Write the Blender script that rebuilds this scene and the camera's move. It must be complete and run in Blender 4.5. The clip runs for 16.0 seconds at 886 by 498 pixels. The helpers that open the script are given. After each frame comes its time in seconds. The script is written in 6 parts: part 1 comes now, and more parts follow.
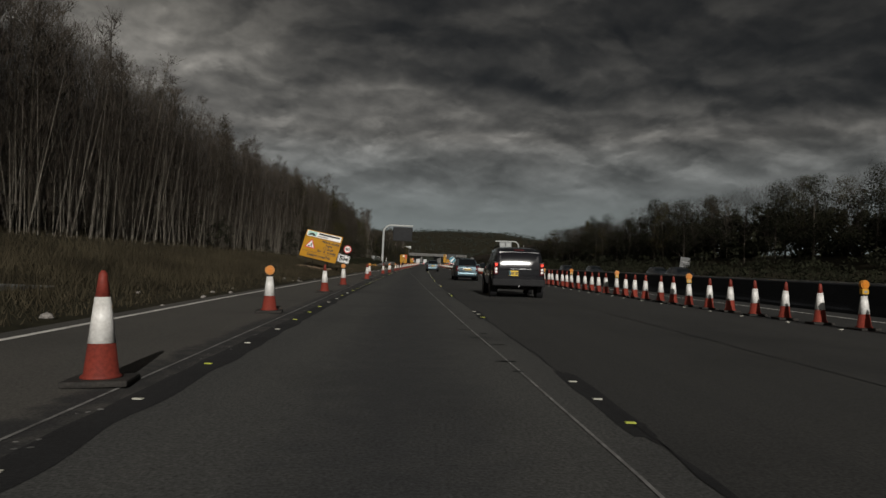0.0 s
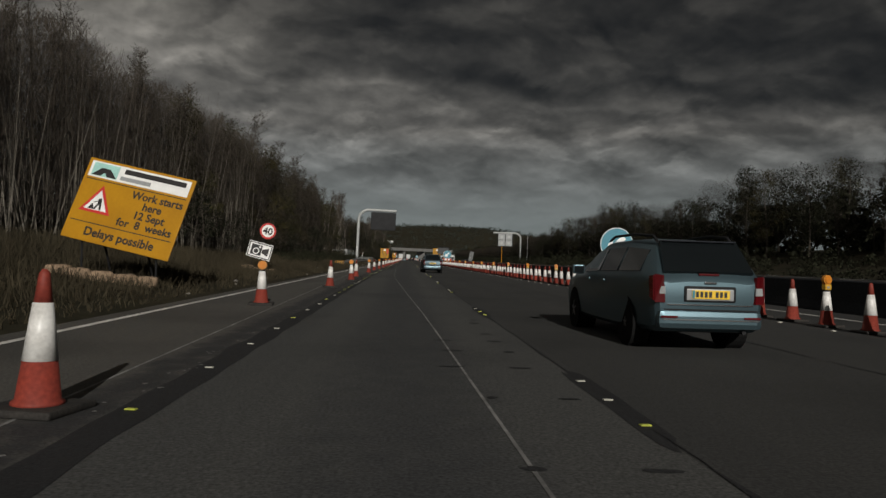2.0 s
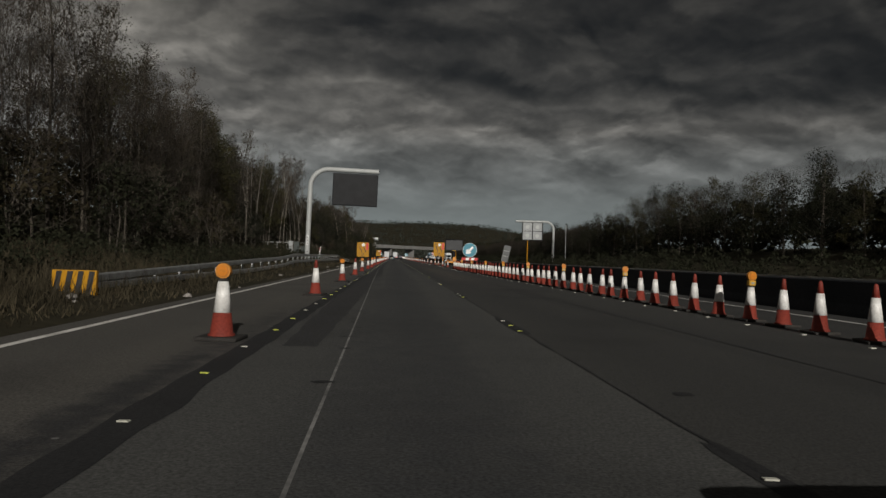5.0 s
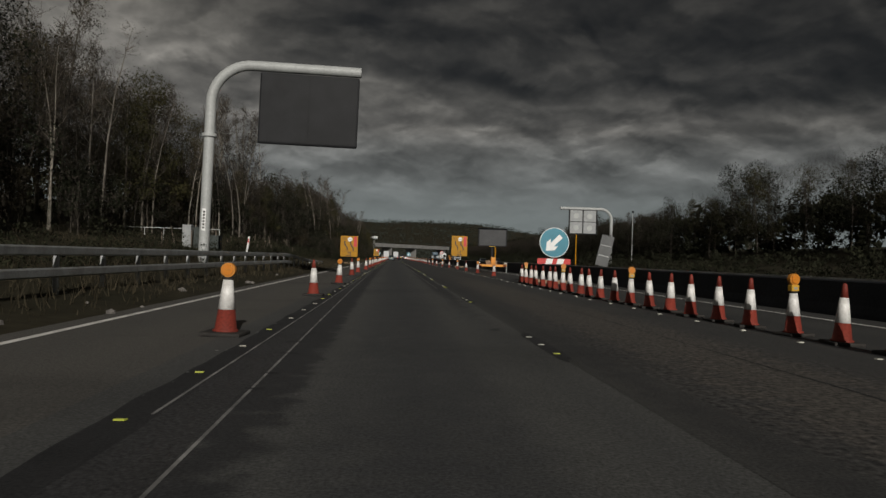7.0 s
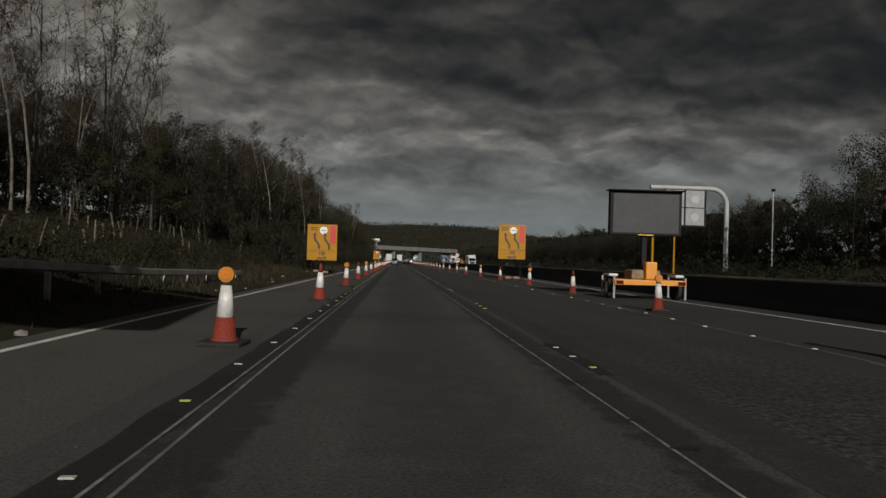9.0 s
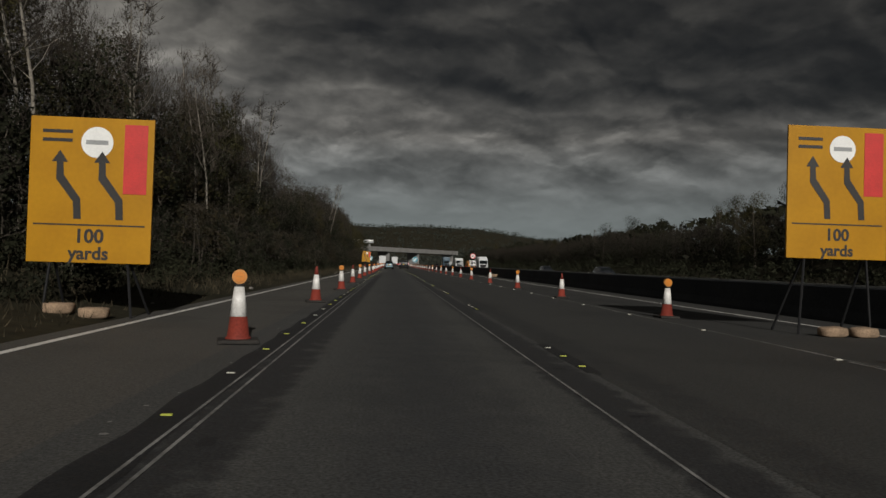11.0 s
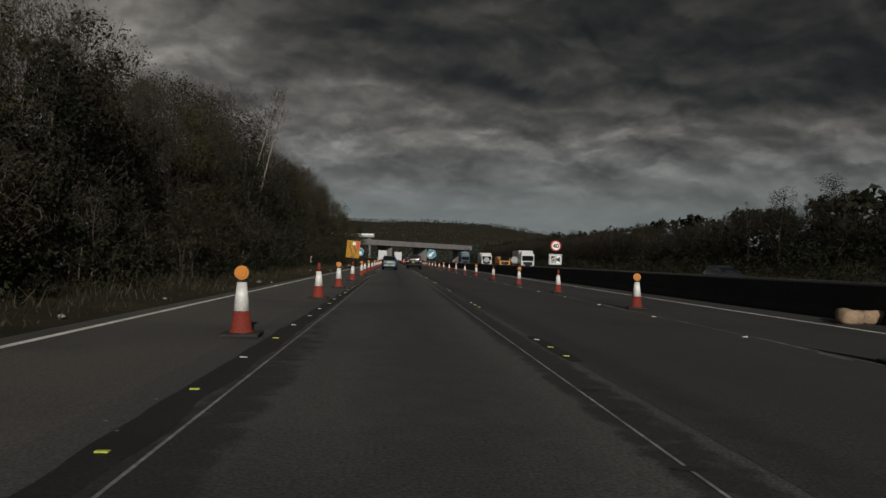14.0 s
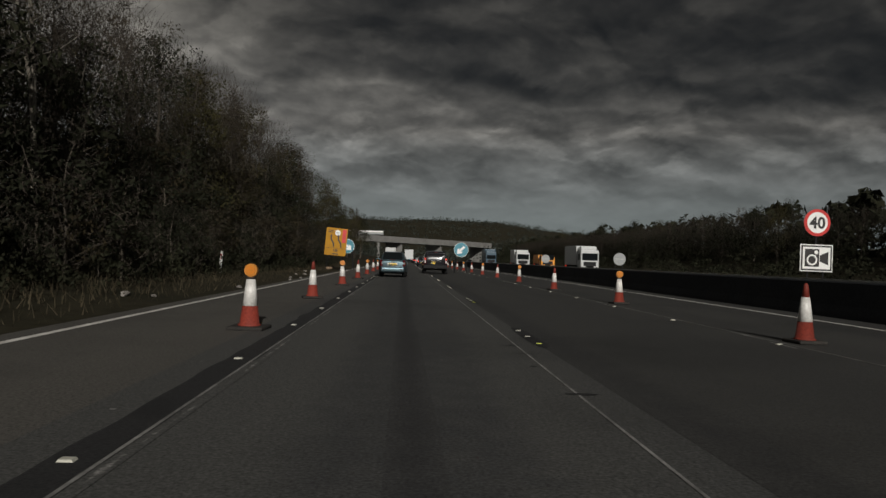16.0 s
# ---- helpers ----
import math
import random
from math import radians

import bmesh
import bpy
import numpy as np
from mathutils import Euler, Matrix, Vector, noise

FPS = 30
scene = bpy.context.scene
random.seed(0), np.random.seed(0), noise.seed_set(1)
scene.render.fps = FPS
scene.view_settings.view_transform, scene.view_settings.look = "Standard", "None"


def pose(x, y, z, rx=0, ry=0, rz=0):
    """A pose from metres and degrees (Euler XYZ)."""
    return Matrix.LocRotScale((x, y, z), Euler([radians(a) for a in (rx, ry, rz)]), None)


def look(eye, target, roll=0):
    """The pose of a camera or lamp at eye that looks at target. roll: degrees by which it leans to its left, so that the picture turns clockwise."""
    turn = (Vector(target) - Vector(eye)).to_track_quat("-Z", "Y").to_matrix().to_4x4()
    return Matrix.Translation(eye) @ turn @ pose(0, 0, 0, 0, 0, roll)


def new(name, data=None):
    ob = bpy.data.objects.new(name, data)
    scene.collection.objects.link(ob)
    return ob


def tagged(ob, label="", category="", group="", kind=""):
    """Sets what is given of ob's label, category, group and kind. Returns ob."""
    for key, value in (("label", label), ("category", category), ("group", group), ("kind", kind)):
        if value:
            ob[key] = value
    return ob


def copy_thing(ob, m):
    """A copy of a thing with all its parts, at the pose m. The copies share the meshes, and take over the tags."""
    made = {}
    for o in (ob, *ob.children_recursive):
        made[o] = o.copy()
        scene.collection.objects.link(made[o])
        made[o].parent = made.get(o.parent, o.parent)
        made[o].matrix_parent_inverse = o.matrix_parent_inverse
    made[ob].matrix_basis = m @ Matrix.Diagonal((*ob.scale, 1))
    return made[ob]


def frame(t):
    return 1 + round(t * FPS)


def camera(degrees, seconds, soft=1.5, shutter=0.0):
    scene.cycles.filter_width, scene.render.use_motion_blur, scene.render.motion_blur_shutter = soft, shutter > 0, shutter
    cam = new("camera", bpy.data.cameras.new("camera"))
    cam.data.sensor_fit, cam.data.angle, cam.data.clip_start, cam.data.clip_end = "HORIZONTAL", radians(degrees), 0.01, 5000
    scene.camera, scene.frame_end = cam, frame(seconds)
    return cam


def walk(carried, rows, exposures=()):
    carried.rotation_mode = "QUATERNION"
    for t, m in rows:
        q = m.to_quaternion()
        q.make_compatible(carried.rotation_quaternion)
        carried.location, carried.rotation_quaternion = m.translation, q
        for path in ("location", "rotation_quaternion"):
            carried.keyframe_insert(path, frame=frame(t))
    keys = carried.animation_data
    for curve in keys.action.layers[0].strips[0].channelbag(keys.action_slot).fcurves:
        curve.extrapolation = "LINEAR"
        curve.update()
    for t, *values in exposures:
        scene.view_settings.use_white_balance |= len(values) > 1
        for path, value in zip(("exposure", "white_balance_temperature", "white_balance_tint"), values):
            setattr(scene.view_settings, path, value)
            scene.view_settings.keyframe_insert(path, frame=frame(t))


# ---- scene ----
cam = camera(62.0, 16.0)
PATH = [
    (0.0, (0.438, 0.000, 1.13), (1.636, 49.986, 2.111), 1.7),
    (0.5, (0.099, 10.128, 1.13), (1.600, 60.105, 2.123), 1.7),
    (1.0, (-0.166, 20.412, 1.13), (1.679, 70.378, 2.154), 1.7),
    (1.5, (-0.434, 30.493, 1.13), (1.635, 80.450, 2.043), 1.7),
    (2.0, (-0.621, 40.490, 1.13), (1.834, 90.430, 1.834), 1.7),
    (2.5, (-0.788, 50.570, 1.13), (1.899, 100.497, 1.946), 1.7),
    (3.0, (-0.889, 60.862, 1.13), (2.032, 110.777, 2.028), 1.7),
    (3.5, (-1.011, 71.047, 1.13), (2.061, 120.953, 2.067), 1.7),
    (4.0, (-1.107, 81.521, 1.13), (2.113, 131.417, 1.925), 1.7),
    (6.5, (-1.026, 134.652, 1.13), (2.437, 184.532, 1.708), 1.7),
    (7.0, (-0.980, 144.833, 1.13), (2.394, 194.719, 1.748), 1.7),
    (7.5, (-0.949, 154.512, 1.13), (2.307, 204.405, 1.846), 1.7),
    (8.0, (-0.993, 164.350, 1.13), (2.147, 214.251, 1.909), 1.7),
    (8.5, (-1.078, 174.058, 1.13), (2.097, 223.957, 2.039), 1.7),
    (9.0, (-1.114, 184.042, 1.13), (2.044, 233.942, 1.981), 1.7),
    (11.5, (-1.116, 234.697, 1.13), (2.433, 284.571, 2.205), 1.7),
    (12.0, (-1.090, 244.963, 1.13), (2.436, 294.838, 2.042), 1.7),
    (12.5, (-1.136, 254.923, 1.13), (2.352, 304.801, 1.996), 1.7),
    (13.0, (-1.142, 264.795, 1.13), (2.325, 314.675, 1.908), 1.7),
    (13.5, (-1.065, 274.232, 1.13), (2.332, 324.117, 1.878), 1.7),
    (14.0, (-0.994, 283.554, 1.13), (2.337, 333.443, 1.942), 1.7),
    (14.5, (-0.911, 292.755, 1.13), (2.313, 342.651, 1.882), 1.7),
    (15.0, (-0.830, 301.898, 1.13), (2.187, 351.806, 1.697), 1.7),
    (15.5, (-0.758, 310.883, 1.13), (2.068, 360.803, 1.868), 1.7),
    (16.0, (-0.723, 319.970, 1.13), (1.862, 369.903, 1.850), 1.7),
]
walk(cam, [(t, look(eye, target, roll)) for t, eye, target, roll in PATH])


# ---- world, sun ----
SUN_AZ, SUN_EL = radians(173.5), radians(23.0)  # the low sun stands behind the camera, a little to its right
sun_dir = Vector((math.sin(SUN_AZ) * math.cos(SUN_EL), math.cos(SUN_AZ) * math.cos(SUN_EL), math.sin(SUN_EL)))
lamp = bpy.data.lights.new("sun", "SUN")
lamp.energy, lamp.angle, lamp.color = 3.1, radians(0.53), (1.0, 0.962, 0.895)
sun = new("sun", lamp)
sun.rotation_euler = sun_dir.to_track_quat("Z", "Y").to_euler()


def make_world():
    w = bpy.data.worlds.new("storm_sky")
    scene.world = w
    w.use_nodes = True
    nt = w.node_tree
    nt.nodes.clear()
    N = lambda k: nt.nodes.new(k)
    L = nt.links.new
    out, bg = N("ShaderNodeOutputWorld"), N("ShaderNodeBackground")
    sky = N("ShaderNodeTexSky")
    sky.sky_type, sky.sun_disc = "NISHITA", False
    sky.sun_elevation, sky.sun_rotation = SUN_EL, SUN_AZ
    tc = N("ShaderNodeTexCoord")
    sep = N("ShaderNodeSeparateXYZ")
    L(tc.outputs["Generated"], sep.inputs[0])
    X, Y, Z = sep.outputs["X"], sep.outputs["Y"], sep.outputs["Z"]

    def math2(op, a, b):
        m = N("ShaderNodeMath"); m.operation = op
        for k, q in enumerate((a, b)):
            if isinstance(q, (int, float)):
                m.inputs[k].default_value = q
            else:
                L(q, m.inputs[k])
        return m.outputs[0]

    add, sub, mul = (lambda a, b: math2("ADD", a, b)), (lambda a, b: math2("SUBTRACT", a, b)), (lambda a, b: math2("MULTIPLY", a, b))

    def span(v, a, b, lo, hi):
        m = N("ShaderNodeMapRange"); m.interpolation_type = "SMOOTHSTEP"
        for k, q in (("From Min", a), ("From Max", b), ("To Min", lo), ("To Max", hi)):
            m.inputs[k].default_value = q
        L(v, m.inputs["Value"])
        return m.outputs[0]

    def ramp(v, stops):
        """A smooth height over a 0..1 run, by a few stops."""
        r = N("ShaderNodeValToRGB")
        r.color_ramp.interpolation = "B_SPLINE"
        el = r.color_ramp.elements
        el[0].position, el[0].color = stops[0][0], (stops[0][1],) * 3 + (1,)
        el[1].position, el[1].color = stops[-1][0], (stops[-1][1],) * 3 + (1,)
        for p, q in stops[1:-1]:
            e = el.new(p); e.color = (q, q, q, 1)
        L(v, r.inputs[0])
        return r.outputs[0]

    # the direction is projected on a flat cloud deck, so that the billows flatten towards the horizon
    den = math2("MAXIMUM", add(Z, 0.42), 0.06)
    deck = N("ShaderNodeCombineXYZ")
    L(math2("DIVIDE", X, den), deck.inputs[0]); L(math2("DIVIDE", Y, den), deck.inputs[1])

    def field(vec, scale, detail, rough, dist=0.0, shift=(0, 0, 0), kind="FBM"):
        mp = N("ShaderNodeMapping")
        mp.inputs["Location"].default_value = shift
        mp.inputs["Scale"].default_value = (scale, scale, scale)
        nz = N("ShaderNodeTexNoise")
        nz.noise_type = kind
        nz.inputs["Scale"].default_value = 1.0
        nz.inputs["Detail"].default_value, nz.inputs["Roughness"].default_value, nz.inputs["Distortion"].default_value = detail, rough, dist
        L(vec, mp.inputs[0]); L(mp.outputs[0], nz.inputs["Vector"])
        return nz

    # the deck is stirred first, which curls the billows
    stir = field(deck.outputs[0], 2.6, 3, 0.5, 0, (4.0, 1.0, 0))
    off = N("ShaderNodeVectorMath"); off.operation = "SUBTRACT"; off.inputs[1].default_value = (0.5, 0.5, 0.5)
    L(stir.outputs["Color"], off.inputs[0])
    sc = N("ShaderNodeVectorMath"); sc.operation = "SCALE"; sc.inputs["Scale"].default_value = 0.13
    L(off.outputs[0], sc.inputs[0])
    curl = N("ShaderNodeVectorMath"); curl.operation = "ADD"
    L(deck.outputs[0], curl.inputs[0]); L(sc.outputs[0], curl.inputs[1])
    C = curl.outputs[0]
    big = field(C, 2.0, 4, 0.5, 0, (1.3, 4.1, 0)).outputs["Fac"]
    mid = field(C, 6.0, 6, 0.5, 0.0, (7.2, 2.6, 0)).outputs["Fac"]
    fine = field(C, 18.0, 4, 0.5, 0.0, (2.2, 9.6, 0)).outputs["Fac"]
    # each billow has a lit and a shaded side: the same field a step on, taken away
    lump = sub(field(C, 4.6, 4, 0.4, 0.0, (3.1, 0.4, 0)).outputs["Fac"], field(C, 4.6, 4, 0.4, 0.0, (3.13, 0.64, 0)).outputs["Fac"])
    crease = sub(field(C, 11.0, 4, 0.5, 0.0, (0.7, 5.4, 0)).outputs["Fac"], field(C, 11.0, 4, 0.5, 0.0, (0.74, 5.62, 0)).outputs["Fac"])
    # rounded billows: a smooth cell field, ruffled at its edges, lit from above
    ruff = field(C, 9.0, 4, 0.55, 0, (6.0, 3.0, 0))
    o2 = N("ShaderNodeVectorMath"); o2.operation = "SUBTRACT"; o2.inputs[1].default_value = (0.5, 0.5, 0.5)
    L(ruff.outputs["Color"], o2.inputs[0])
    s2 = N("ShaderNodeVectorMath"); s2.operation = "SCALE"; s2.inputs["Scale"].default_value = 0.20
    L(o2.outputs[0], s2.inputs[0])
    c2 = N("ShaderNodeVectorMath"); c2.operation = "ADD"
    L(C, c2.inputs[0]); L(s2.outputs[0], c2.inputs[1])

    def cells(scale, shift, smooth):
        mp = N("ShaderNodeMapping")
        mp.inputs["Location"].default_value, mp.inputs["Scale"].default_value = shift, (scale, scale * 1.15, scale)
        vo = N("ShaderNodeTexVoronoi"); vo.feature = "SMOOTH_F1"; vo.voronoi_dimensions = "2D"
        vo.inputs["Scale"].default_value, vo.inputs["Smoothness"].default_value = 1.0, smooth
        L(c2.outputs[0], mp.inputs[0]); L(mp.outputs[0], vo.inputs["Vector"])
        return vo.outputs["Distance"]

    puff = sub(cells(4.2, (0.3, 0.20, 0), 0.35), cells(4.2, (0.3, 0.0, 0), 0.35))
    small = sub(cells(9.0, (0.9, 0.24, 0), 0.3), cells(9.0, (0.9, 0.0, 0), 0.3))
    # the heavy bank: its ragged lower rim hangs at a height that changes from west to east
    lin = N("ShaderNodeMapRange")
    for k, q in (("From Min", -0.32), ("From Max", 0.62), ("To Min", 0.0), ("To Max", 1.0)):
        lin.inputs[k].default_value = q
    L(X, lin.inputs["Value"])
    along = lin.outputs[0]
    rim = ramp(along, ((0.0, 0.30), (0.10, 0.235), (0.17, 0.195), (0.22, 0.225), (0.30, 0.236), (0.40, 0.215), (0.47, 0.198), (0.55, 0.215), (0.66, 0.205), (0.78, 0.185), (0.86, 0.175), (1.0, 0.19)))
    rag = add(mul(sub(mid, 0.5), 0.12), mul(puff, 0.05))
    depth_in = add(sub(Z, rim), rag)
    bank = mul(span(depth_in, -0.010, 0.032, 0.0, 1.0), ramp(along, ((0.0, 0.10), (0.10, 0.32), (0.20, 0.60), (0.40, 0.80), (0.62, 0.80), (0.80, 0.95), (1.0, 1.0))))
    # light breaks under the rim
    glow = mul(mul(span(depth_in, -0.085, -0.015, 0.0, 1.0), span(depth_in, -0.012, 0.02, 1.0, 0.0)), ramp(along, ((0.0, 0.5), (0.12, 0.6), (0.26, 1.0), (0.34, 0.5), (0.48, 0.2), (0.7, 0.25), (1.0, 0.3))))
    busy = span(Z, 0.05, 0.17, 0.12, 1.0)
    tone = add(mul(sub(big, 0.5), 1.4), add(mul(sub(mid, 0.5), 1.7), mul(sub(fine, 0.5), 0.7)))
    tone = add(tone, add(add(mul(lump, 2.6), mul(crease, 2.0)), add(mul(puff, 2.5), mul(small, 1.3))))
    tone = mul(tone, busy)
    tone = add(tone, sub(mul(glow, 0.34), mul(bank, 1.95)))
    # the clear strip over the horizon is blue-grey, the deck above it warmer; the west is lighter
    lift = N("ShaderNodeValToRGB")
    le = lift.color_ramp.elements
    le[0].position, le[0].color = 0.0, (0.158, 0.184, 0.186, 1)
    le[1].position, le[1].color = 1.0, (0.072, 0.067, 0.059, 1)
    for pos, col in ((0.10, (0.156, 0.176, 0.177)), (0.22, (0.126, 0.131, 0.128)), (0.34, (0.088, 0.084, 0.077)), (0.60, (0.080, 0.075, 0.066))):
        q = le.new(pos); q.color = (*col, 1)
    L(mul(Z, 2.0), lift.inputs[0])
    tone = add(tone, mul(span(X, -0.40, 0.05, 0.85, 0.0), span(Z, 0.10, 0.25, 0.3, 1.0)))
    tone = sub(tone, span(X, 0.05, 0.5, 0.0, 0.22))
    bl = N("ShaderNodeVectorMath"); bl.operation = "SCALE"
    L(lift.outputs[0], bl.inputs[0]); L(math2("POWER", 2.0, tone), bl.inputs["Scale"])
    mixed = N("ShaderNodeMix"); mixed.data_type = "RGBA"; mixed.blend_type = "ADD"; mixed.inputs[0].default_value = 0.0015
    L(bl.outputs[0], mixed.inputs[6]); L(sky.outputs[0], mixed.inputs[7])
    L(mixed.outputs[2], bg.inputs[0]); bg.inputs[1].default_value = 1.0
    L(bg.outputs[0], out.inputs[0])


make_world()


# ---- materials ----
def material(name, base, rough=0.8, metal=0.0, var=0.25, scale=3.0, fine=40.0, bump=0.0, second=None, emit=0.0, coat=0.0, objvar=0.0, trans=0.0, spec=0.5):
    """A procedural surface: base colour broken by two scales of noise, optional bump."""
    m = bpy.data.materials.new(name)
    m.use_nodes = True
    nt = m.node_tree
    b = nt.nodes["Principled BSDF"]
    L = nt.links.new
    b.inputs["Roughness"].default_value, b.inputs["Metallic"].default_value = rough, metal
    b.inputs["Coat Weight"].default_value = coat
    b.inputs["Specular IOR Level"].default_value = spec
    b.inputs["Transmission Weight"].default_value = trans
    tc = nt.nodes.new("ShaderNodeTexCoord")
    n1, n2 = nt.nodes.new("ShaderNodeTexNoise"), nt.nodes.new("ShaderNodeTexNoise")
    for n, s in ((n1, scale), (n2, fine)):
        n.inputs["Scale"].default_value, n.inputs["Detail"].default_value = s, 5
        L(tc.outputs["Object"], n.inputs["Vector"])
    mix = nt.nodes.new("ShaderNodeMix"); mix.data_type = "RGBA"
    other = second or tuple(c * (1 - 1.6 * var) for c in base)
    mix.inputs[6].default_value, mix.inputs[7].default_value = (*base, 1), (*other, 1)
    rng = nt.nodes.new("ShaderNodeMapRange")
    rng.inputs["From Min"].default_value, rng.inputs["From Max"].default_value = 0.35, 0.68
    L(n1.outputs["Fac"], rng.inputs["Value"]); L(rng.outputs[0], mix.inputs[0])
    hsv = nt.nodes.new("ShaderNodeHueSaturation")
    r2 = nt.nodes.new("ShaderNodeMapRange")
    r2.inputs["From Min"].default_value, r2.inputs["From Max"].default_value = 0.3, 0.7
    r2.inputs["To Min"].default_value, r2.inputs["To Max"].default_value = 1 - var, 1 + var
    L(n2.outputs["Fac"], r2.inputs["Value"])
    L(mix.outputs[2], hsv.inputs["Color"])
    if objvar:
        oi = nt.nodes.new("ShaderNodeObjectInfo")
        r3 = nt.nodes.new("ShaderNodeMapRange")
        r3.inputs["To Min"].default_value, r3.inputs["To Max"].default_value = 1 - objvar, 1 + objvar
        L(oi.outputs["Random"], r3.inputs["Value"])
        mul = nt.nodes.new("ShaderNodeMath"); mul.operation = "MULTIPLY"
        L(r2.outputs[0], mul.inputs[0]); L(r3.outputs[0], mul.inputs[1]); L(mul.outputs[0], hsv.inputs["Value"])
    else:
        L(r2.outputs[0], hsv.inputs["Value"])
    L(hsv.outputs[0], b.inputs["Base Color"])
    if bump:
        bp = nt.nodes.new("ShaderNodeBump")
        bp.inputs["Strength"].default_value, bp.inputs["Distance"].default_value = bump, 0.02
        L(n2.outputs["Fac"], bp.inputs["Height"]); L(bp.outputs[0], b.inputs["Normal"])
    if emit:
        L(hsv.outputs[0], b.inputs["Emission Color"]); b.inputs["Emission Strength"].default_value = emit
    return m


def leaf_material(name, a, b2):
    """Leaves: the colour differs from leaf to leaf and from tree to tree."""
    m = bpy.data.materials.new(name)
    m.use_nodes = True
    nt = m.node_tree
    b = nt.nodes["Principled BSDF"]
    b.inputs["Roughness"].default_value = 0.8
    b.inputs["Specular IOR Level"].default_value = 0.12
    g, oi = nt.nodes.new("ShaderNodeNewGeometry"), nt.nodes.new("ShaderNodeObjectInfo")
    mix = nt.nodes.new("ShaderNodeMix"); mix.data_type = "RGBA"
    mix.inputs[6].default_value, mix.inputs[7].default_value = (*a, 1), (*b2, 1)
    av = nt.nodes.new("ShaderNodeMath"); av.operation = "ADD"
    ha = nt.nodes.new("ShaderNodeMath"); ha.operation = "MULTIPLY"; ha.inputs[1].default_value = 0.5
    nt.links.new(g.outputs["Random Per Island"], av.inputs[0]); nt.links.new(oi.outputs["Random"], av.inputs[1])
    nt.links.new(av.outputs[0], ha.inputs[0]); nt.links.new(ha.outputs[0], mix.inputs[0])
    # whole boughs differ a little from their neighbours
    tc, nz, rg = nt.nodes.new("ShaderNodeTexCoord"), nt.nodes.new("ShaderNodeTexNoise"), nt.nodes.new("ShaderNodeMapRange")
    nz.inputs["Scale"].default_value, nz.inputs["Detail"].default_value = 0.45, 3
    rg.inputs["From Min"].default_value, rg.inputs["From Max"].default_value = 0.3, 0.7
    rg.inputs["To Min"].default_value, rg.inputs["To Max"].default_value = 0.55, 1.45
    hsv = nt.nodes.new("ShaderNodeHueSaturation")
    nt.links.new(tc.outputs["Object"], nz.inputs["Vector"]); nt.links.new(nz.outputs["Fac"], rg.inputs["Value"])
    nt.links.new(rg.outputs[0], hsv.inputs["Value"]); nt.links.new(mix.outputs[2], hsv.inputs["Color"])
    nt.links.new(hsv.outputs[0], b.inputs["Base Color"])
    return m


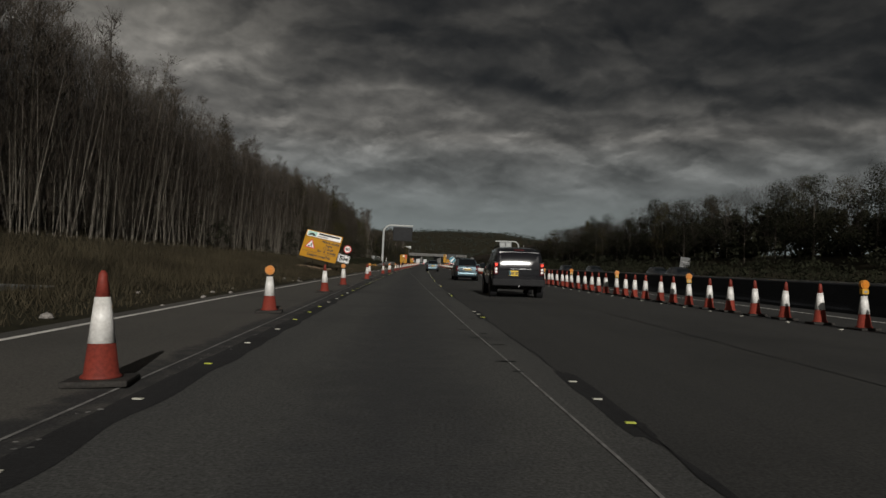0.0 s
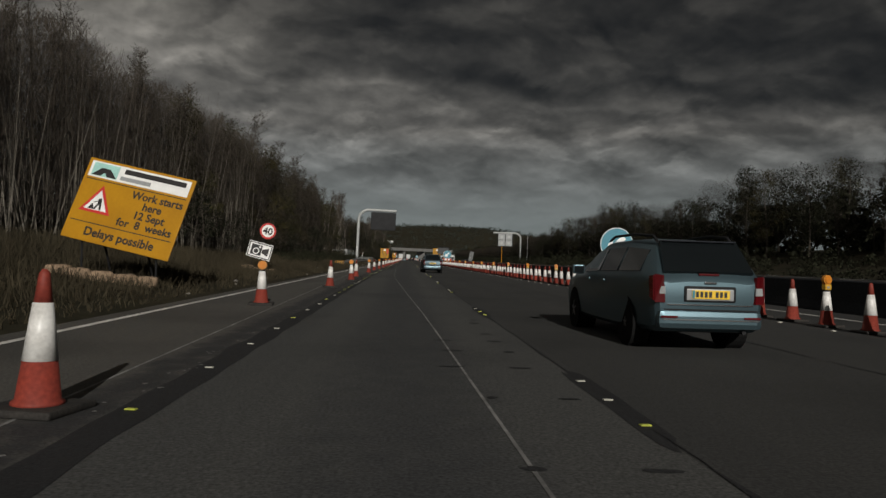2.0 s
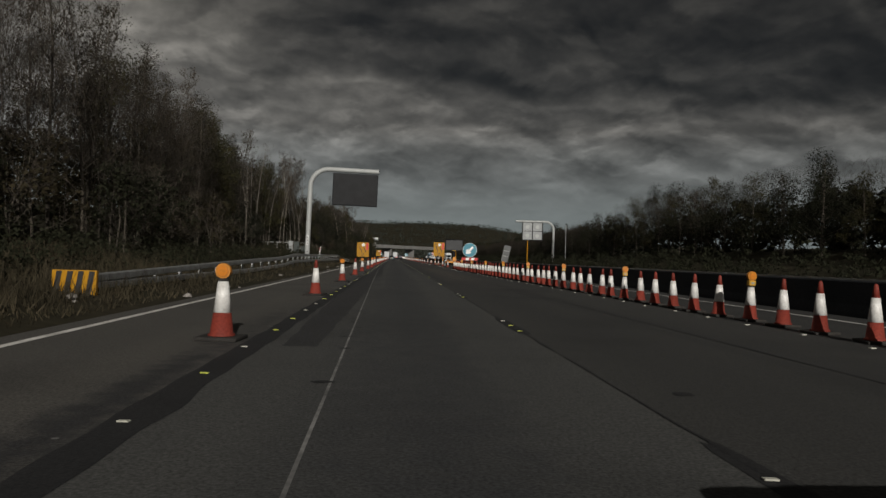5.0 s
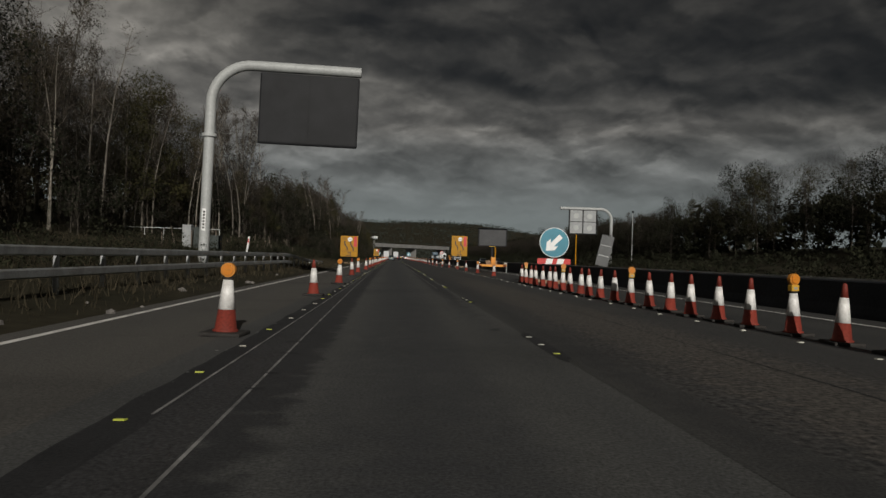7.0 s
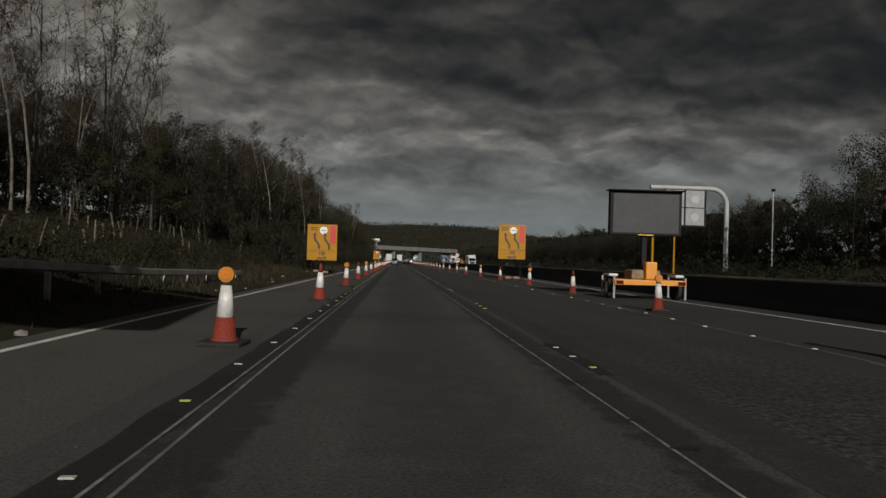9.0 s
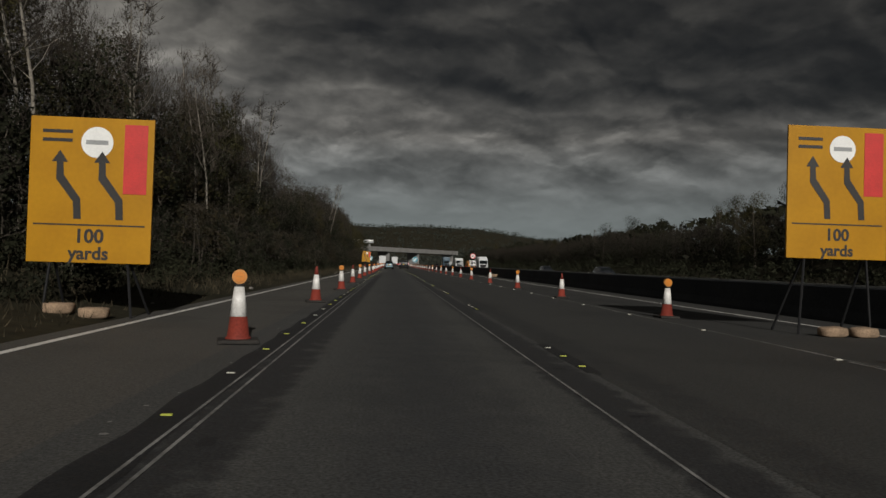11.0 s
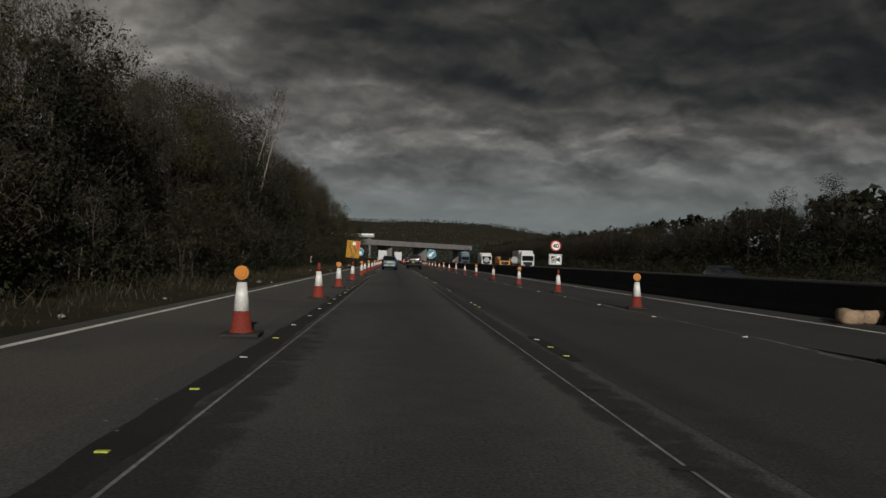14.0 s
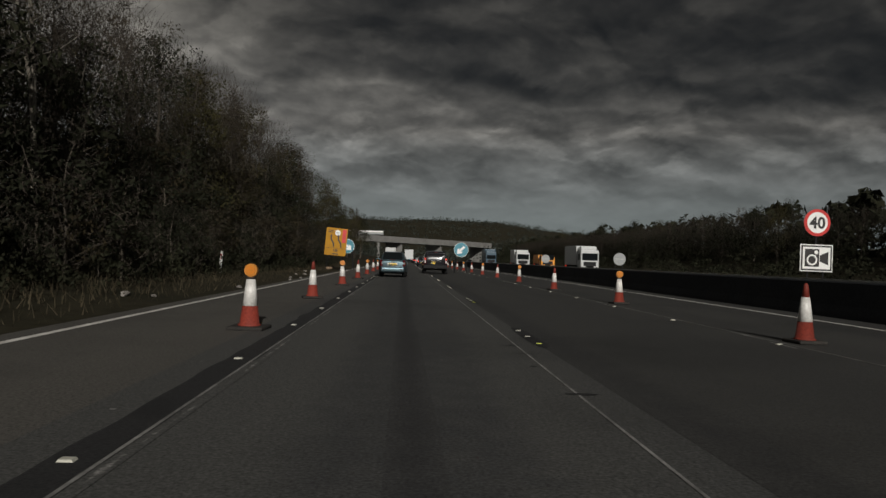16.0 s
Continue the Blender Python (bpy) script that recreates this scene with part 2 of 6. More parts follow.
def asphalt_material(name, base, worn, patch_scale=0.25, stain=None, grain_scale=38, grain_amp=0.6):
    """Asphalt: stone grain, long wheel polish along the road and oily blotches."""
    m = bpy.data.materials.new(name)
    m.use_nodes = True
    nt = m.node_tree
    b, L = nt.nodes["Principled BSDF"], nt.links.new
    tc = nt.nodes.new("ShaderNodeTexCoord")
    mp = nt.nodes.new("ShaderNodeMapping"); mp.inputs["Scale"].default_value = (1.1, 0.02, 1)
    L(tc.outputs["Object"], mp.inputs[0])
    def noise_node(vec, s, d, r=0.55):
        n = nt.nodes.new("ShaderNodeTexNoise")
        n.inputs["Scale"].default_value, n.inputs["Detail"].default_value, n.inputs["Roughness"].default_value = s, d, r
        L(vec, n.inputs["Vector"])
        return n.outputs["Fac"]
    def rng(v, a, c, lo, hi):
        n = nt.nodes.new("ShaderNodeMapRange")
        for k, x in (("From Min", a), ("From Max", c), ("To Min", lo), ("To Max", hi)):
            n.inputs[k].default_value = x
        L(v, n.inputs["Value"])
        return n.outputs[0]
    def mixc(f, c1, c2):
        n = nt.nodes.new("ShaderNodeMix"); n.data_type = "RGBA"
        L(f, n.inputs[0])
        for i, c in ((6, c1), (7, c2)):
            if isinstance(c, tuple):
                n.inputs[i].default_value = (*c, 1)
            else:
                L(c, n.inputs[i])
        return n.outputs[2]
    lanes = rng(noise_node(mp.outputs[0], 1.0, 2), 0.35, 0.65, 0, 1)
    blot = rng(noise_node(tc.outputs["Object"], patch_scale, 4), 0.5, 0.72, 0, 0.8)
    grain = noise_node(tc.outputs["Object"], grain_scale, 3, 0.7)
    coarse = noise_node(tc.outputs["Object"], 12, 4, 0.7)
    c = mixc(lanes, base, worn)
    c = mixc(blot, c, tuple(0.6 * v for v in base))
    if stain:
        # an old stain, whose strength runs out towards its ragged rim
        at = nt.nodes.new("ShaderNodeAttribute"); at.attribute_name = "fade"
        su = nt.nodes.new("ShaderNodeMath"); su.operation = "ADD"
        L(at.outputs["Fac"], su.inputs[0])
        L(rng(noise_node(tc.outputs["Object"], 3.0, 6, 0.65), 0.3, 0.7, -0.45, 0.45), su.inputs[1])
        c = mixc(rng(su.outputs[0], stain[1], stain[2], 0, stain[3]), c, stain[0])
    hsv = nt.nodes.new("ShaderNodeHueSaturation")
    mul = nt.nodes.new("ShaderNodeMath"); mul.operation = "MULTIPLY"
    L(rng(grain, 0.3, 0.7, 1 - grain_amp, 1 + grain_amp), mul.inputs[0]); L(rng(coarse, 0.3, 0.7, 0.82, 1.18), mul.inputs[1])
    L(mul.outputs[0], hsv.inputs["Value"]); L(c, hsv.inputs["Color"])
    L(hsv.outputs[0], b.inputs["Base Color"])
    b.inputs["Roughness"].default_value = 0.85
    b.inputs["Specular IOR Level"].default_value = 0.3
    bp = nt.nodes.new("ShaderNodeBump"); bp.inputs["Strength"].default_value, bp.inputs["Distance"].default_value = 0.35, 0.01
    L(grain, bp.inputs["Height"]); L(bp.outputs[0], b.inputs["Normal"])
    return m


M = {
    "asphalt": asphalt_material("asphalt", (0.052, 0.0522, 0.0505), (0.063, 0.0625, 0.0590)),
    "asphalt_outer": asphalt_material("outer_lane_asphalt", (0.0325, 0.0322, 0.031), (0.040, 0.0394, 0.0368)),
    "shoulder": asphalt_material("shoulder_asphalt", (0.066, 0.062, 0.056), (0.075, 0.070, 0.062)),
    "patch": asphalt_material("dark_patch", (0.013, 0.013, 0.014), (0.018, 0.018, 0.0185), 0.8),
    "mottled": asphalt_material("mottled_asphalt", (0.034, 0.033, 0.033), (0.026, 0.026, 0.027), 1.1, None, 30, 0.8),
    "stain": asphalt_material("stained_asphalt", (0.052, 0.0522, 0.0505), (0.063, 0.0625, 0.0590), 0.25, ((0.020, 0.020, 0.021), 0.35, 0.75, 0.9)),
    "stain_outer": asphalt_material("stained_outer_asphalt", (0.0325, 0.0322, 0.031), (0.040, 0.0394, 0.0368), 0.25, ((0.018, 0.018, 0.019), 0.45, 1.1, 0.55)),
    "stain_shoulder": asphalt_material("stained_shoulder", (0.066, 0.062, 0.056), (0.075, 0.070, 0.062), 0.25, ((0.022, 0.022, 0.023), 0.35, 0.95, 0.9)),
    "scrape": asphalt_material("paint_remains", (0.052, 0.0522, 0.0505), (0.063, 0.0625, 0.0590), 0.25, ((0.26, 0.25, 0.24), 0.95, 1.25, 0.8)),
    "oil": asphalt_material("oil_darkened_asphalt", (0.052, 0.0522, 0.0505), (0.063, 0.0625, 0.0590), 0.25, ((0.030, 0.031, 0.033), 0.2, 1.1, 0.7)),
    "oil_dark": asphalt_material("oil_streak_asphalt", (0.036, 0.036, 0.036), (0.039, 0.039, 0.039), 0.25, ((0.022, 0.022, 0.023), 0.3, 1.0, 0.7)),
    "rough": asphalt_material("coarse_planed_asphalt", (0.033, 0.032, 0.031), (0.042, 0.040, 0.037), 0.25, ((0.062, 0.055, 0.047), 0.3, 0.9, 0.85), 14, 1.0),
    "grass": material("verge_grass", (0.034, 0.029, 0.018), 0.95, var=0.3, scale=0.25, fine=3.0, second=(0.020, 0.019, 0.011), spec=0.1),
    "blade": leaf_material("grass_blades", (0.054, 0.043, 0.027), (0.023, 0.021, 0.012)),
    "line": material("worn_white_paint", (0.70, 0.68, 0.64), 0.7, var=0.22, scale=2.0, fine=25.0, second=(0.45, 0.43, 0.40)),
    "scar": material("planed_line_scar", (0.24, 0.235, 0.225), 0.8, var=0.35, scale=1.5, fine=9.0, second=(0.09, 0.088, 0.084)),
    "stud": material("stud_yellow_green", (0.46, 0.50, 0.07), 0.45, var=0.15),
    "stud_w": material("stud_worn", (0.50, 0.49, 0.42), 0.6, var=0.2),
    "red": material("cone_red_plastic", (0.200, 0.033, 0.021), 0.6, var=0.22, scale=6, fine=30, second=(0.17, 0.032, 0.023), objvar=0.15, spec=0.25),
    "sleeve": material("cone_white_sleeve", (0.80, 0.79, 0.76), 0.4, var=0.10, scale=7, fine=35, second=(0.55, 0.53, 0.50), objvar=0.10),
    "rubber": material("black_rubber", (0.022, 0.021, 0.020), 0.85, var=0.3, second=(0.040, 0.036, 0.032), spec=0.2),
    "amber": material("amber_lens", (0.62, 0.21, 0.022), 0.3, var=0.10, coat=0.4),
    "amber_dark": material("amber_rim", (0.52, 0.20, 0.025), 0.45, var=0.1),
    "lampbox": material("lamp_box_yellow", (0.62, 0.34, 0.03), 0.5, var=0.15),
    "bark": material("bark", (0.080, 0.069, 0.055), 0.9, var=0.35, scale=1.2, fine=14, second=(0.034, 0.029, 0.023), objvar=0.35, spec=0.12),
    "twig": material("twigs", (0.060, 0.050, 0.040), 0.9, var=0.25, scale=1.0, fine=8, objvar=0.3, spec=0.12),
    "bark_pale": material("pale_bark", (0.20, 0.18, 0.15), 0.9, var=0.35, scale=1.5, fine=14, second=(0.09, 0.08, 0.065), objvar=0.25, spec=0.2),
    "twig_grey": material("grey_twigs", (0.090, 0.090, 0.092), 0.9, var=0.25, scale=0.6, fine=8, second=(0.060, 0.052, 0.045), spec=0.15),
    "leaf_brown": leaf_material("autumn_leaves", (0.036, 0.027, 0.014), (0.017, 0.016, 0.009)),
    "leaf_green": leaf_material("green_leaves", (0.025, 0.026, 0.010), (0.043, 0.034, 0.014)),
    # evergreen colour, which also stands in for shade in the woods and shrubs
    "leaf_dark": leaf_material("evergreen_and_shaded_leaves", (0.009, 0.011, 0.006), (0.019, 0.019, 0.010)),
    # paler and bluer than near leaves: distance haze mixed into the colour
    "leaf_far": leaf_material("haze_paled_crowns", (0.024, 0.030, 0.024), (0.038, 0.041, 0.034)),
    # darker copy of the twigs, with the far wood's shade in its colour
    "twig_shaded": material("shaded_wood_twigs", (0.029, 0.024, 0.019), 0.9, var=0.3, scale=1.0, fine=8, spec=0.1),
    # near-black base colour carries the shade of the barrier's road side
    "barrier": material("shade_dark_concrete", (0.028, 0.030, 0.034), 0.9, var=0.2, scale=0.6, fine=12, second=(0.019, 0.021, 0.024), spec=0.2),
    "galv": material("galvanised_steel", (0.42, 0.43, 0.43), 0.5, metal=0.55, var=0.14, scale=2, fine=18, second=(0.28, 0.28, 0.27)),
    "grey_paint": material("grey_painted_steel", (0.40, 0.41, 0.40), 0.5, var=0.10, scale=1, fine=9),
    "black_panel": material("matrix_panel_black", (0.016, 0.0165, 0.018), 0.6, var=0.2, scale=1.2, fine=30, spec=0.2),
    "panel_dark": material("blank_message_face", (0.055, 0.056, 0.058), 0.55, var=0.15, scale=1.2, fine=20, spec=0.3),
    "cabinet_green": material("cabinet_dark_green", (0.020, 0.028, 0.024), 0.5, var=0.15, scale=1.5, fine=20),
    "panel_dim": material("dull_sign_back", (0.13, 0.132, 0.132), 0.65, var=0.15, scale=2.0, fine=20, spec=0.3),
    "panel_grey": material("sign_back_grey", (0.30, 0.31, 0.31), 0.6, var=0.12),
    "yellow": material("sign_yellow", (0.42, 0.205, 0.008), 0.5, var=0.05, scale=1.2, fine=12, second=(0.36, 0.170, 0.007), spec=0.2),
    "black": material("sign_black", (0.018, 0.016, 0.015), 0.5, var=0.2),
    "white": material("sign_white", (0.80, 0.80, 0.78), 0.45, var=0.06),
    "signred": material("sign_red", (0.55, 0.030, 0.025), 0.45, var=0.1),
    "blue": material("sign_blue", (0.045, 0.23, 0.31), 0.4, var=0.12, scale=1.5),
    "teal": material("sign_teal_print", (0.35, 0.62, 0.56), 0.5, var=0.1),
    "sandbag": material("sandbag", (0.31, 0.215, 0.14), 0.95, var=0.3, scale=4, fine=40, second=(0.18, 0.125, 0.08)),
    "wood": material("fence_wood", (0.13, 0.105, 0.08), 0.9, var=0.3, scale=2, fine=20, objvar=0.25),
    "paint_blue": material("car_paint_grey_blue", (0.105, 0.160, 0.185), 0.36, metal=0.8, var=0.03, scale=1, coat=0.1, spec=0.3),
    "paint_dark": material("car_paint_graphite", (0.026, 0.029, 0.035), 0.18, metal=0.2, var=0.03, scale=1, coat=0.3, spec=0.4),
    "paint_black": material("car_paint_black", (0.010, 0.010, 0.012), 0.14, var=0.03, coat=0.3, spec=0.4),
    "paint_silver": material("car_paint_silver", (0.42, 0.43, 0.44), 0.3, metal=0.5, var=0.03, coat=0.6),
    "paint_white": material("vehicle_white", (0.52, 0.53, 0.53), 0.4, var=0.06, coat=0.4),
    "lorry_blue": material("vehicle_dark_blue", (0.030, 0.070, 0.105), 0.4, var=0.06, coat=0.3),
    "paint_orange": material("vehicle_orange", (0.70, 0.27, 0.02), 0.45, var=0.08),
    "glass": material("dark_car_glass", (0.008, 0.010, 0.011), 0.08, var=0.05, spec=0.3),
    "tail_red": material("tail_lamp_red", (0.085, 0.004, 0.006), 0.25, var=0.2, coat=0.2, spec=0.3),
    "tail_on": material("lit_brake_lamp", (1.0, 0.06, 0.03), 0.3, var=0.05, emit=0.6),
    "head_on": material("lit_headlamp", (1.0, 0.97, 0.9), 0.3, var=0.02, emit=4.0),
    "chrome": material("chrome", (0.65, 0.66, 0.67), 0.15, metal=1.0, var=0.04),
    "tyre": material("tyre_rubber", (0.010, 0.010, 0.010), 0.9, var=0.2, spec=0.1),
    "plate": material("plate_yellow", (0.80, 0.52, 0.03), 0.4, var=0.05),
    "plastic": material("dark_trim", (0.016, 0.016, 0.017), 0.7, var=0.15, spec=0.2),
    "rim": material("alloy_rim", (0.16, 0.16, 0.165), 0.4, metal=0.7, var=0.1),
    "stone": material("verge_rubble", (0.24, 0.22, 0.20), 0.9, var=0.3, objvar=0.3),
    "concrete": material("bridge_concrete", (0.20, 0.195, 0.185), 0.9, var=0.15, scale=0.3, fine=4),
}


# ---- mesh helpers ----
def mesh_ob(name, verts, faces, mat, parent=None, smooth=False, label=""):
    me = bpy.data.meshes.new(name)
    me.from_pydata([tuple(v) for v in verts], [], [tuple(f) for f in faces])
    me.materials.append(M[mat] if isinstance(mat, str) else mat)
    if smooth:
        me.polygons.foreach_set("use_smooth", [True] * len(me.polygons))
    me.update()
    ob = new(name, me)
    if parent is not None:
        ob.parent = parent
    if label:
        tagged(ob, label)
    return ob


def part(name, bm, mat, parent, label="", smooth=False):
    me = bpy.data.meshes.new(name)
    bm.to_mesh(me)
    bm.free()
    me.materials.append(M[mat] if isinstance(mat, str) else mat)
    if smooth:
        me.polygons.foreach_set("use_smooth", [True] * len(me.polygons))
    ob = new(name, me)
    ob.parent = parent
    if label:
        tagged(ob, label)
    return ob


def thing(name, label, category, m=None, group="", kind=""):
    ob = new(name)
    ob.empty_display_size = 0.2
    if m is not None:
        ob.matrix_basis = m
    return tagged(ob, label, category, group, kind)


def box(bm, x0, x1, y0, y1, z0, z1, bevel=0.0):
    r = bmesh.ops.create_cube(bm, size=1.0, matrix=Matrix.Translation(((x0 + x1) / 2, (y0 + y1) / 2, (z0 + z1) / 2)) @ Matrix.Diagonal((x1 - x0, y1 - y0, z1 - z0, 1)))
    if bevel:
        es = list({e for v in r["verts"] for e in v.link_edges})
        bmesh.ops.bevel(bm, geom=es, offset=bevel, segments=2, affect="EDGES", profile=0.6)
    return bm


def boxed(x0, x1, y0, y1, z0, z1, bevel=0.0):
    return box(bmesh.new(), x0, x1, y0, y1, z0, z1, bevel)


def tube(bm, a, b, r0, r1=None, n=8, caps=True):
    a, b = Vector(a), Vector(b)
    d = b - a
    m = Matrix.Translation((a + b) / 2) @ d.to_track_quat("Z", "Y").to_matrix().to_4x4()
    bmesh.ops.create_cone(bm, cap_ends=caps, segments=n, radius1=r0, radius2=r0 if r1 is None else r1, depth=d.length, matrix=m)
    return bm


def revolve(profile, n=20):
    """A solid of revolution about z from (radius, height) pairs."""
    v, f = [], []
    for r, z in profile:
        for k in range(n):
            a = 2 * math.pi * k / n
            v.append((r * math.cos(a), r * math.sin(a), z))
    for i in range(len(profile) - 1):
        for k in range(n):
            k2 = (k + 1) % n
            f.append((i * n + k, i * n + k2, (i + 1) * n + k2, (i + 1) * n + k))
    f.append(tuple(range(n))[::-1])
    f.append(tuple((len(profile) - 1) * n + k for k in range(n)))
    return v, f


def plate_shape(points, y0, y1):
    """A flat shape in the x-z plane, from y0 (front) to y1 (back)."""
    bm = bmesh.new()
    front = [bm.verts.new((x, y0, z)) for x, z in points]
    back = [bm.verts.new((x, y1, z)) for x, z in points]
    bm.faces.new(front)
    bm.faces.new(back[::-1])
    n = len(points)
    for i in range(n):
        bm.faces.new((front[i], back[i], back[(i + 1) % n], front[(i + 1) % n]))
    bmesh.ops.recalc_face_normals(bm, faces=bm.faces)
    return bm


def disc_points(r, cx=0.0, cz=0.0, n=40):
    return [(cx + r * math.cos(2 * math.pi * k / n), cz + r * math.sin(2 * math.pi * k / n)) for k in range(n)]


def ribbon(name, path, width, z, mat, parent=None, label="", kind="structure", category=""):
    """A thin painted band on the road along (x, y) points."""
    v, f = [], []
    for i, (x, y) in enumerate(path):
        v += [(x - width / 2, y, z), (x + width / 2, y, z)]
        if i:
            f.append((2 * i - 2, 2 * i - 1, 2 * i + 1, 2 * i))
    ob = mesh_ob(name, v, f, mat, parent)
    return tagged(ob, label, category, "", kind) if label else ob


def text_part(name, words, size, mat, parent, x, z, y, align="CENTER", label=""):
    cu = bpy.data.curves.new(name, "FONT")
    cu.body, cu.size, cu.align_x, cu.extrude = words, size, align, 0.002
    cu.resolution_u, cu.offset = 3, 0.028 * size
    tmp = bpy.data.objects.new(name, cu)
    me = bpy.data.meshes.new_from_object(tmp)
    bpy.data.objects.remove(tmp)
    me.materials.clear()
    me.materials.append(M[mat])
    ob = new(name, me)
    ob.parent = parent
    ob.matrix_basis = pose(x, y, z, 90, 0, 0)
    return tagged(ob, label) if label else ob


rnd = random.Random(7)


# the lines of the road, as x over y
def bend(table):
    ys, xs = [a for a, _ in table], [b for _, b in table]
    return lambda y: float(np.interp(y, ys, xs))


left_studs = bend([(-30, -1.45), (0, -1.62), (25, -2.21), (46, -2.52), (66, -2.7), (87, -2.84), (140, -2.75), (190, -2.68), (280, -2.62), (327, -2.47), (460, -2.56)])
right_studs = bend([(-30, 2.34), (5, 1.98), (14, 1.75), (25.5, 1.42), (34, 1.27), (46, 1.08), (66, 0.97), (92, 0.9), (144, 1.03), (200, 1.1), (253, 1.12), (311, 1.17), (460, 1.13)])
old_joint = bend([(-20, 2.11), (5, 1.62), (13, 1.25), (25, 0.79), (31, 0.57), (45, 0.08), (54.5, -0.2), (66, -0.65), (76, -1.0), (86, -1.33), (99, -1.48), (140, -1.99), (158, -2.19), (170, -2.31), (190, -2.4), (240, -2.37), (284, -2.33), (300, -2.28), (326, -2.3), (460, -2.33)])
right_edge = bend([(-30, 13.2), (20, 11.6), (50, 9.9), (75, 9.0), (100, 8.85), (160, 8.8), (200, 8.55), (250, 8.3), (305, 8.35), (340, 8.7), (460, 8.7)])
barrier_x = bend([(-40, 14.2), (20, 13.3), (50, 11.7), (75, 10.7), (105, 10.35), (170, 10.2), (210, 10.05), (700, 9.95)])
right_cones = bend([(-10, 10.6), (13, 9.9), (19, 9.1), (27, 8.65), (54, 7.88), (75, 7.3), (86, 7.0), (115, 6.4), (156, 5.74), (168, 5.5), (183, 5.5)])
left_cones = bend([(-20, -2.0), (6.47, -2.33), (15.45, -2.77), (25.6, -3.0), (33.2, -3.19), (45.7, -3.12), (57.1, -3.82), (67.3, -3.36), (75.3, -3.18), (81.2, -3.37), (92.8, -3.26), (103, -3.32), (120, -3.2), (155, -3.21), (164.5, -3.12), (173.5, -3.05), (185.9, -3.22), (193.5, -3.24), (203.6, -3.10), (244.8, -3.13), (253.8, -3.03), (274.4, -3.18), (283.8, -3.16), (303.7, -2.99), (311.4, -3.01), (331.2, -3.02), (340, -3.15), (480, -3.1)])
left_edge = bend([(-30, -4.7), (9, -4.85), (20, -5.1), (45, -5.28), (75, -5.38), (110, -5.42), (460, -5.4), (700, -5.4)])
bank_rise = bend([(-60, 1.0), (150, 1.0), (185, 1.2), (205, 1.7), (245, 1.8), (290, 1.6), (305, 1.2), (330, 1.0), (700, 1.0)])  # how steep the bank is
END = 640.0


def verge_height(x, y):
    """Height of the ground beside the road."""
    rim = left_edge(y) - 0.4
    if x < rim:
        d = rim - x
        h = 0.105 * min(d, 2.5) + bank_rise(y) * (0.185 * max(0, min(d - 2.5, 9.0)) + 0.08 * max(0, min(d - 11.5, 30)))
        return h - 0.02 + 0.10 * noise.noise((x * 0.35, y * 0.35, 0)) * min(1, d)
    if x > 28.5:
        d = x - 28.5
        return -0.04 + 0.195 * min(d, 16) + 0.06 * max(0, min(d - 16, 40)) + 0.1 * noise.noise((x * 0.3, y * 0.3, 3)) * min(1, d)
    return -0.06


def ground_height(x, y):
    far = max(0.0, y - 700)
    h = verge_height(x, y)
    if far:
        k = min(1.0, far / 300)
        ridge = 106 * (1 / (1 + math.exp(-(y - 1480) / 130.0))) * (0.80 + 0.20 * noise.noise((x * 0.0016, 0.3, 0)) + 0.09 * noise.noise((x * 0.008, y * 0.004, 7)))
        ridge *= 1.0 - 0.38 / (1 + math.exp(-(x - 230) / 60.0))
        h = h * (1 - k) + ridge
    return h


def make_ground():
    xs = sorted(set([-2800, -1800, -1100, -700, -450, -300, -200, -140, -100, -75, -60] + list(np.arange(-50, -6.2, 0.8)) + [-5.9, -5.6, -5.3, -5.0, -3, 0, 8, 13, 20, 28, 28.5] + list(range(30, 60, 2)) + [70, 90, 130, 180, 250, 350, 480, 650, 900, 1300, 1900, 2800]))
    ys = sorted(set([-2500, -1200, -600, -300, -150, -80] + list(range(-40, 460, 2)) + list(range(460, 700, 12)) + list(range(700, 2000, 50)) + [2200, 2600, 3200]))
    v = [(x, y, ground_height(x, y)) for y in ys for x in xs]
    n = len(xs)
    f = [(j * n + i, j * n + i + 1, (j + 1) * n + i + 1, (j + 1) * n + i) for j in range(len(ys) - 1) for i in range(n - 1)]
    tagged(mesh_ob("ground", v, f, "grass", smooth=True), "rough autumn grass and distant wooded ridge", "ground", "", "structure")


make_ground()


def slab(name, x0, x1, y0, y1, mat, label, step=20, z=0.0):
    """A flat road surface with a thickness."""
    ys = list(np.arange(y0, y1, step)) + [y1]
    a = x0 if callable(x0) else (lambda y: x0)
    b = x1 if callable(x1) else (lambda y: x1)
    v, f = [], []
    for i, y in enumerate(ys):
        v += [(a(y), y, z), (b(y), y, z), (b(y), y, z - 0.3), (a(y), y, z - 0.3)]
        if i:
            p, q = 4 * i - 4, 4 * i
            f += [(p + k, p + (k + 1) % 4, q + (k + 1) % 4, q + k) for k in range(4)]
    ob = mesh_ob(name, v, [t[::-1] for t in f], mat)
    return tagged(ob, label, "road", "", "structure")


slab("road", lambda y: left_studs(y) - 0.5, right_studs, -60, END, "asphalt", "dark worn asphalt running lane with planed-off markings", 5)
slab("outer_road", right_studs, lambda y: barrier_x(y) + 1.2, -60, END, "asphalt_outer", "darker asphalt of the outer lanes up to the barrier", 5)
slab("hard_shoulder", lambda y: left_edge(y) - 0.45, lambda y: left_studs(y) - 0.5, -60, END, "shoulder", "browner asphalt hard shoulder beside the coned lane", 5)
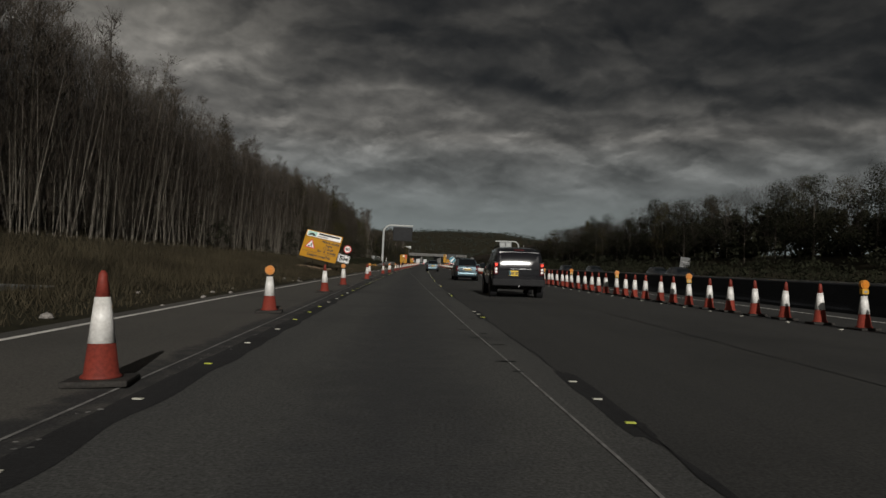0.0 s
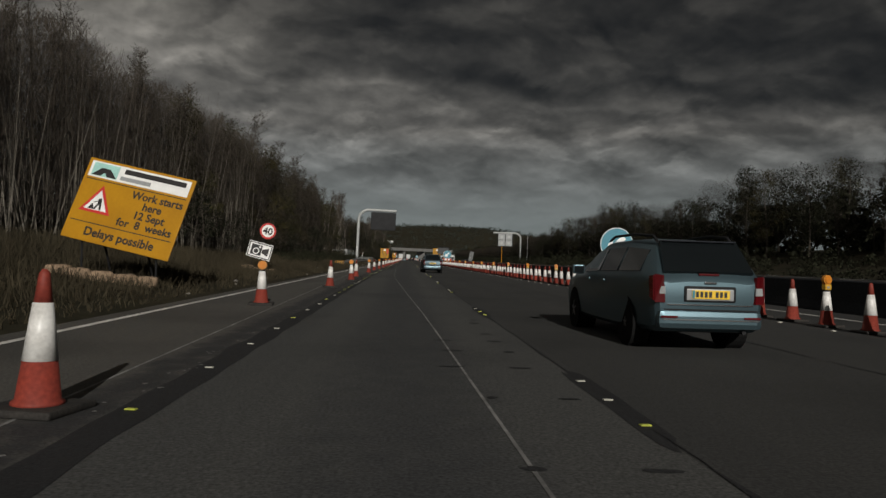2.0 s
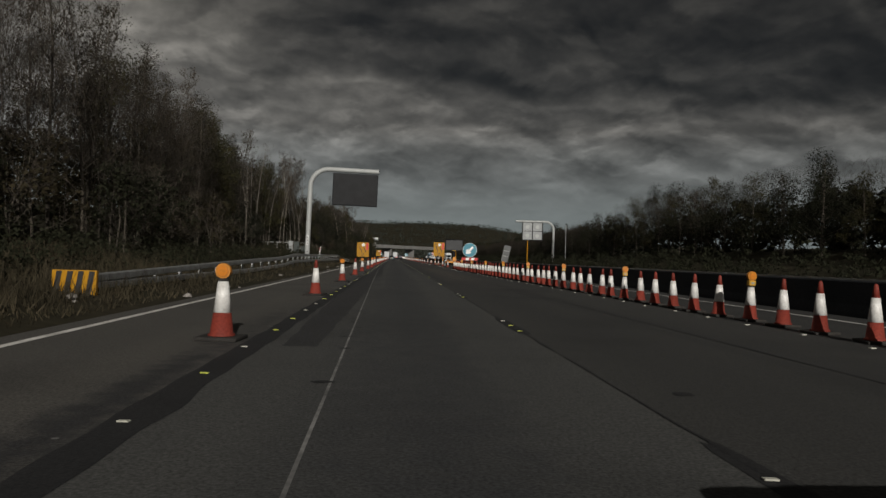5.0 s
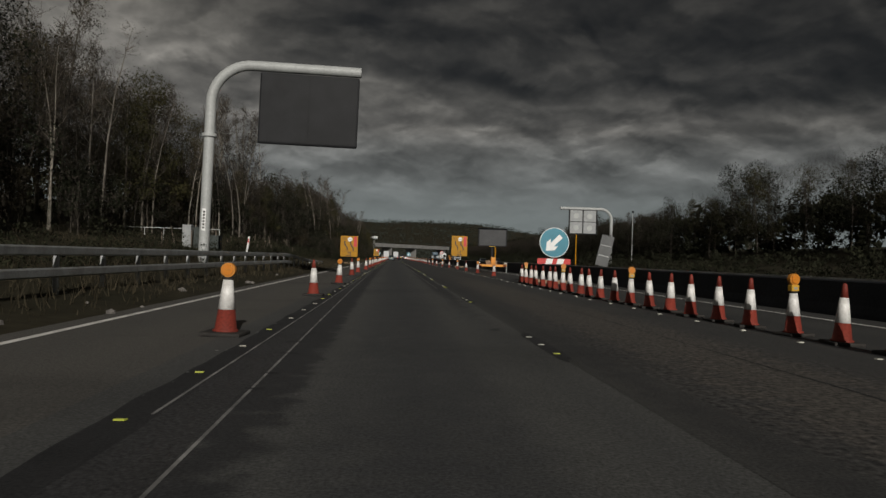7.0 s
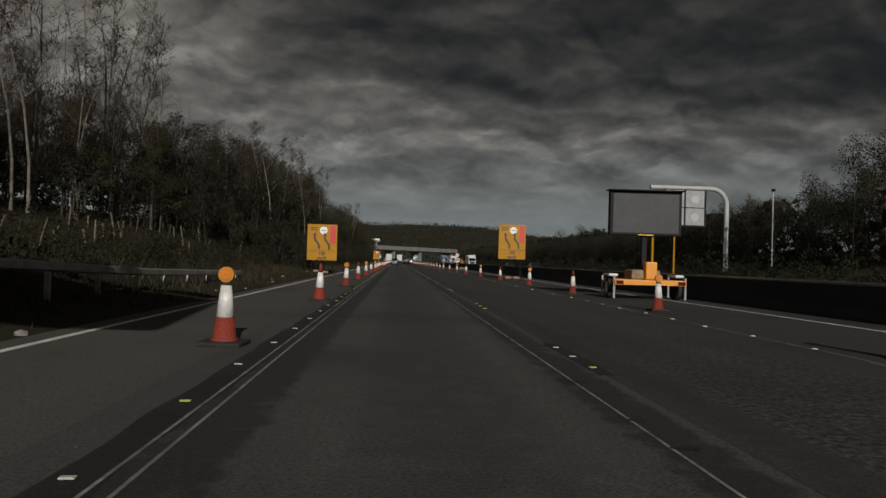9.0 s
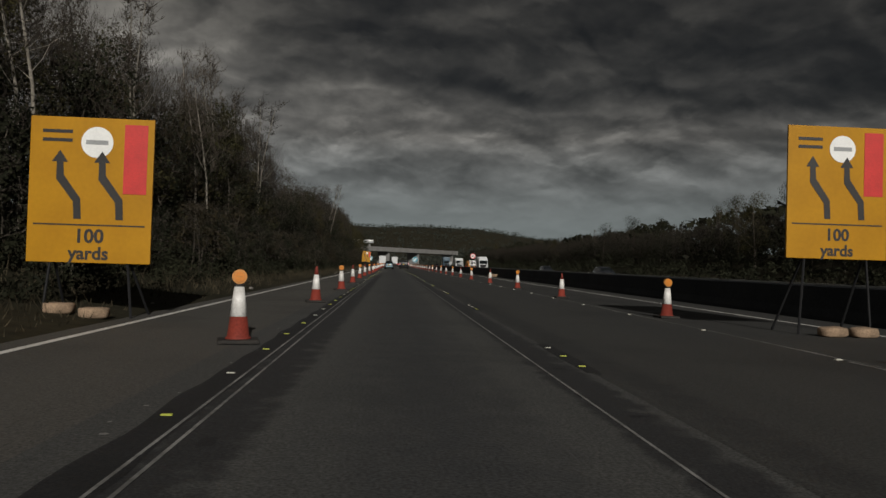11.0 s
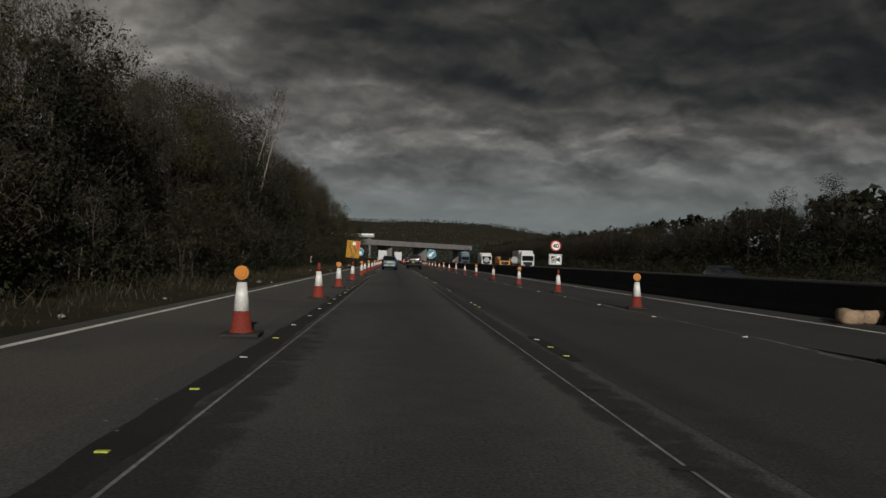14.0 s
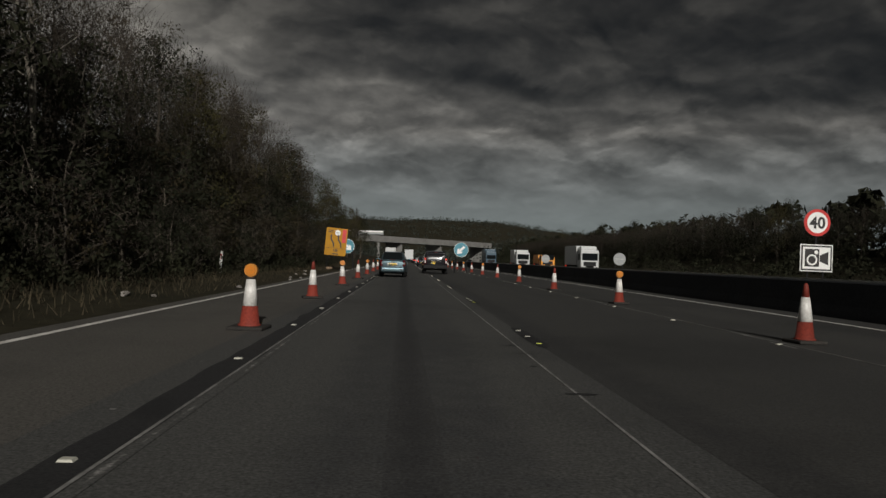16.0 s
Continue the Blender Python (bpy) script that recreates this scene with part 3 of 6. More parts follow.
slab("opposite_road", lambda y: barrier_x(y) + 1.25, 28.0, -60, END, "asphalt_outer", "dark asphalt of the opposite carriageway", 5)
ys_line = list(np.arange(-30, END, 5.0))
ribbon("edge_line", [(left_edge(y), y) for y in ys_line], 0.125, 0.004, "line", None, "solid worn white edge line of the hard shoulder", "structure", "road marking")
ribbon("edge_line", [(right_edge(y), y) for y in ys_line], 0.125, 0.004, "line", None, "solid worn white edge line by the central reserve", "structure", "road marking")


def ragged_band(name, centre, width, z, mat, y0, y1, label, step=0.5, jag=0.08, seed=1):
    """A dark strip left by planed-off paint, with an uneven outline."""
    v, f = [], []
    ys = np.arange(y0, y1, step)
    for i, y in enumerate(ys):
        w = (width(y) if callable(width) else width) / 2
        a = jag * noise.noise((y * 0.9, seed, 0)) + 0.5 * jag * noise.noise((y * 4, seed, 5))
        b = jag * noise.noise((y * 0.9, seed, 9)) + 0.5 * jag * noise.noise((y * 4, seed, 2))
        x = centre(y)
        v += [(x - w + a, y, z), (x + w + b, y, z)]
        if i:
            f.append((2 * i - 2, 2 * i - 1, 2 * i + 1, 2 * i))
    return tagged(mesh_ob(name, v, f, mat), label, "road marking", "", "structure")


ragged_band("planed_strip", lambda y: left_studs(y) + 0.03, 0.31, 0.003, "patch", -30, 480, "black ragged strip of planed asphalt under the left road studs", 0.25, 0.07)
ragged_band("planed_strip", lambda y: 0.5 * (left_studs(y) + old_joint(y)) + 0.02, lambda y: max(0.1, old_joint(y) - left_studs(y) - 0.10) * min(1.0, (y - 100) / 30.0) * max(0.05, min(1.0, (183 - y) / 25.0)), 0.0024, "mottled", 112, 182, "black mottled asphalt between the studs and the removed line", 0.4, 0.07, 4)
ribbon("joint_line", [(old_joint(y), y) for y in np.arange(-20, 480, 4.0)], 0.026, 0.006, "scar", None, "thin pale scar of a removed lane line", "structure", "road marking")
ribbon("joint_line", [(0.70 + 0.0008 * max(0, y - 230) + 0.1 * math.sin(y * 0.02), y) for y in np.arange(172, 480, 4.0)], 0.024, 0.006, "scar", None, "thin pale scar of a removed lane line", "structure", "road marking")
ribbon("joint_line", [(left_studs(y) + 0.15, y) for y in np.arange(150, 287, 4.0)], 0.024, 0.0062, "scar", None, "thin pale scar along the dark strip", "structure", "road marking")
ribbon("joint_line", [(-1.8 - 0.0265 * (y + 5), y) for y in np.arange(-5, 100, 4.0)], 0.03, 0.006, "scar", None, "faint pale joint across the hard shoulder", "structure", "road marking")


def stain_band(name, centre, width, z, mat, y0, y1, label, step=1.0):
    """A stained strip of the road surface: full in its middle, running out to both rims and ends."""
    v, f, fade = [], [], []
    ys = np.arange(y0, y1, step)
    for i, y in enumerate(ys):
        end = min(1.0, (y - y0) / 22.0, (ys[-1] - y) / 22.0)
        for k, (u, w) in enumerate(((-0.5, 0.0), (-0.3, 0.7), (0.0, 1.0), (0.3, 0.7), (0.5, 0.0))):
            v.append((centre(y) + u * width, y, z))
            fade.append(max(0.0, w * end))
        if i:
            o = 5 * i
            f += [(o - 5 + k, o - 4 + k, o + 1 + k, o + k) for k in range(4)]
    ob = mesh_ob(name, v, f, mat)
    at = ob.data.attributes.new("fade", "FLOAT", "POINT")
    at.data.foreach_set("value", fade)
    return tagged(ob, label, "road surface", "", "structure")


stain_band("stained_strip", lambda y: old_joint(y) + 0.12, 0.85, 0.0012, "stain", 130, 310, "dark stained asphalt beside the removed lane line")
stain_band("stained_strip", lambda y: left_studs(y) - 0.34, 0.75, 0.0012, "stain_shoulder", -25, 130, "dark smear along the edge of the hard shoulder")
stain_band("stained_strip", lambda y: right_studs(y) - 0.36, 0.7, 0.0014, "stain", 150, 330, "dark stained asphalt inside the lane studs")
stain_band("stained_strip", lambda y: right_studs(y) + 0.36, 0.7, 0.0014, "stain_outer", 120, 470, "dark stained asphalt outside the lane studs")
stain_band("oil_strip", lambda y: 0.5 * (left_studs(y) + right_studs(y)) + 0.1, 1.9, 0.0008, "oil", -20, 470, "oil-darkened middle of the running lane")
stain_band("oil_strip", lambda y: -0.62 - 0.003 * (y - 320), 0.34, 0.0017, "oil_dark", 306, 440, "narrow dark oil streak along the lane")
stain_band("joint_stain", lambda y: left_studs(y) + 0.25, 0.09, 0.0042, "scrape", 296, 470, "ragged white paint remains along the dark strip")
stain_band("coarse_strip", lambda y: 2.95, 2.6, 0.0016, "rough", 128, 200, "coarse planed asphalt in the outer lane")
ragged_band("crack_line", lambda y: right_studs(y) + 0.02, 0.022, 0.005, "patch", -20, 130, "dark crack sealed with bitumen between the lanes", seed=8, jag=0.06)
ragged_band("crack_line", lambda y: 5.3 - 0.013 * y, 0.03, 0.005, "patch", -20, 170, "dark sealed joint between the outer lanes", seed=9, jag=0.05)


ragged_band("crack_line", lambda y: right_cones(y) - 0.22, 0.10, 0.0048, "patch", -8, 184, "dark sealed joint under the outer row of cones", 0.4, 0.08, 12)
ragged_band("joint_line", lambda y: 5.05 + 0.0004 * (y - 200), 0.03, 0.0052, "scar", 188, 420, "faint worn scar of an old lane line", 0.6, 0.02, 14)


def blot(name, x, y, w, l, z, seed, label="dark patch left where a lane mark was planed off"):
    pts = []
    for k in range(22):
        a = 2 * math.pi * k / 22
        r = 1 + 0.28 * noise.noise((math.cos(a) * 2, math.sin(a) * 2, seed))
        c, s = math.cos(a), math.sin(a)
        q = (abs(c) ** 5 + abs(s) ** 5) ** -0.2 * r
        pts.append((x + w / 2 * c * q, y + l / 2 * s * q, z))
    return tagged(mesh_ob(name, pts, [tuple(range(22))], "patch"), label, "road marking", "", "structure")


stud_groups = [-4.7, 5.37, 15.7, 25.55, 35.67, 45.6, 55.7, 65.85, 75.5, 85.7, 95.1, 104.8, 114.5, 124.3, 134.2, 144.26, 153.7, 163.9, 172.7, 182.8, 192.1, 202.1, 212.3, 222.5, 232.8, 243.3, 253.0, 262.8, 272.9, 283.1, 292.5, 301.8, 311.1, 320.6, 330.1] + [339.7 + 9.6 * k for k in range(12)]
for k, y in enumerate(stud_groups):
    blot("planed_patch", right_studs(y + 1) + 0.02, y + 1.0, 0.21, 3.0, 0.0035, k * 1.7)
for k, y in enumerate(stud_groups):
    if y > 170:
        for j in range(2):
            ribbon("paint_scrap", [(4.95 + 0.1 * j, y + 0.2 + 1.2 * j), (4.96 + 0.1 * j, y + 1.0 + 1.2 * j)], 0.05, 0.006, "scar", None, "scrap of old white lane paint", "structure", "road marking")
for k in range(45):
    y = rnd.uniform(-5, 400)
    x = rnd.choice((right_studs(y) - rnd.uniform(0.3, 0.9), rnd.uniform(-2, 4.5), old_joint(y) + rnd.uniform(-0.4, 0.4)))
    blot("tar_spot", x, y, rnd.uniform(0.06, 0.18), rnd.uniform(0.08, 0.24), 0.0028 + 0.00005 * k, 50 + k, "small dark tar stain on the asphalt")


def make_cracks():
    """Short dark cross cracks, left where old studs and joints were filled."""
    v, f = [], []
    for k in range(330):
        y = -4 + 1.3 * k + rnd.uniform(-0.5, 0.5)
        for cx in ((old_joint(y),) if y < 172 else (0.75,)) + ((right_studs(y) - 0.35,) if y < 100 else ()):
            if rnd.random() < 0.35:
                continue
            w, l = rnd.uniform(0.05, 0.17), rnd.uniform(0.02, 0.06)
            x = cx + rnd.uniform(-0.12, 0.10)
            o = len(v)
            for a in range(8):
                q = 2 * math.pi * a / 8
                v.append((x + w * math.cos(q) * rnd.uniform(0.7, 1.2), y + l * math.sin(q) * rnd.uniform(0.7, 1.3), 0.0066))
            f.append(tuple(range(o, o + 8)))
    tagged(mesh_ob("cross_cracks", v, f, "patch"), "short dark filled cracks across the lane joints", "road surface", "", "stuff")


make_cracks()


def make_stud(name, mat, label, group):
    """A stick-on road stud: a low bevelled block with a raised reflector edge."""
    st = thing(name, label, "road stud", pose(0, -20, 0), group)
    bm = boxed(-0.040, 0.040, -0.024, 0.024, 0.003, 0.012, 0.004)
    part("stud_body", bm, mat, st)
    part("reflector", boxed(-0.036, 0.036, -0.028, -0.0245, 0.005, 0.016), mat, st)
    return st


stud_y = make_stud("road_stud", "stud", "yellow-green temporary road stud stuck on the asphalt", "temporary road studs")
stud_w = make_stud("road_stud", "stud_w", "grubby pale road stud stuck on the asphalt", "worn road studs")
for k in range(0, 165):
    y = -6.19 + 2.0 * k
    copy_thing(stud_w if rnd.random() < 0.55 else stud_y, pose(left_studs(y) + rnd.uniform(-0.03, 0.03), y, 0.002, 0, 0, rnd.uniform(-8, 8)))
for k, y in enumerate(stud_groups[:36]):
    for j in range(3):
        copy_thing(stud_y if j < 1 or (j < 2 and k % 3 == 0) else stud_w, pose(right_studs(y + j * 0.93), y + j * 0.93, 0.003, 0, 0, rnd.uniform(-10, 10)))


def make_stud_row():
    """The small pale studs along the outer cones, and those further up the lane lines."""
    v, f = [], []
    spots = [((right_cones(4 + 1.85 * k) - 0.50 if k < 95 else 5.05) + rnd.uniform(-0.05, 0.05), 4 + 1.85 * k) for k in range(112)]
    spots += [(4.95 + rnd.uniform(-0.03, 0.03), 212 + 4.4 * k) for k in range(45)]
    spots += [(left_studs(y), y) for y in np.arange(324, 440, 4.0)]
    spots += [(right_studs(y + j), y + j) for y in stud_groups[36:] for j in (0, 0.93, 1.86)]
    for x, y in spots:
        o = len(v)
        v += [(x - 0.045, y - 0.035, 0.002), (x + 0.045, y - 0.035, 0.002), (x + 0.045, y + 0.035, 0.002), (x - 0.045, y + 0.035, 0.002)]
        v += [(x - 0.036, y - 0.03, 0.017), (x + 0.036, y - 0.03, 0.017), (x + 0.036, y + 0.03, 0.017), (x - 0.036, y + 0.03, 0.017)]
        f += [(o + 4, o + 5, o + 6, o + 7)] + [(o + i, o + (i + 1) % 4, o + 4 + (i + 1) % 4, o + 4 + i) for i in range(4)]
    tagged(mesh_ob("stud_row", v, f, "stud_w"), "small pale road studs dotted along the lane", "road studs", "", "stuff")


make_stud_row()


def make_paint_crumbs():
    """Pale crumbs of planed-off paint beside the left studs."""
    v, f = [], []
    for k in range(420):
        y = rnd.uniform(-4, 96) if k < 260 else rnd.uniform(96, 330)
        x = left_studs(y) - 0.20 + rnd.gauss(0, 0.07)
        r = rnd.uniform(0.008, 0.028)
        o = len(v)
        for a in range(5):
            q = 6.283 * a / 5
            v.append((x + r * math.cos(q) * rnd.uniform(0.5, 1.5), y + r * math.sin(q) * rnd.uniform(0.5, 1.5), 0.0058 + 0.00001 * (k % 40)))
        f.append(tuple(range(o, o + 5)))
    tagged(mesh_ob("paint_crumbs", v, f, "scar"), "pale crumbs of planed-off paint on the asphalt", "road surface", "", "stuff")


make_paint_crumbs()
stud_y.matrix_basis, stud_w.matrix_basis = pose(left_studs(-8), -8, 0.002), pose(right_studs(-8), -8, 0.002)


# ---- traffic cones ----
def make_cone(name, h, lamp, box_lamp, label, group):
    c = thing(name, label, "traffic cone", pose(0, -30, 0), group)
    k = h
    base = bmesh.new()
    w = 0.275 * k if k > 0.95 else 0.235
    box(base, -w, w, -w, w, 0.0, 0.055, 0.02)
    part("base", base, "rubber", c, "black rubber base")
    r = lambda z: 0.128 * k * (1 - z / h) + 0.033 * k
    v, f = revolve([(r(0) + 0.015, 0.050), (r(0) + 0.012, 0.075), (r(0.09 * h), 0.09 * h), (r(0.36 * h), 0.36 * h)], 20)
    mesh_ob("cone_body", v, f, "red", c, True)
    top = 0.765 * h
    v, f = revolve([(r(0.36 * h) + 0.004, 0.36 * h), (r(top) + 0.004, top)], 20)
    mesh_ob("reflective_sleeve", v, f, "sleeve", c, True, "white reflective sleeve")
    if not lamp:
        v, f = revolve([(r(top), top), (r(0.97 * h), 0.97 * h), (0.016, h)], 16)
        mesh_ob("tip", v, f, "red", c, True)
        return c
    v, f = revolve([(r(top) + 0.006, top), (r(top) + 0.006, top + 0.035)], 16)
    mesh_ob("lamp_collar", v, f, "rubber", c)
    z = top + 0.035
    if box_lamp:
        part("battery_box", boxed(-0.075, 0.075, -0.05, 0.05, z, z + 0.105, 0.012), "lampbox", c, "yellow battery box")
        part("box_label", boxed(-0.035, 0.035, -0.053, -0.0505, z + 0.03, z + 0.07), "panel_grey", c)
        z += 0.10
    rad = 0.098
    lamp_part = part("warning_lamp", plate_shape(disc_points(rad, 0, z + rad, 28), -0.035, 0.035), "amber_dark", c, "round amber warning lamp")
    part("lens", plate_shape(disc_points(rad * 0.70, 0, z + rad, 28), -0.052, -0.036), "amber", lamp_part)
    part("lens_bar", boxed(-rad * 0.45, rad * 0.45, -0.055, -0.0525, z + rad * 0.93, z + rad * 1.07), "amber_dark", lamp_part)
    for a in range(4):
        x0 = rad * 0.7 * math.cos(a * 1.57 + 0.78)
        z0 = z + rad + rad * 0.7 * math.sin(a * 1.57 + 0.78)
        part("lens_lug", boxed(x0 - 0.012, x0 + 0.012, -0.046, -0.034, z0 - 0.012, z0 + 0.012), "amber_dark", lamp_part)
    return c


tall = make_cone("traffic_cone", 0.98, False, False, "tall red cone with white reflective sleeve on black base", "cones along the hard shoulder")
tall_lamp = make_cone("traffic_cone", 0.98, True, False, "tall red and white cone topped with an amber lamp", "cones along the hard shoulder")
short = make_cone("traffic_cone", 0.93, False, False, "red cone with white reflective sleeve in a close row", "cones along the outer lane")
short_lamp = make_cone("traffic_cone", 0.93, True, True, "red and white cone carrying an amber lamp and yellow box", "cones along the outer lane")
short_lamp2 = make_cone("traffic_cone", 0.94, True, False, "red and white cone topped with an amber lamp", "cones along the outer lane")


def put_cone(proto, x, y):
    copy_thing(proto, pose(x, y, 0.003, rnd.uniform(-1.5, 1.5), rnd.uniform(-1.5, 1.5), rnd.uniform(-14, 14)))


left_ys = [-3.0, 6.47, 15.45, 25.6, 33.2, 45.7, 57.1, 67.3, 75.3, 81.2, 92.8, 103.0, 112.5, 123.5, 134.5, 145.3, 155.0, 165.2, 173.8, 185.9, 193.5, 203.6, 214.0, 224.0, 234.5, 244.8, 253.8, 264.0, 274.4, 283.8, 294.0, 303.7, 311.4, 320.5, 331.2]
left_ys += [339.8 + 9.5 * k for k in range(16)]
for k, y in enumerate(left_ys[1:]):
    put_cone(tall_lamp if k % 2 else tall, left_cones(y), y)
row = [15.2 + 1.324 * k for k in range(-6, 48)] + [78.75 + 1.302 * k for k in range(0, 80)]
for k, y in enumerate(row):
    put_cone(short_lamp if k % 6 == 0 else short, right_cones(y) + rnd.uniform(-0.05, 0.05), y + rnd.uniform(-0.07, 0.07))
right_ys = [193.3, 202.9, 212.3, 221.8, 231.8, 241.8, 252.1, 261.5, 271.4, 281.9, 292.3, 302.8, 312.2, 321.3, 331.1, 341.0] + [350.3 + 9.4 * k for k in range(14)]
right_line = bend([(190, 5.7), (225, 5.8), (252, 5.4), (280, 5.2), (303, 5.5), (480, 5.5)])
for k, y in enumerate(right_ys):
    put_cone(short_lamp2 if k % 2 == 1 or k == 0 else short, right_line(y), y)
for proto, px, py in ((tall, left_cones(-3), -3.0), (tall_lamp, left_cones(-12), -12.0), (short, right_cones(4.8), 4.8), (short_lamp, right_cones(-2), -2.5), (short_lamp2, right_cones(-6), -6.0)):
    proto.matrix_basis = pose(px, py, 0.003)


# ---- barriers ----
def make_barrier():
    """The central concrete barrier with a thin rail along its top."""
    b = thing("central_barrier", "long shaded concrete barrier along the central reserve", "barrier", pose(0, 0, 0), "", "structure")
    ys = list(np.arange(-40, END, 6.0))
    prof = [(-0.27, -0.05), (-0.25, 0.10), (-0.16, 0.30), (-0.12, 0.85), (-0.09, 0.88), (0.09, 0.88), (0.12, 0.85), (0.16, 0.30), (0.25, 0.10), (0.27, -0.05)]
    v, f = [], []
    n = len(prof)
    for i, y in enumerate(ys):
        v += [(barrier_x(y) + a, y, z) for a, z in prof]
        if i:
            f += [((i - 1) * n + k, i * n + k, i * n + (k + 1) % n, (i - 1) * n + (k + 1) % n) for k in range(n)]
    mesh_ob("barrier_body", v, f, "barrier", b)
    v, f = [], []
    for i, y in enumerate(ys):
        x = barrier_x(y)
        v += [(x - 0.05, y, 0.882), (x + 0.05, y, 0.882), (x + 0.05, y, 0.93), (x - 0.05, y, 0.93)]
        if i:
            f += [((i - 1) * 4 + k, i * 4 + k, i * 4 + (k + 1) % 4, (i - 1) * 4 + (k + 1) % 4) for k in range(4)]
    mesh_ob("top_rail", v, f, "galv", b)
    return b


make_barrier()


def box_beam(path, h, d, parent, name="rail"):
    """A hollow-looking box beam of a guard rail through (x, y, z) points, with rounded edges."""
    b = 0.03
    prof = [(d / 2, -h / 2 + b), (d / 2, h / 2 - b), (d / 2 - b, h / 2), (-d / 2 + b, h / 2), (-d / 2, h / 2 - b), (-d / 2, -h / 2 + b), (-d / 2 + b, -h / 2), (d / 2 - b, -h / 2)]
    n = len(prof)
    v, f = [], []
    for i, (x, y, z) in enumerate(path):
        v += [(x + a, y, z + c) for a, c in prof]
        if i:
            f += [((i - 1) * n + k, i * n + k, i * n + (k + 1) % n, (i - 1) * n + (k + 1) % n) for k in range(n)]
    f += [tuple(range(n)), tuple(len(v) - 1 - k for k in range(n))]
    return mesh_ob(name, v, f, "galv", parent)


def make_guard_rail():
    g = thing("guard_rail", "double-height galvanised box-beam guard rail on the verge", "guard rail", pose(0, 0, 0), "", "structure")
    gx = -7.75
    top = bend([(119, 0.46), (135, 0.70), (147, 0.84), (153, 1.05), (192, 1.05), (204, 0.62), (216, 0.40)])
    ys = list(np.arange(119.4, 216, 2.4))
    box_beam([(gx + 0.12, y, top(y)) for y in ys], 0.19, 0.12, g)
    box_beam([(gx + 0.12, y, max(0.30, top(y) - 0.43)) for y in ys if y < 196], 0.19, 0.12, g)
    for y in ys:
        part("post", boxed(gx - 0.05, gx + 0.055, y - 0.04, y + 0.04, verge_height(gx, y) - 0.1, top(y) + 0.05, 0.01), "galv", g)
    part("end_plate", boxed(gx - 0.35, gx + 0.55, 118.6, 118.72, 0.11, 0.66, 0.02), "yellow", g, "yellow and black striped end board")
    for k in range(4):
        x = gx - 0.33 + 0.22 * k
        part("stripe", plate_shape([(x, 0.13), (x + 0.11, 0.13), (x + 0.19, 0.64), (x + 0.08, 0.64)], 118.585, 118.598), "black", g)
    return g


make_guard_rail()


def make_rail_end():
    g = thing("guard_rail_end", "old galvanised guard rail running down into the verge", "guard rail", pose(0, 0, 0), "", "structure")
    top = bend([(-40, 0.55), (12, 0.48), (15, 0.38), (19, 0.18)])
    ys = list(np.arange(-39.5, 19.5, 2.4))
    box_beam([(-8.35, y, top(y)) for y in ys], 0.17, 0.12, g)
    for y in ys[:-1]:
        part("post", boxed(-8.50, -8.415, y - 0.04, y + 0.04, verge_height(-8.45, y) - 0.1, top(y) + 0.03, 0.01), "galv", g)


make_rail_end()


# ---- cantilever signs ----
def bent_tube(points, radius, name, mat, parent, n=14):
    cu = bpy.data.curves.new(name, "CURVE")
    cu.dimensions, cu.bevel_depth, cu.bevel_resolution, cu.use_fill_caps = "3D", radius, 4, True
    sp = cu.splines.new("POLY")
    sp.points.add(len(points) - 1)
    for q, p in zip(sp.points, points):
        q.co = (*p, 1)
    tmp = bpy.data.objects.new(name, cu)
    me = bpy.data.meshes.new_from_object(tmp)
    bpy.data.objects.remove(tmp)
    me.materials.clear()
    me.materials.append(M[mat])
    me.polygons.foreach_set("use_smooth", [True] * len(me.polygons))
    ob = new(name, me)
    ob.parent = parent
    return ob


def arc_post(h, reach, r, sgn):
    pts = [(0, 0, 0), (0, 0, h - r)]
    pts += [(sgn * r * (1 - math.cos(a)), 0, h - r + r * math.sin(a)) for a in np.linspace(0.12, math.pi / 2, 12)]
    pts.append((sgn * reach, 0, h - 0.03))
    return pts


def make_matrix_gantry():
    g = thing("matrix_sign", "grey cantilever post holding a dark blank matrix panel", "road sign", pose(-10.02, 180.7, 0.05, 0, 1.0, 0))
    bent_tube(arc_post(10.08, 7.08, 1.9, 1), 0.25, "post", "grey_paint", g)
    part("joint_ring", tube(bmesh.new(), (0, 0, 6.55), (0, 0, 6.70), 0.34, n=20), "grey_paint", g)
    part("base_flange", tube(bmesh.new(), (0, 0, -0.3), (0, 0, 0.12), 0.42, n=16), "grey_paint", g)
    p = part("matrix_panel", boxed(2.33, 7.03, -0.42, -0.12, 6.33, 9.71, 0.09), "black_panel", g, "dark blank matrix panel")
    part("panel_face", boxed(2.46, 6.91, -0.432, -0.422, 6.46, 9.59), "black_panel", p)
    part("cabinet_seam", boxed(4.67, 4.71, -0.436, -0.433, 6.46, 9.59), "plastic", p)
    plate = part("marker_plate", boxed(-0.09, 0.09, -0.275, -0.255, 2.05, 3.1), "white", g, "white marker plate with dark bars")
    for k in range(6):
        part("bar", boxed(-0.05, 0.05, -0.279, -0.276, 2.15 + 0.15 * k, 2.24 + 0.15 * k), "black", plate)
    part("door", boxed(-0.1, 0.1, -0.265, -0.25, 0.5, 1.1), "panel_grey", g)
    return g


make_matrix_gantry()


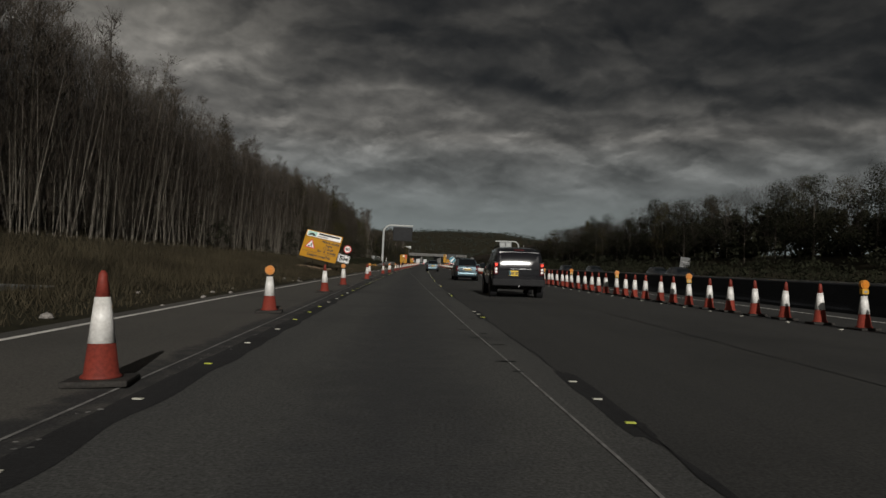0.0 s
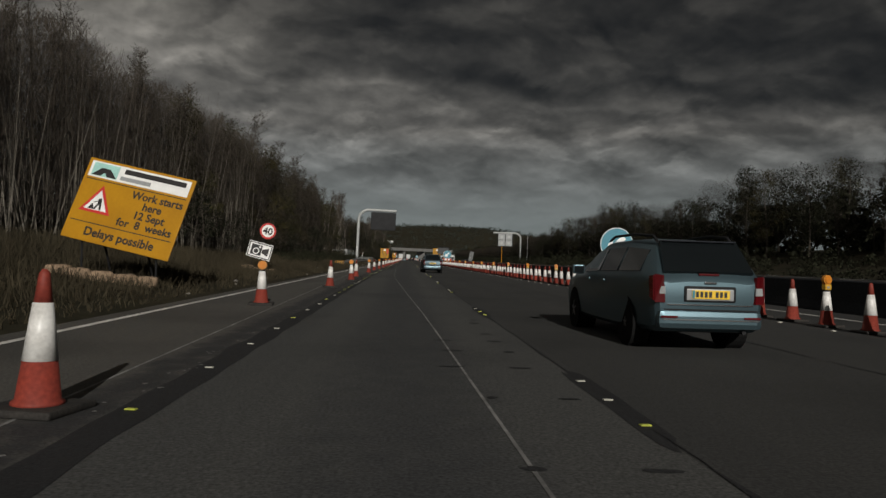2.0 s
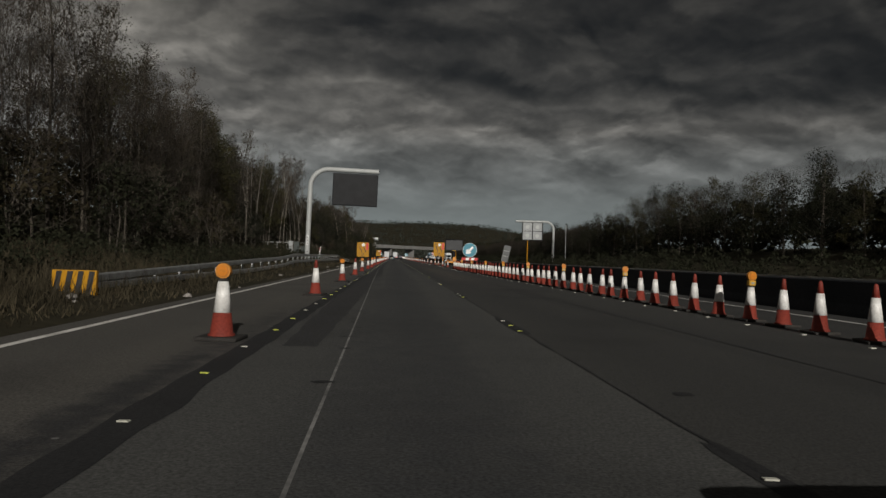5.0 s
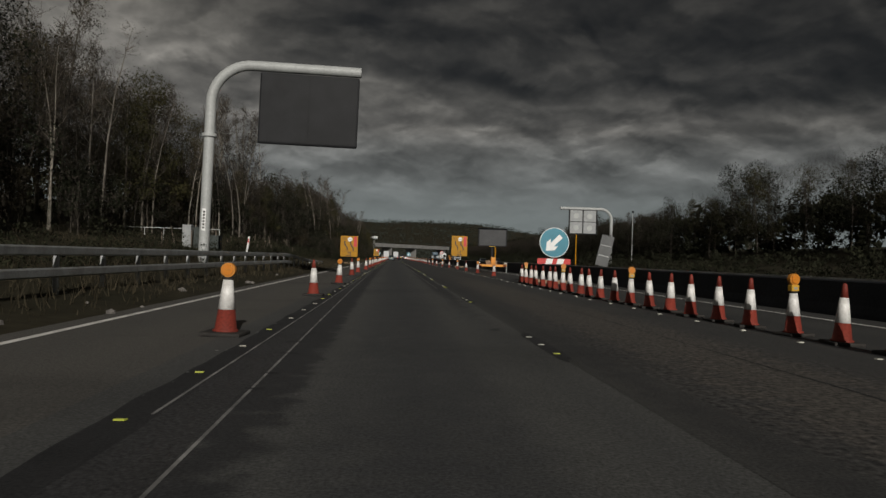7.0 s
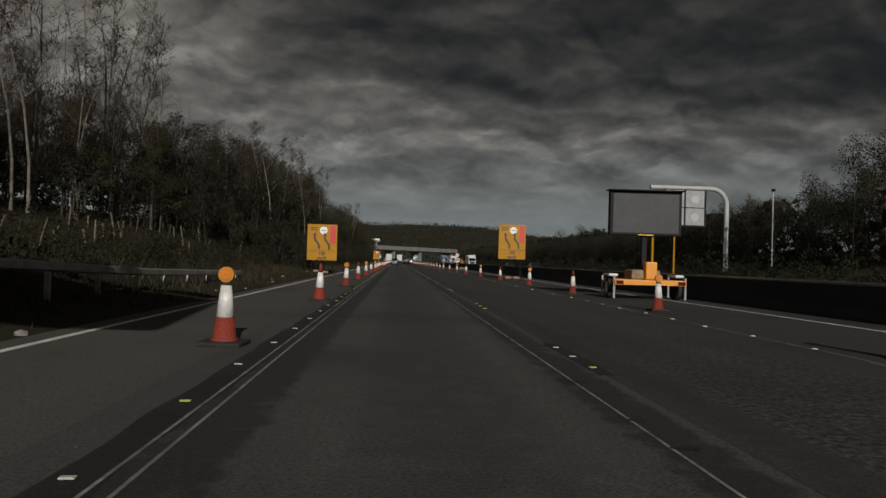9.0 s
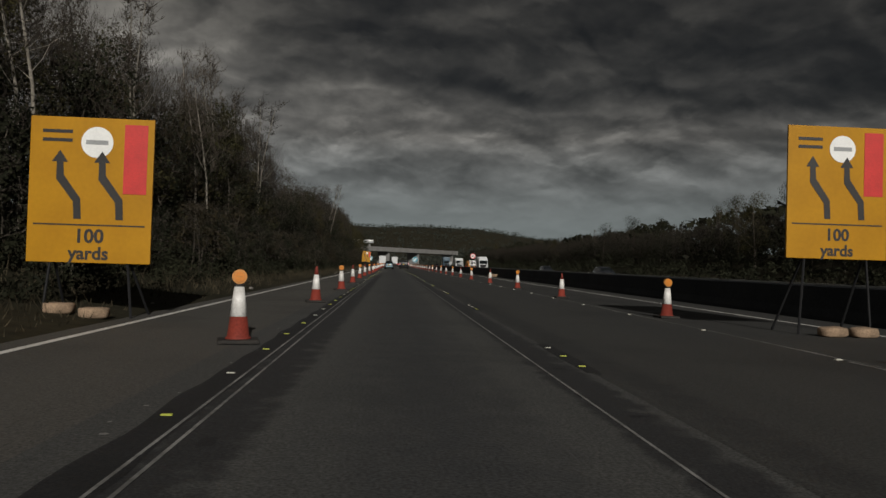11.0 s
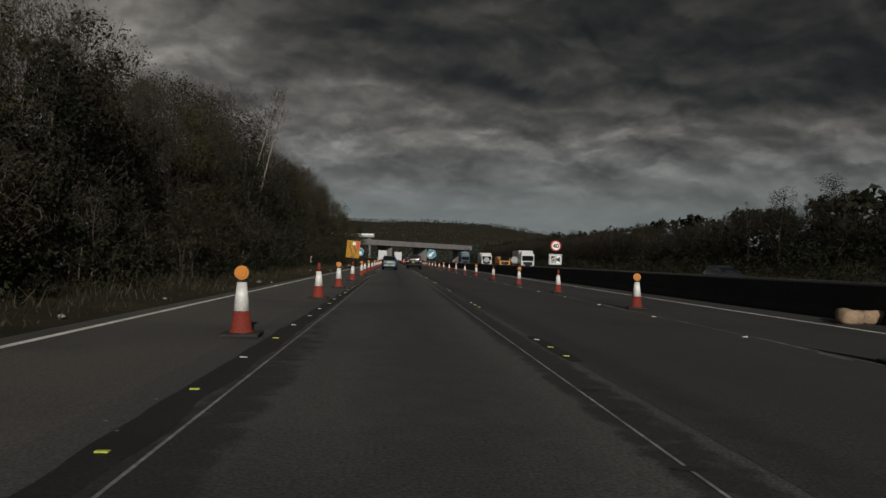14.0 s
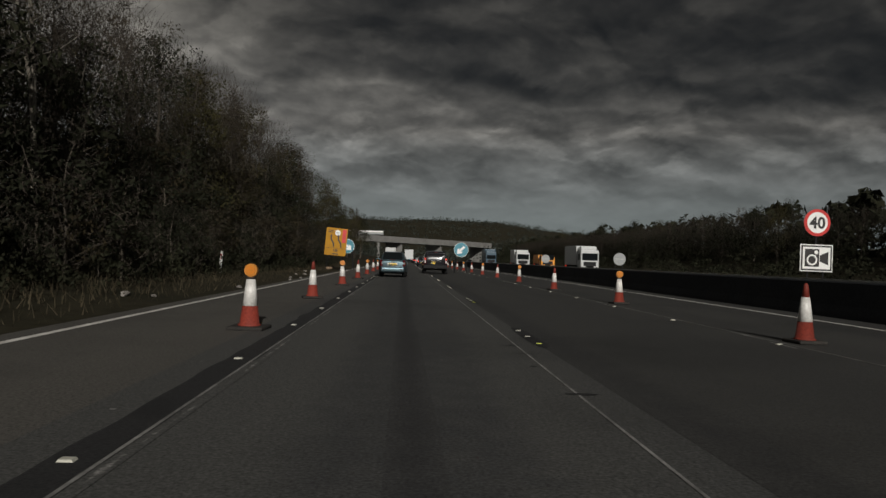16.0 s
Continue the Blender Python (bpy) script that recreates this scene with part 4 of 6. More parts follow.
def make_far_gantry():
    g = thing("direction_sign", "pale cantilever post holding a square four-pane sign panel", "road sign", pose(33.2, 259, 0.55))
    bent_tube(arc_post(9.0, 8.2, 1.7, -1), 0.24, "post", "grey_paint", g)
    p = part("sign_panel", boxed(-6.9, -2.35, -0.45, -0.3, 4.9, 8.8, 0.06), "plastic", g, "four grey panes in a dark frame")
    for i in range(2):
        for j in range(2):
            part("quarter", boxed(-6.7 + 2.15 * i, -4.75 + 2.15 * i, -0.47, -0.452, 5.1 + 1.85 * j, 6.85 + 1.85 * j), "panel_grey", p)
            part("emblem", plate_shape(disc_points(0.42, -5.72 + 2.15 * i, 5.95 + 1.85 * j, 20), -0.478, -0.471), "grey_paint", p)
    part("support_pole", tube(bmesh.new(), (-5.6, -0.2, 0), (-5.6, -0.2, 4.9), 0.09), "yellow", g)
    return g


make_far_gantry()
pole = thing("camera_mast", "slim grey mast with a small camera on top", "mast", pose(34, 251, 1.2))
part("shaft", tube(bmesh.new(), (0, 0, -0.3), (0, 0, 7.4), 0.07, 0.05, 10), "grey_paint", pole)
part("camera_head", boxed(-0.11, 0.11, -0.25, 0.18, 7.4, 7.65, 0.04), "plastic", pole)


# ---- temporary signs ----
def feet(parent, w, h, back=1.0):
    """The A-frame legs behind a temporary sign."""
    for sx in (-1, 1):
        part("leg", tube(bmesh.new(), (sx * w * 0.3, 0.05, h), (sx * w * 0.36, 0.02, 0.0), 0.025, n=6), "plastic", parent)
        part("leg", tube(bmesh.new(), (sx * w * 0.3, 0.08, h * 0.9), (sx * w * 0.36, back, 0.0), 0.025, n=6), "plastic", parent)


def make_sandbag(x, y, z, rz, sx=0.62, tall=1.0):
    bm = bmesh.new()
    bmesh.ops.create_icosphere(bm, subdivisions=3, radius=1.0)
    for v in bm.verts:
        p = v.co.copy()
        q = 1 + 0.10 * noise.noise(p * 2.5 + Vector((x, y, 0)))
        v.co = Vector((math.copysign(abs(p.x) ** 0.5, p.x) * sx / 2, math.copysign(abs(p.y) ** 0.6, p.y) * 0.17, (math.copysign(abs(p.z) ** 0.5, p.z) * 0.10 + 0.09) * tall)) * q
    me = bpy.data.meshes.new("sandbag")
    bm.to_mesh(me)
    bm.free()
    me.materials.append(M["sandbag"])
    me.polygons.foreach_set("use_smooth", [True] * len(me.polygons))
    ob = new("sandbag", me)
    ob.matrix_basis = pose(x, y, z, 0, 0, rz)
    return tagged(ob, "tan sandbag weighing down a sign frame", "sandbag", "sandbags")


def man_at_work(parent, cx, cz, s, y):
    """The red triangle of the roadworks warning, with a plain black digging emblem."""
    t = [(cx - 0.5 * s, cz - 0.40 * s), (cx + 0.5 * s, cz - 0.40 * s), (cx, cz + 0.46 * s)]
    p = part("warning_triangle", plate_shape(t, y - 0.006, y), "signred", parent, "red-bordered warning triangle")
    t2 = [(cx - 0.36 * s, cz - 0.32 * s), (cx + 0.36 * s, cz - 0.32 * s), (cx, cz + 0.30 * s)]
    part("triangle_field", plate_shape(t2, y - 0.010, y - 0.007), "white", p)
    for pts in ([(-0.24, -0.30), (-0.03, -0.30), (-0.13, -0.12)], [(0.0, 0.02), (0.09, 0.08), (0.14, -0.10), (0.18, -0.30), (0.12, -0.30), (0.07, -0.12), (0.0, -0.30), (-0.06, -0.30), (0.03, -0.08)], [(-0.12, -0.10), (-0.09, -0.07), (0.11, 0.01), (0.13, -0.03)]):
        part("emblem", plate_shape([(cx + a * s, cz + b * s) for a, b in pts], y - 0.014, y - 0.011), "black", p)


def make_works_board():
    """The big yellow works board, which leans over on its frame."""
    ex, ez = Vector((3.041, -0.60, -0.619)), Vector((0.542, 0.50, 2.182))
    w, h = ex.length, ez.length
    ux = ex.normalized()
    uz = (ez - ez.dot(ux) * ux).normalized()
    uy = uz.cross(ux)
    mid = Vector((-9.90, 60.7, 1.481)) + 0.5 * (ex + ez)
    b = thing("works_board", "yellow roadworks information board leaning over on its frame", "road sign", Matrix.Translation(mid) @ Matrix((ux, uy, uz)).transposed().to_4x4())
    part("board", boxed(-w / 2, w / 2, 0, 0.05, -h / 2, h / 2, 0.015), "yellow", b)
    top = part("header_panel", boxed(-w / 2 + 0.10, w / 2 - 0.10, -0.008, -0.002, h / 2 - 0.52, h / 2 - 0.07), "white", b, "white header panel with dark lettering")
    part("logo_field", boxed(-w / 2 + 0.18, -w / 2 + 0.95, -0.012, -0.009, h / 2 - 0.48, h / 2 - 0.11), "teal", top)
    part("logo_shape", plate_shape([(-w / 2 + 0.20, h / 2 - 0.47), (-w / 2 + 0.44, h / 2 - 0.24), (-w / 2 + 0.70, h / 2 - 0.24), (-w / 2 + 0.94, h / 2 - 0.47), (-w / 2 + 0.66, h / 2 - 0.47), (-w / 2 + 0.57, h / 2 - 0.36), (-w / 2 + 0.46, h / 2 - 0.47)], -0.016, -0.013), "black", top)
    part("name_bar", boxed(-w / 2 + 1.12, w / 2 - 0.22, -0.012, -0.009, h / 2 - 0.27, h / 2 - 0.13), "black", top)
    part("name_bar", boxed(-w / 2 + 1.05, -w / 2 + 1.95, -0.012, -0.009, h / 2 - 0.46, h / 2 - 0.35), "panel_grey", top)
    part("rule", boxed(-w / 2 + 0.1, w / 2 - 0.1, -0.006, -0.002, h / 2 - 0.60, h / 2 - 0.575), "black", b)
    part("rule", boxed(-w / 2 + 0.1, w / 2 - 0.1, -0.006, -0.002, -h / 2 + 0.50, -h / 2 + 0.525), "black", b)
    man_at_work(b, -w / 2 + 0.68, 0.02, 0.92, -0.003)
    for k, (words, x) in enumerate((("Work starts", 0.72), ("here", 0.66), ("12 Sept", 0.66), ("for  8  weeks", 0.62))):
        text_part("lettering", words, 0.30, "black", b, x, 0.28 - 0.27 * k, -0.006)
    text_part("lettering", "Delays possible", 0.33, "black", b, 0.05, -h / 2 + 0.17, -0.006)
    inv = b.matrix_basis.inverted()
    for sx, dy in ((-1.15, 0.05), (1.05, 0.05), (-0.6, 0.9), (0.7, 0.9)):
        a = Vector((sx, 0.06, -h / 2 + 0.5))
        c = b.matrix_basis @ a
        foot = Vector((c.x + 0.0, c.y + dy, verge_height(c.x, c.y + dy) - 0.02))
        part("leg", tube(bmesh.new(), a, inv @ foot, 0.03, n=6), "plastic", b)
    return b


make_works_board()
for k, (x, y, rz) in enumerate(((-9.6, 60.0, 4), (-9.05, 59.9, -9), (-8.5, 59.95, 7), (-7.95, 60.1, -4), (-7.45, 60.2, 9))):
    make_sandbag(x, y, verge_height(x, y) - 0.01, rz, 0.66, 1.5)


def make_forty(x, y, z40, zcam, tilt, w=0.95, label="tilted round 40 limit sign above a white camera sign", dx=0.0):
    s = thing("speed_limit_sign", label, "road sign", pose(x, y, 0, 0, tilt, 0))
    p = part("limit_disc", plate_shape(disc_points(0.42, dx, z40), -0.02, 0.0), "signred", s, "red-ringed white disc")
    part("disc_field", plate_shape(disc_points(0.325, dx, z40), -0.026, -0.021), "white", p)
    num = text_part("numeral", "40", 0.50, "black", p, dx, z40 - 0.175, -0.028)
    num.matrix_basis = pose(dx, -0.028, z40, 0, -0.35 * tilt, 0) @ pose(0, 0, -0.175, 90, 0, 0)
    q = w / 1.2
    c = part("camera_plate", boxed(-w / 2 - 0.03, w / 2 + 0.03, -0.02, 0.0, zcam - 0.42, zcam + 0.42, 0.008), "white", s, "white plate with a black camera symbol")
    part("plate_border", boxed(-w / 2, w / 2, -0.024, -0.021, zcam - 0.39, zcam + 0.39), "black", c)
    part("camera_field", boxed(-w / 2 + 0.05, w / 2 - 0.05, -0.028, -0.025, zcam - 0.34, zcam + 0.34), "white", c)
    part("camera_box", plate_shape([(-0.46 * q, zcam - 0.27), (0.10 * q, zcam - 0.27), (0.10 * q, zcam + 0.28), (-0.46 * q, zcam + 0.28)], -0.032, -0.029), "black", c)
    part("lens_ring", plate_shape(disc_points(0.17, -0.18 * q, zcam - 0.06, 24), -0.036, -0.033), "white", c)
    part("lens_dot", plate_shape(disc_points(0.12, -0.18 * q, zcam - 0.06, 24), -0.040, -0.037), "black", c)
    part("viewfinder", plate_shape(disc_points(0.06, -0.02 * q, zcam + 0.18, 18), -0.036, -0.033), "white", c)
    part("camera_hood", plate_shape([(0.12 * q, zcam - 0.10), (0.46 * q, zcam - 0.21), (0.46 * q, zcam + 0.21), (0.12 * q, zcam + 0.08)], -0.032, -0.029), "black", c)
    for sx in (-0.25, 0.25):
        part("leg", tube(bmesh.new(), (sx, 0.04, zcam + 0.3), (sx, 0.04, -0.05), 0.025, n=6), "plastic", s)
    part("strut", tube(bmesh.new(), (dx, 0.04, z40), (0, 0.04, zcam), 0.03, n=6), "plastic", s)
    return s


make_forty(-8.65, 79.6, 2.45, 1.35, 14.3, 1.2, dx=0.13)
make_forty(12.0, 342.2, 2.62, 1.52, 0.5, 0.98, "round 40 limit sign above a camera sign behind the barrier")
for x, y, rz in ((-8.9, 79.4, 4), (-8.35, 79.5, -8), (-7.8, 79.8, 20)):
    make_sandbag(x, y, verge_height(x, y), rz)


def make_arrow(x, y, z, r, flip=1, board=True):
    a = thing("keep_left_sign", "round blue arrow sign" + (" over a red and white board" if board else " on a plain frame"), "road sign", pose(x, y, 0))
    p = part("sign_disc", plate_shape(disc_points(r, 0, z), 0.0, 0.03), "white", a)
    part("blue_field", plate_shape(disc_points(r * 0.965, 0, z), -0.008, -0.001), "blue", p, "teal-blue field")
    k = r * 0.52
    arrow = [(0.92, 0.55), (0.55, 0.92), (-0.42, -0.06), (-0.42, 0.40), (-0.88, 0.02), (-0.95, -0.95), (0.02, -0.88), (0.40, -0.42), (-0.06, -0.42)]
    part("arrow", plate_shape([(flip * k * u * 1.15, z + k * v * 1.15) for u, v in arrow], -0.016, -0.009), "white", p, "white arrow")
    if board:
        bd = part("barrier_board", boxed(-0.85, 0.85, -0.02, 0.02, z - r - 0.34, z - r - 0.06), "signred", a, "red and white striped board")
        for q in (-0.45, 0.12):
            part("stripe", plate_shape([(q, z - r - 0.335), (q + 0.34, z - r - 0.335), (q + 0.42, z - r - 0.065), (q + 0.08, z - r - 0.065)], -0.028, -0.021), "white", bd)
    for sx in (-0.4, 0.4):
        part("leg", tube(bmesh.new(), (sx, 0.05, z), (sx * 1.3, 0.02, 0.0), 0.025, n=6), "plastic", a)
        part("leg", tube(bmesh.new(), (sx, 0.06, z - 0.2), (sx * 1.3, 0.9, 0.0), 0.025, n=6), "plastic", a)
    return a


make_arrow(9.0, 73.9, 2.06, 0.76)
make_arrow(7.2, 181.9, 2.09, 0.76)
make_arrow(-5.6, 383.0, 2.03, 0.60, -1, False)
make_arrow(4.1, 383.0, 2.02, 0.62, 1, False)
for x, y, rz in ((9.14, 299.25, 12), (9.74, 299.35, -20), (9.44, 299.95, 70)):
    make_sandbag(x, y, 0.003, rz, 0.6, 1.6)
for x, y, rz in ((6.7, 181.3, 10), (7.3, 181.3, -5), (7.6, 181.6, 15), (6.5, 182.4, 40)):
    make_sandbag(x, y, 0.003, rz, 0.5)


def make_lane_sign(x, y, z, w, h, tilt=0.0, label="yellow lane-shift sign with arrows and 100 yards"):
    s = thing("lane_shift_sign", label, "road sign", pose(x, y, 0, 0, tilt, 0))
    p = part("board", boxed(-w / 2, w / 2, 0, 0.05, z - h / 2, z + h / 2, 0.012), "yellow", s)
    part("red_panel", boxed(0.26 * w, 0.45 * w, -0.008, -0.002, z - 0.02 * h, z + 0.46 * h), "signred", p, "red closed-lane panel")
    d = part("limit_disc", plate_shape(disc_points(0.13 * w, 0.04 * w, z + 0.33 * h, 24), -0.009, -0.002), "white", p)
    part("disc_bar", boxed(-0.05 * w, 0.13 * w, -0.013, -0.010, z + 0.315 * h, z + 0.345 * h), "panel_grey", d)
    for cx in (-0.28, 0.06):
        a = [(cx, 0.22), (cx + 0.05, 0.22), (cx + 0.06, 0.10), (cx + 0.20, -0.06), (cx + 0.21, -0.20), (cx + 0.15, -0.20), (cx + 0.14, -0.08), (cx + 0.0, 0.07)]
        part("lane_line", plate_shape([(u * w, z + v * h) for u, v in a], -0.008, -0.002), "black", p)
        part("lane_head", plate_shape([((cx - 0.04) * w, z + 0.19 * h), ((cx + 0.09) * w, z + 0.19 * h), ((cx + 0.025) * w, z + 0.27 * h)], -0.0095, -0.0085), "black", p)
    for q in (0.40, 0.34):
        part("note_bar", boxed(-0.40 * w, -0.16 * w, -0.008, -0.002, z + q * h - 0.03, z + q * h + 0.03), "black", p)
    part("rule", boxed(-0.45 * w, 0.45 * w, -0.008, -0.002, z - 0.245 * h, z - 0.235 * h), "black", p)
    text_part("lettering", "100", 0.16 * w, "black", p, 0, z - 0.36 * h, -0.006)
    text_part("lettering", "yards", 0.15 * w, "black", p, 0, z - 0.475 * h, -0.006)
    feet(s, w, z - h / 2 + 0.3)
    return s


make_lane_sign(-6.5, 238.0, 2.27, 2.15, 2.6)
make_lane_sign(7.4, 238.0, 2.73, 2.0, 2.55)
make_lane_sign(-6.4, 379.3, 2.31, 1.7, 2.2, 4.3)
for x, y in ((-6.8, 237.6), (-6.2, 237.6), (7.1, 237.6), (7.7, 237.6), (-6.7, 379)):
    make_sandbag(x, y, 0.003 if x > -5.8 else verge_height(x, y), 5, 0.5)


def make_board_trailer():
    """The message-board trailer: chassis, wheels, mast, blank panel."""
    t = thing("message_trailer", "orange trailer carrying a blank grey message panel on a mast", "trailer", pose(7.85, 210.3, 0.0, 0, 0, -4))
    part("chassis", boxed(-0.95, 0.95, -0.75, 0.9, 0.42, 0.55, 0.02), "paint_orange", t, "orange steel chassis")
    part("drawbar", tube(bmesh.new(), (0, 0.9, 0.48), (0, 2.1, 0.45), 0.05, n=8), "paint_orange", t)
    part("battery_case", boxed(-0.45, 0.35, -0.5, 0.45, 0.56, 0.82, 0.05), "sandbag", t)
    part("control_case", boxed(-0.1, 0.22, -0.66, -0.3, 0.56, 1.05, 0.04), "paint_orange", t)
    for sx in (-1, 1):
        part("mudguard", boxed(sx * 0.93 - 0.13, sx * 0.93 + 0.13, -0.38, 0.38, 0.62, 0.70, 0.03), "paint_white", t)
        wh = part("wheel", tube(bmesh.new(), (sx * 0.85, 0, 0.3), (sx * 1.03, 0, 0.3), 0.30, n=22), "rubber", t)
        part("rim", tube(bmesh.new(), (sx * 1.02, 0, 0.3), (sx * 1.045, 0, 0.3), 0.17, n=18), "paint_white", wh)
        for dy in (-0.72, 0.85):
            part("stabiliser", tube(bmesh.new(), (sx * 0.98, dy, 0.62), (sx * 0.98, dy, 0.02), 0.03, n=8), "grey_paint", t)
    part("tail_board", boxed(-0.98, 0.98, -0.82, -0.76, 0.40, 0.54, 0.01), "paint_orange", t)
    for sx in (-0.85, 0.85):
        part("tail_lamp", boxed(sx - 0.10, sx + 0.10, -0.84, -0.82, 0.42, 0.52), "tail_red", t)
    part("mast", boxed(-0.07, 0.07, -0.07, 0.07, 0.55, 1.9, 0.01), "plastic", t)
    part("lift_ram", tube(bmesh.new(), (0.22, -0.1, 0.8), (0.22, -0.1, 1.75), 0.035, n=8), "yellow", t)
    p = part("message_panel", boxed(-1.02, 1.02, -0.16, 0.12, 1.80, 3.06, 0.03), "plastic", t, "blank grey message panel in a black frame")
    part("panel_face", boxed(-0.93, 0.93, -0.168, -0.161, 1.87, 2.98), "panel_dark", p)
    part("panel_hood", boxed(-1.08, 1.08, -0.30, 0.14, 3.062, 3.09), "plastic", p)
    part("sill_light", boxed(-0.22, 0.22, -0.175, -0.150, 1.80, 1.825), "plate", p)
    return t


make_board_trailer().scale = (1.27, 1.27, 1.27)


# ---- trees ----
def tube_rings(path, radii, n, v, f):
    base = len(v)
    for i, (p, r) in enumerate(zip(path, radii)):
        for k in range(n):
            a = 2 * math.pi * k / n
            v.append((p[0] + r * math.cos(a), p[1] + r * math.sin(a), p[2]))
        if i:
            o = base + (i - 1) * n
            f += [(o + k, o + (k + 1) % n, o + n + (k + 1) % n, o + n + k) for k in range(n)]


def blade(q0, q1, w, v, f):
    """A fine twig: one sliver that tapers to its tip."""
    d = Vector(q1) - Vector(q0)
    a = d.orthogonal().normalized() * w
    o = len(v)
    v += [Vector(q0) - a, Vector(q0) + a, Vector(q1)]
    f.append((o, o + 1, o + 2))


def add_leaf(c, n, size, rg, v, f):
    """One pointed leaf at c, facing along n."""
    a = n.orthogonal().normalized()
    b = n.cross(a)
    q = rg.uniform(0, 6.283)
    a, b = a * math.cos(q) + b * math.sin(q), b * math.cos(q) - a * math.sin(q)
    o = len(v)
    v += [c - a * size - b * size * 0.42, c - a * size * 0.5 + b * size * 0.62, c + a * size]
    f.append((o, o + 1, o + 2))


def make_tree(name, h, seed, leaves, leaf_mat, leaf_size, spread, first, label, limbs=16, twigs=7, lean=0.0, trunk_r=0.10, stems=1, leaf_low=0.2, sub=4, category="tree", group="roadside trees", rise=1.0, clump=0.0, bark="bark"):
    """A tapered trunk with limbs and twigs, and a crown of single leaves gathered round the twigs."""
    rg = random.Random(seed)
    t = thing(name, label, category, pose(0, 0, -50), group)
    v, f, tv, tf, spots, ends = [], [], [], [], [], []
    for st in range(stems):
        ox, oy = (0, 0) if stems == 1 else (rg.uniform(-0.5, 0.5), rg.uniform(-0.5, 0.5))
        hh = h * rg.uniform(0.85, 1.0) if st else h
        bx, by = rg.uniform(-1, 1) * (lean + 0.03) * hh, rg.uniform(-1, 1) * (lean + 0.03) * hh
        w1, w2 = rg.uniform(0, 6), rg.uniform(0, 6)
        axis = lambda u: (ox + bx * u * u + 0.16 * math.sin(w1 + 6 * u) * u, oy + by * u * u + 0.16 * math.sin(w2 + 5 * u) * u, hh * u)
        us = [0, 0.04, 0.2, 0.42, 0.64, 0.84, 1.0]
        tube_rings([axis(u) for u in us], [trunk_r * (1.35 if u == 0 else 1.0) * (1 - 0.93 * u) + 0.008 for u in us], 6, v, f)
        for k in range(limbs):
            u = first + (0.97 - first) * (k + rg.random()) / limbs
            p0 = Vector(axis(u))
            ang = rg.uniform(0, 2 * math.pi)
            ln = spread * h * (1.15 - u) * rg.uniform(0.55, 1.15) + 0.3
            up = rg.uniform(0.35, 1.1) * rise
            d = Vector((math.cos(ang), math.sin(ang), up)).normalized()
            p1 = p0 + d * ln * 0.55
            p2 = p1 + (d + Vector((0, 0, 0.45 * rise))).normalized() * ln * 0.5
            r0 = trunk_r * (1 - 0.93 * u) * 0.5 + 0.006
            tube_rings([p0, p1, p2], [r0, r0 * 0.6, 0.006], 3, v, f)
            ends.append(p1.lerp(p2, 0.6))
            for j in range(twigs):
                s = rg.uniform(0.15, 1.0)
                q0 = p0.lerp(p1, s * 2) if s < 0.5 else p1.lerp(p2, s * 2 - 1)
                dd = Vector((rg.gauss(0, 0.6), rg.gauss(0, 0.6), rg.uniform(0.2, 1.2))).normalized()
                q1 = q0 + dd * rg.uniform(0.35, 0.9) * (0.5 + 0.05 * h)
                blade(q0, q1, 0.015, tv, tf)
                for jj in range(sub):
                    e0 = q0.lerp(q1, rg.uniform(0.2, 0.9))
                    e1 = e0 + Vector((rg.gauss(0, 0.6), rg.gauss(0, 0.6), rg.uniform(0.1, 1.0))).normalized() * rg.uniform(0.25, 0.65)
                    blade(e0, e1, 0.011, tv, tf)
                spots.append((q0, q1))
    mesh_ob("trunk", v, f, bark, t, True)
    tagged(mesh_ob("branchwork", tv, tf, "twig", t), "", "", "", "stuff")
    if leaves:
        lv, lf = [], []
        sizes = [clump * h * rg.uniform(0.6, 1.25) for _ in ends]
        for k in range(leaves):
            if clump:
                # leaves stand on rounded clumps at the ends of the limbs and face outwards
                m = int(rg.random() * len(ends))
                n = Vector((rg.gauss(0, 1), rg.gauss(0, 1), rg.gauss(0.15, 1))).normalized()
                c = ends[m] + Vector((n.x, n.y, n.z * 0.75)) * sizes[m] * (1 - 0.5 * rg.random() ** 2) + Vector((rg.gauss(0, 0.08), rg.gauss(0, 0.08), rg.gauss(0, 0.08)))
                n = (n + Vector((rg.gauss(0, 0.5), rg.gauss(0, 0.5), rg.gauss(0, 0.5)))).normalized()
            else:
                q0, q1 = spots[int(rg.random() * len(spots))]
                c = q0.lerp(q1, rg.random()) + Vector((rg.gauss(0, 0.2), rg.gauss(0, 0.2), rg.gauss(0, 0.2)))
                n = Vector((rg.gauss(0, 1), rg.gauss(0, 1), rg.gauss(0, 1))).normalized()
            if c.z < leaf_low * h:
                continue
            add_leaf(c, n, leaf_size * rg.uniform(0.6, 1.4), rg, lv, lf)
        mesh_ob("crown", lv, lf, leaf_mat, t)
    return t


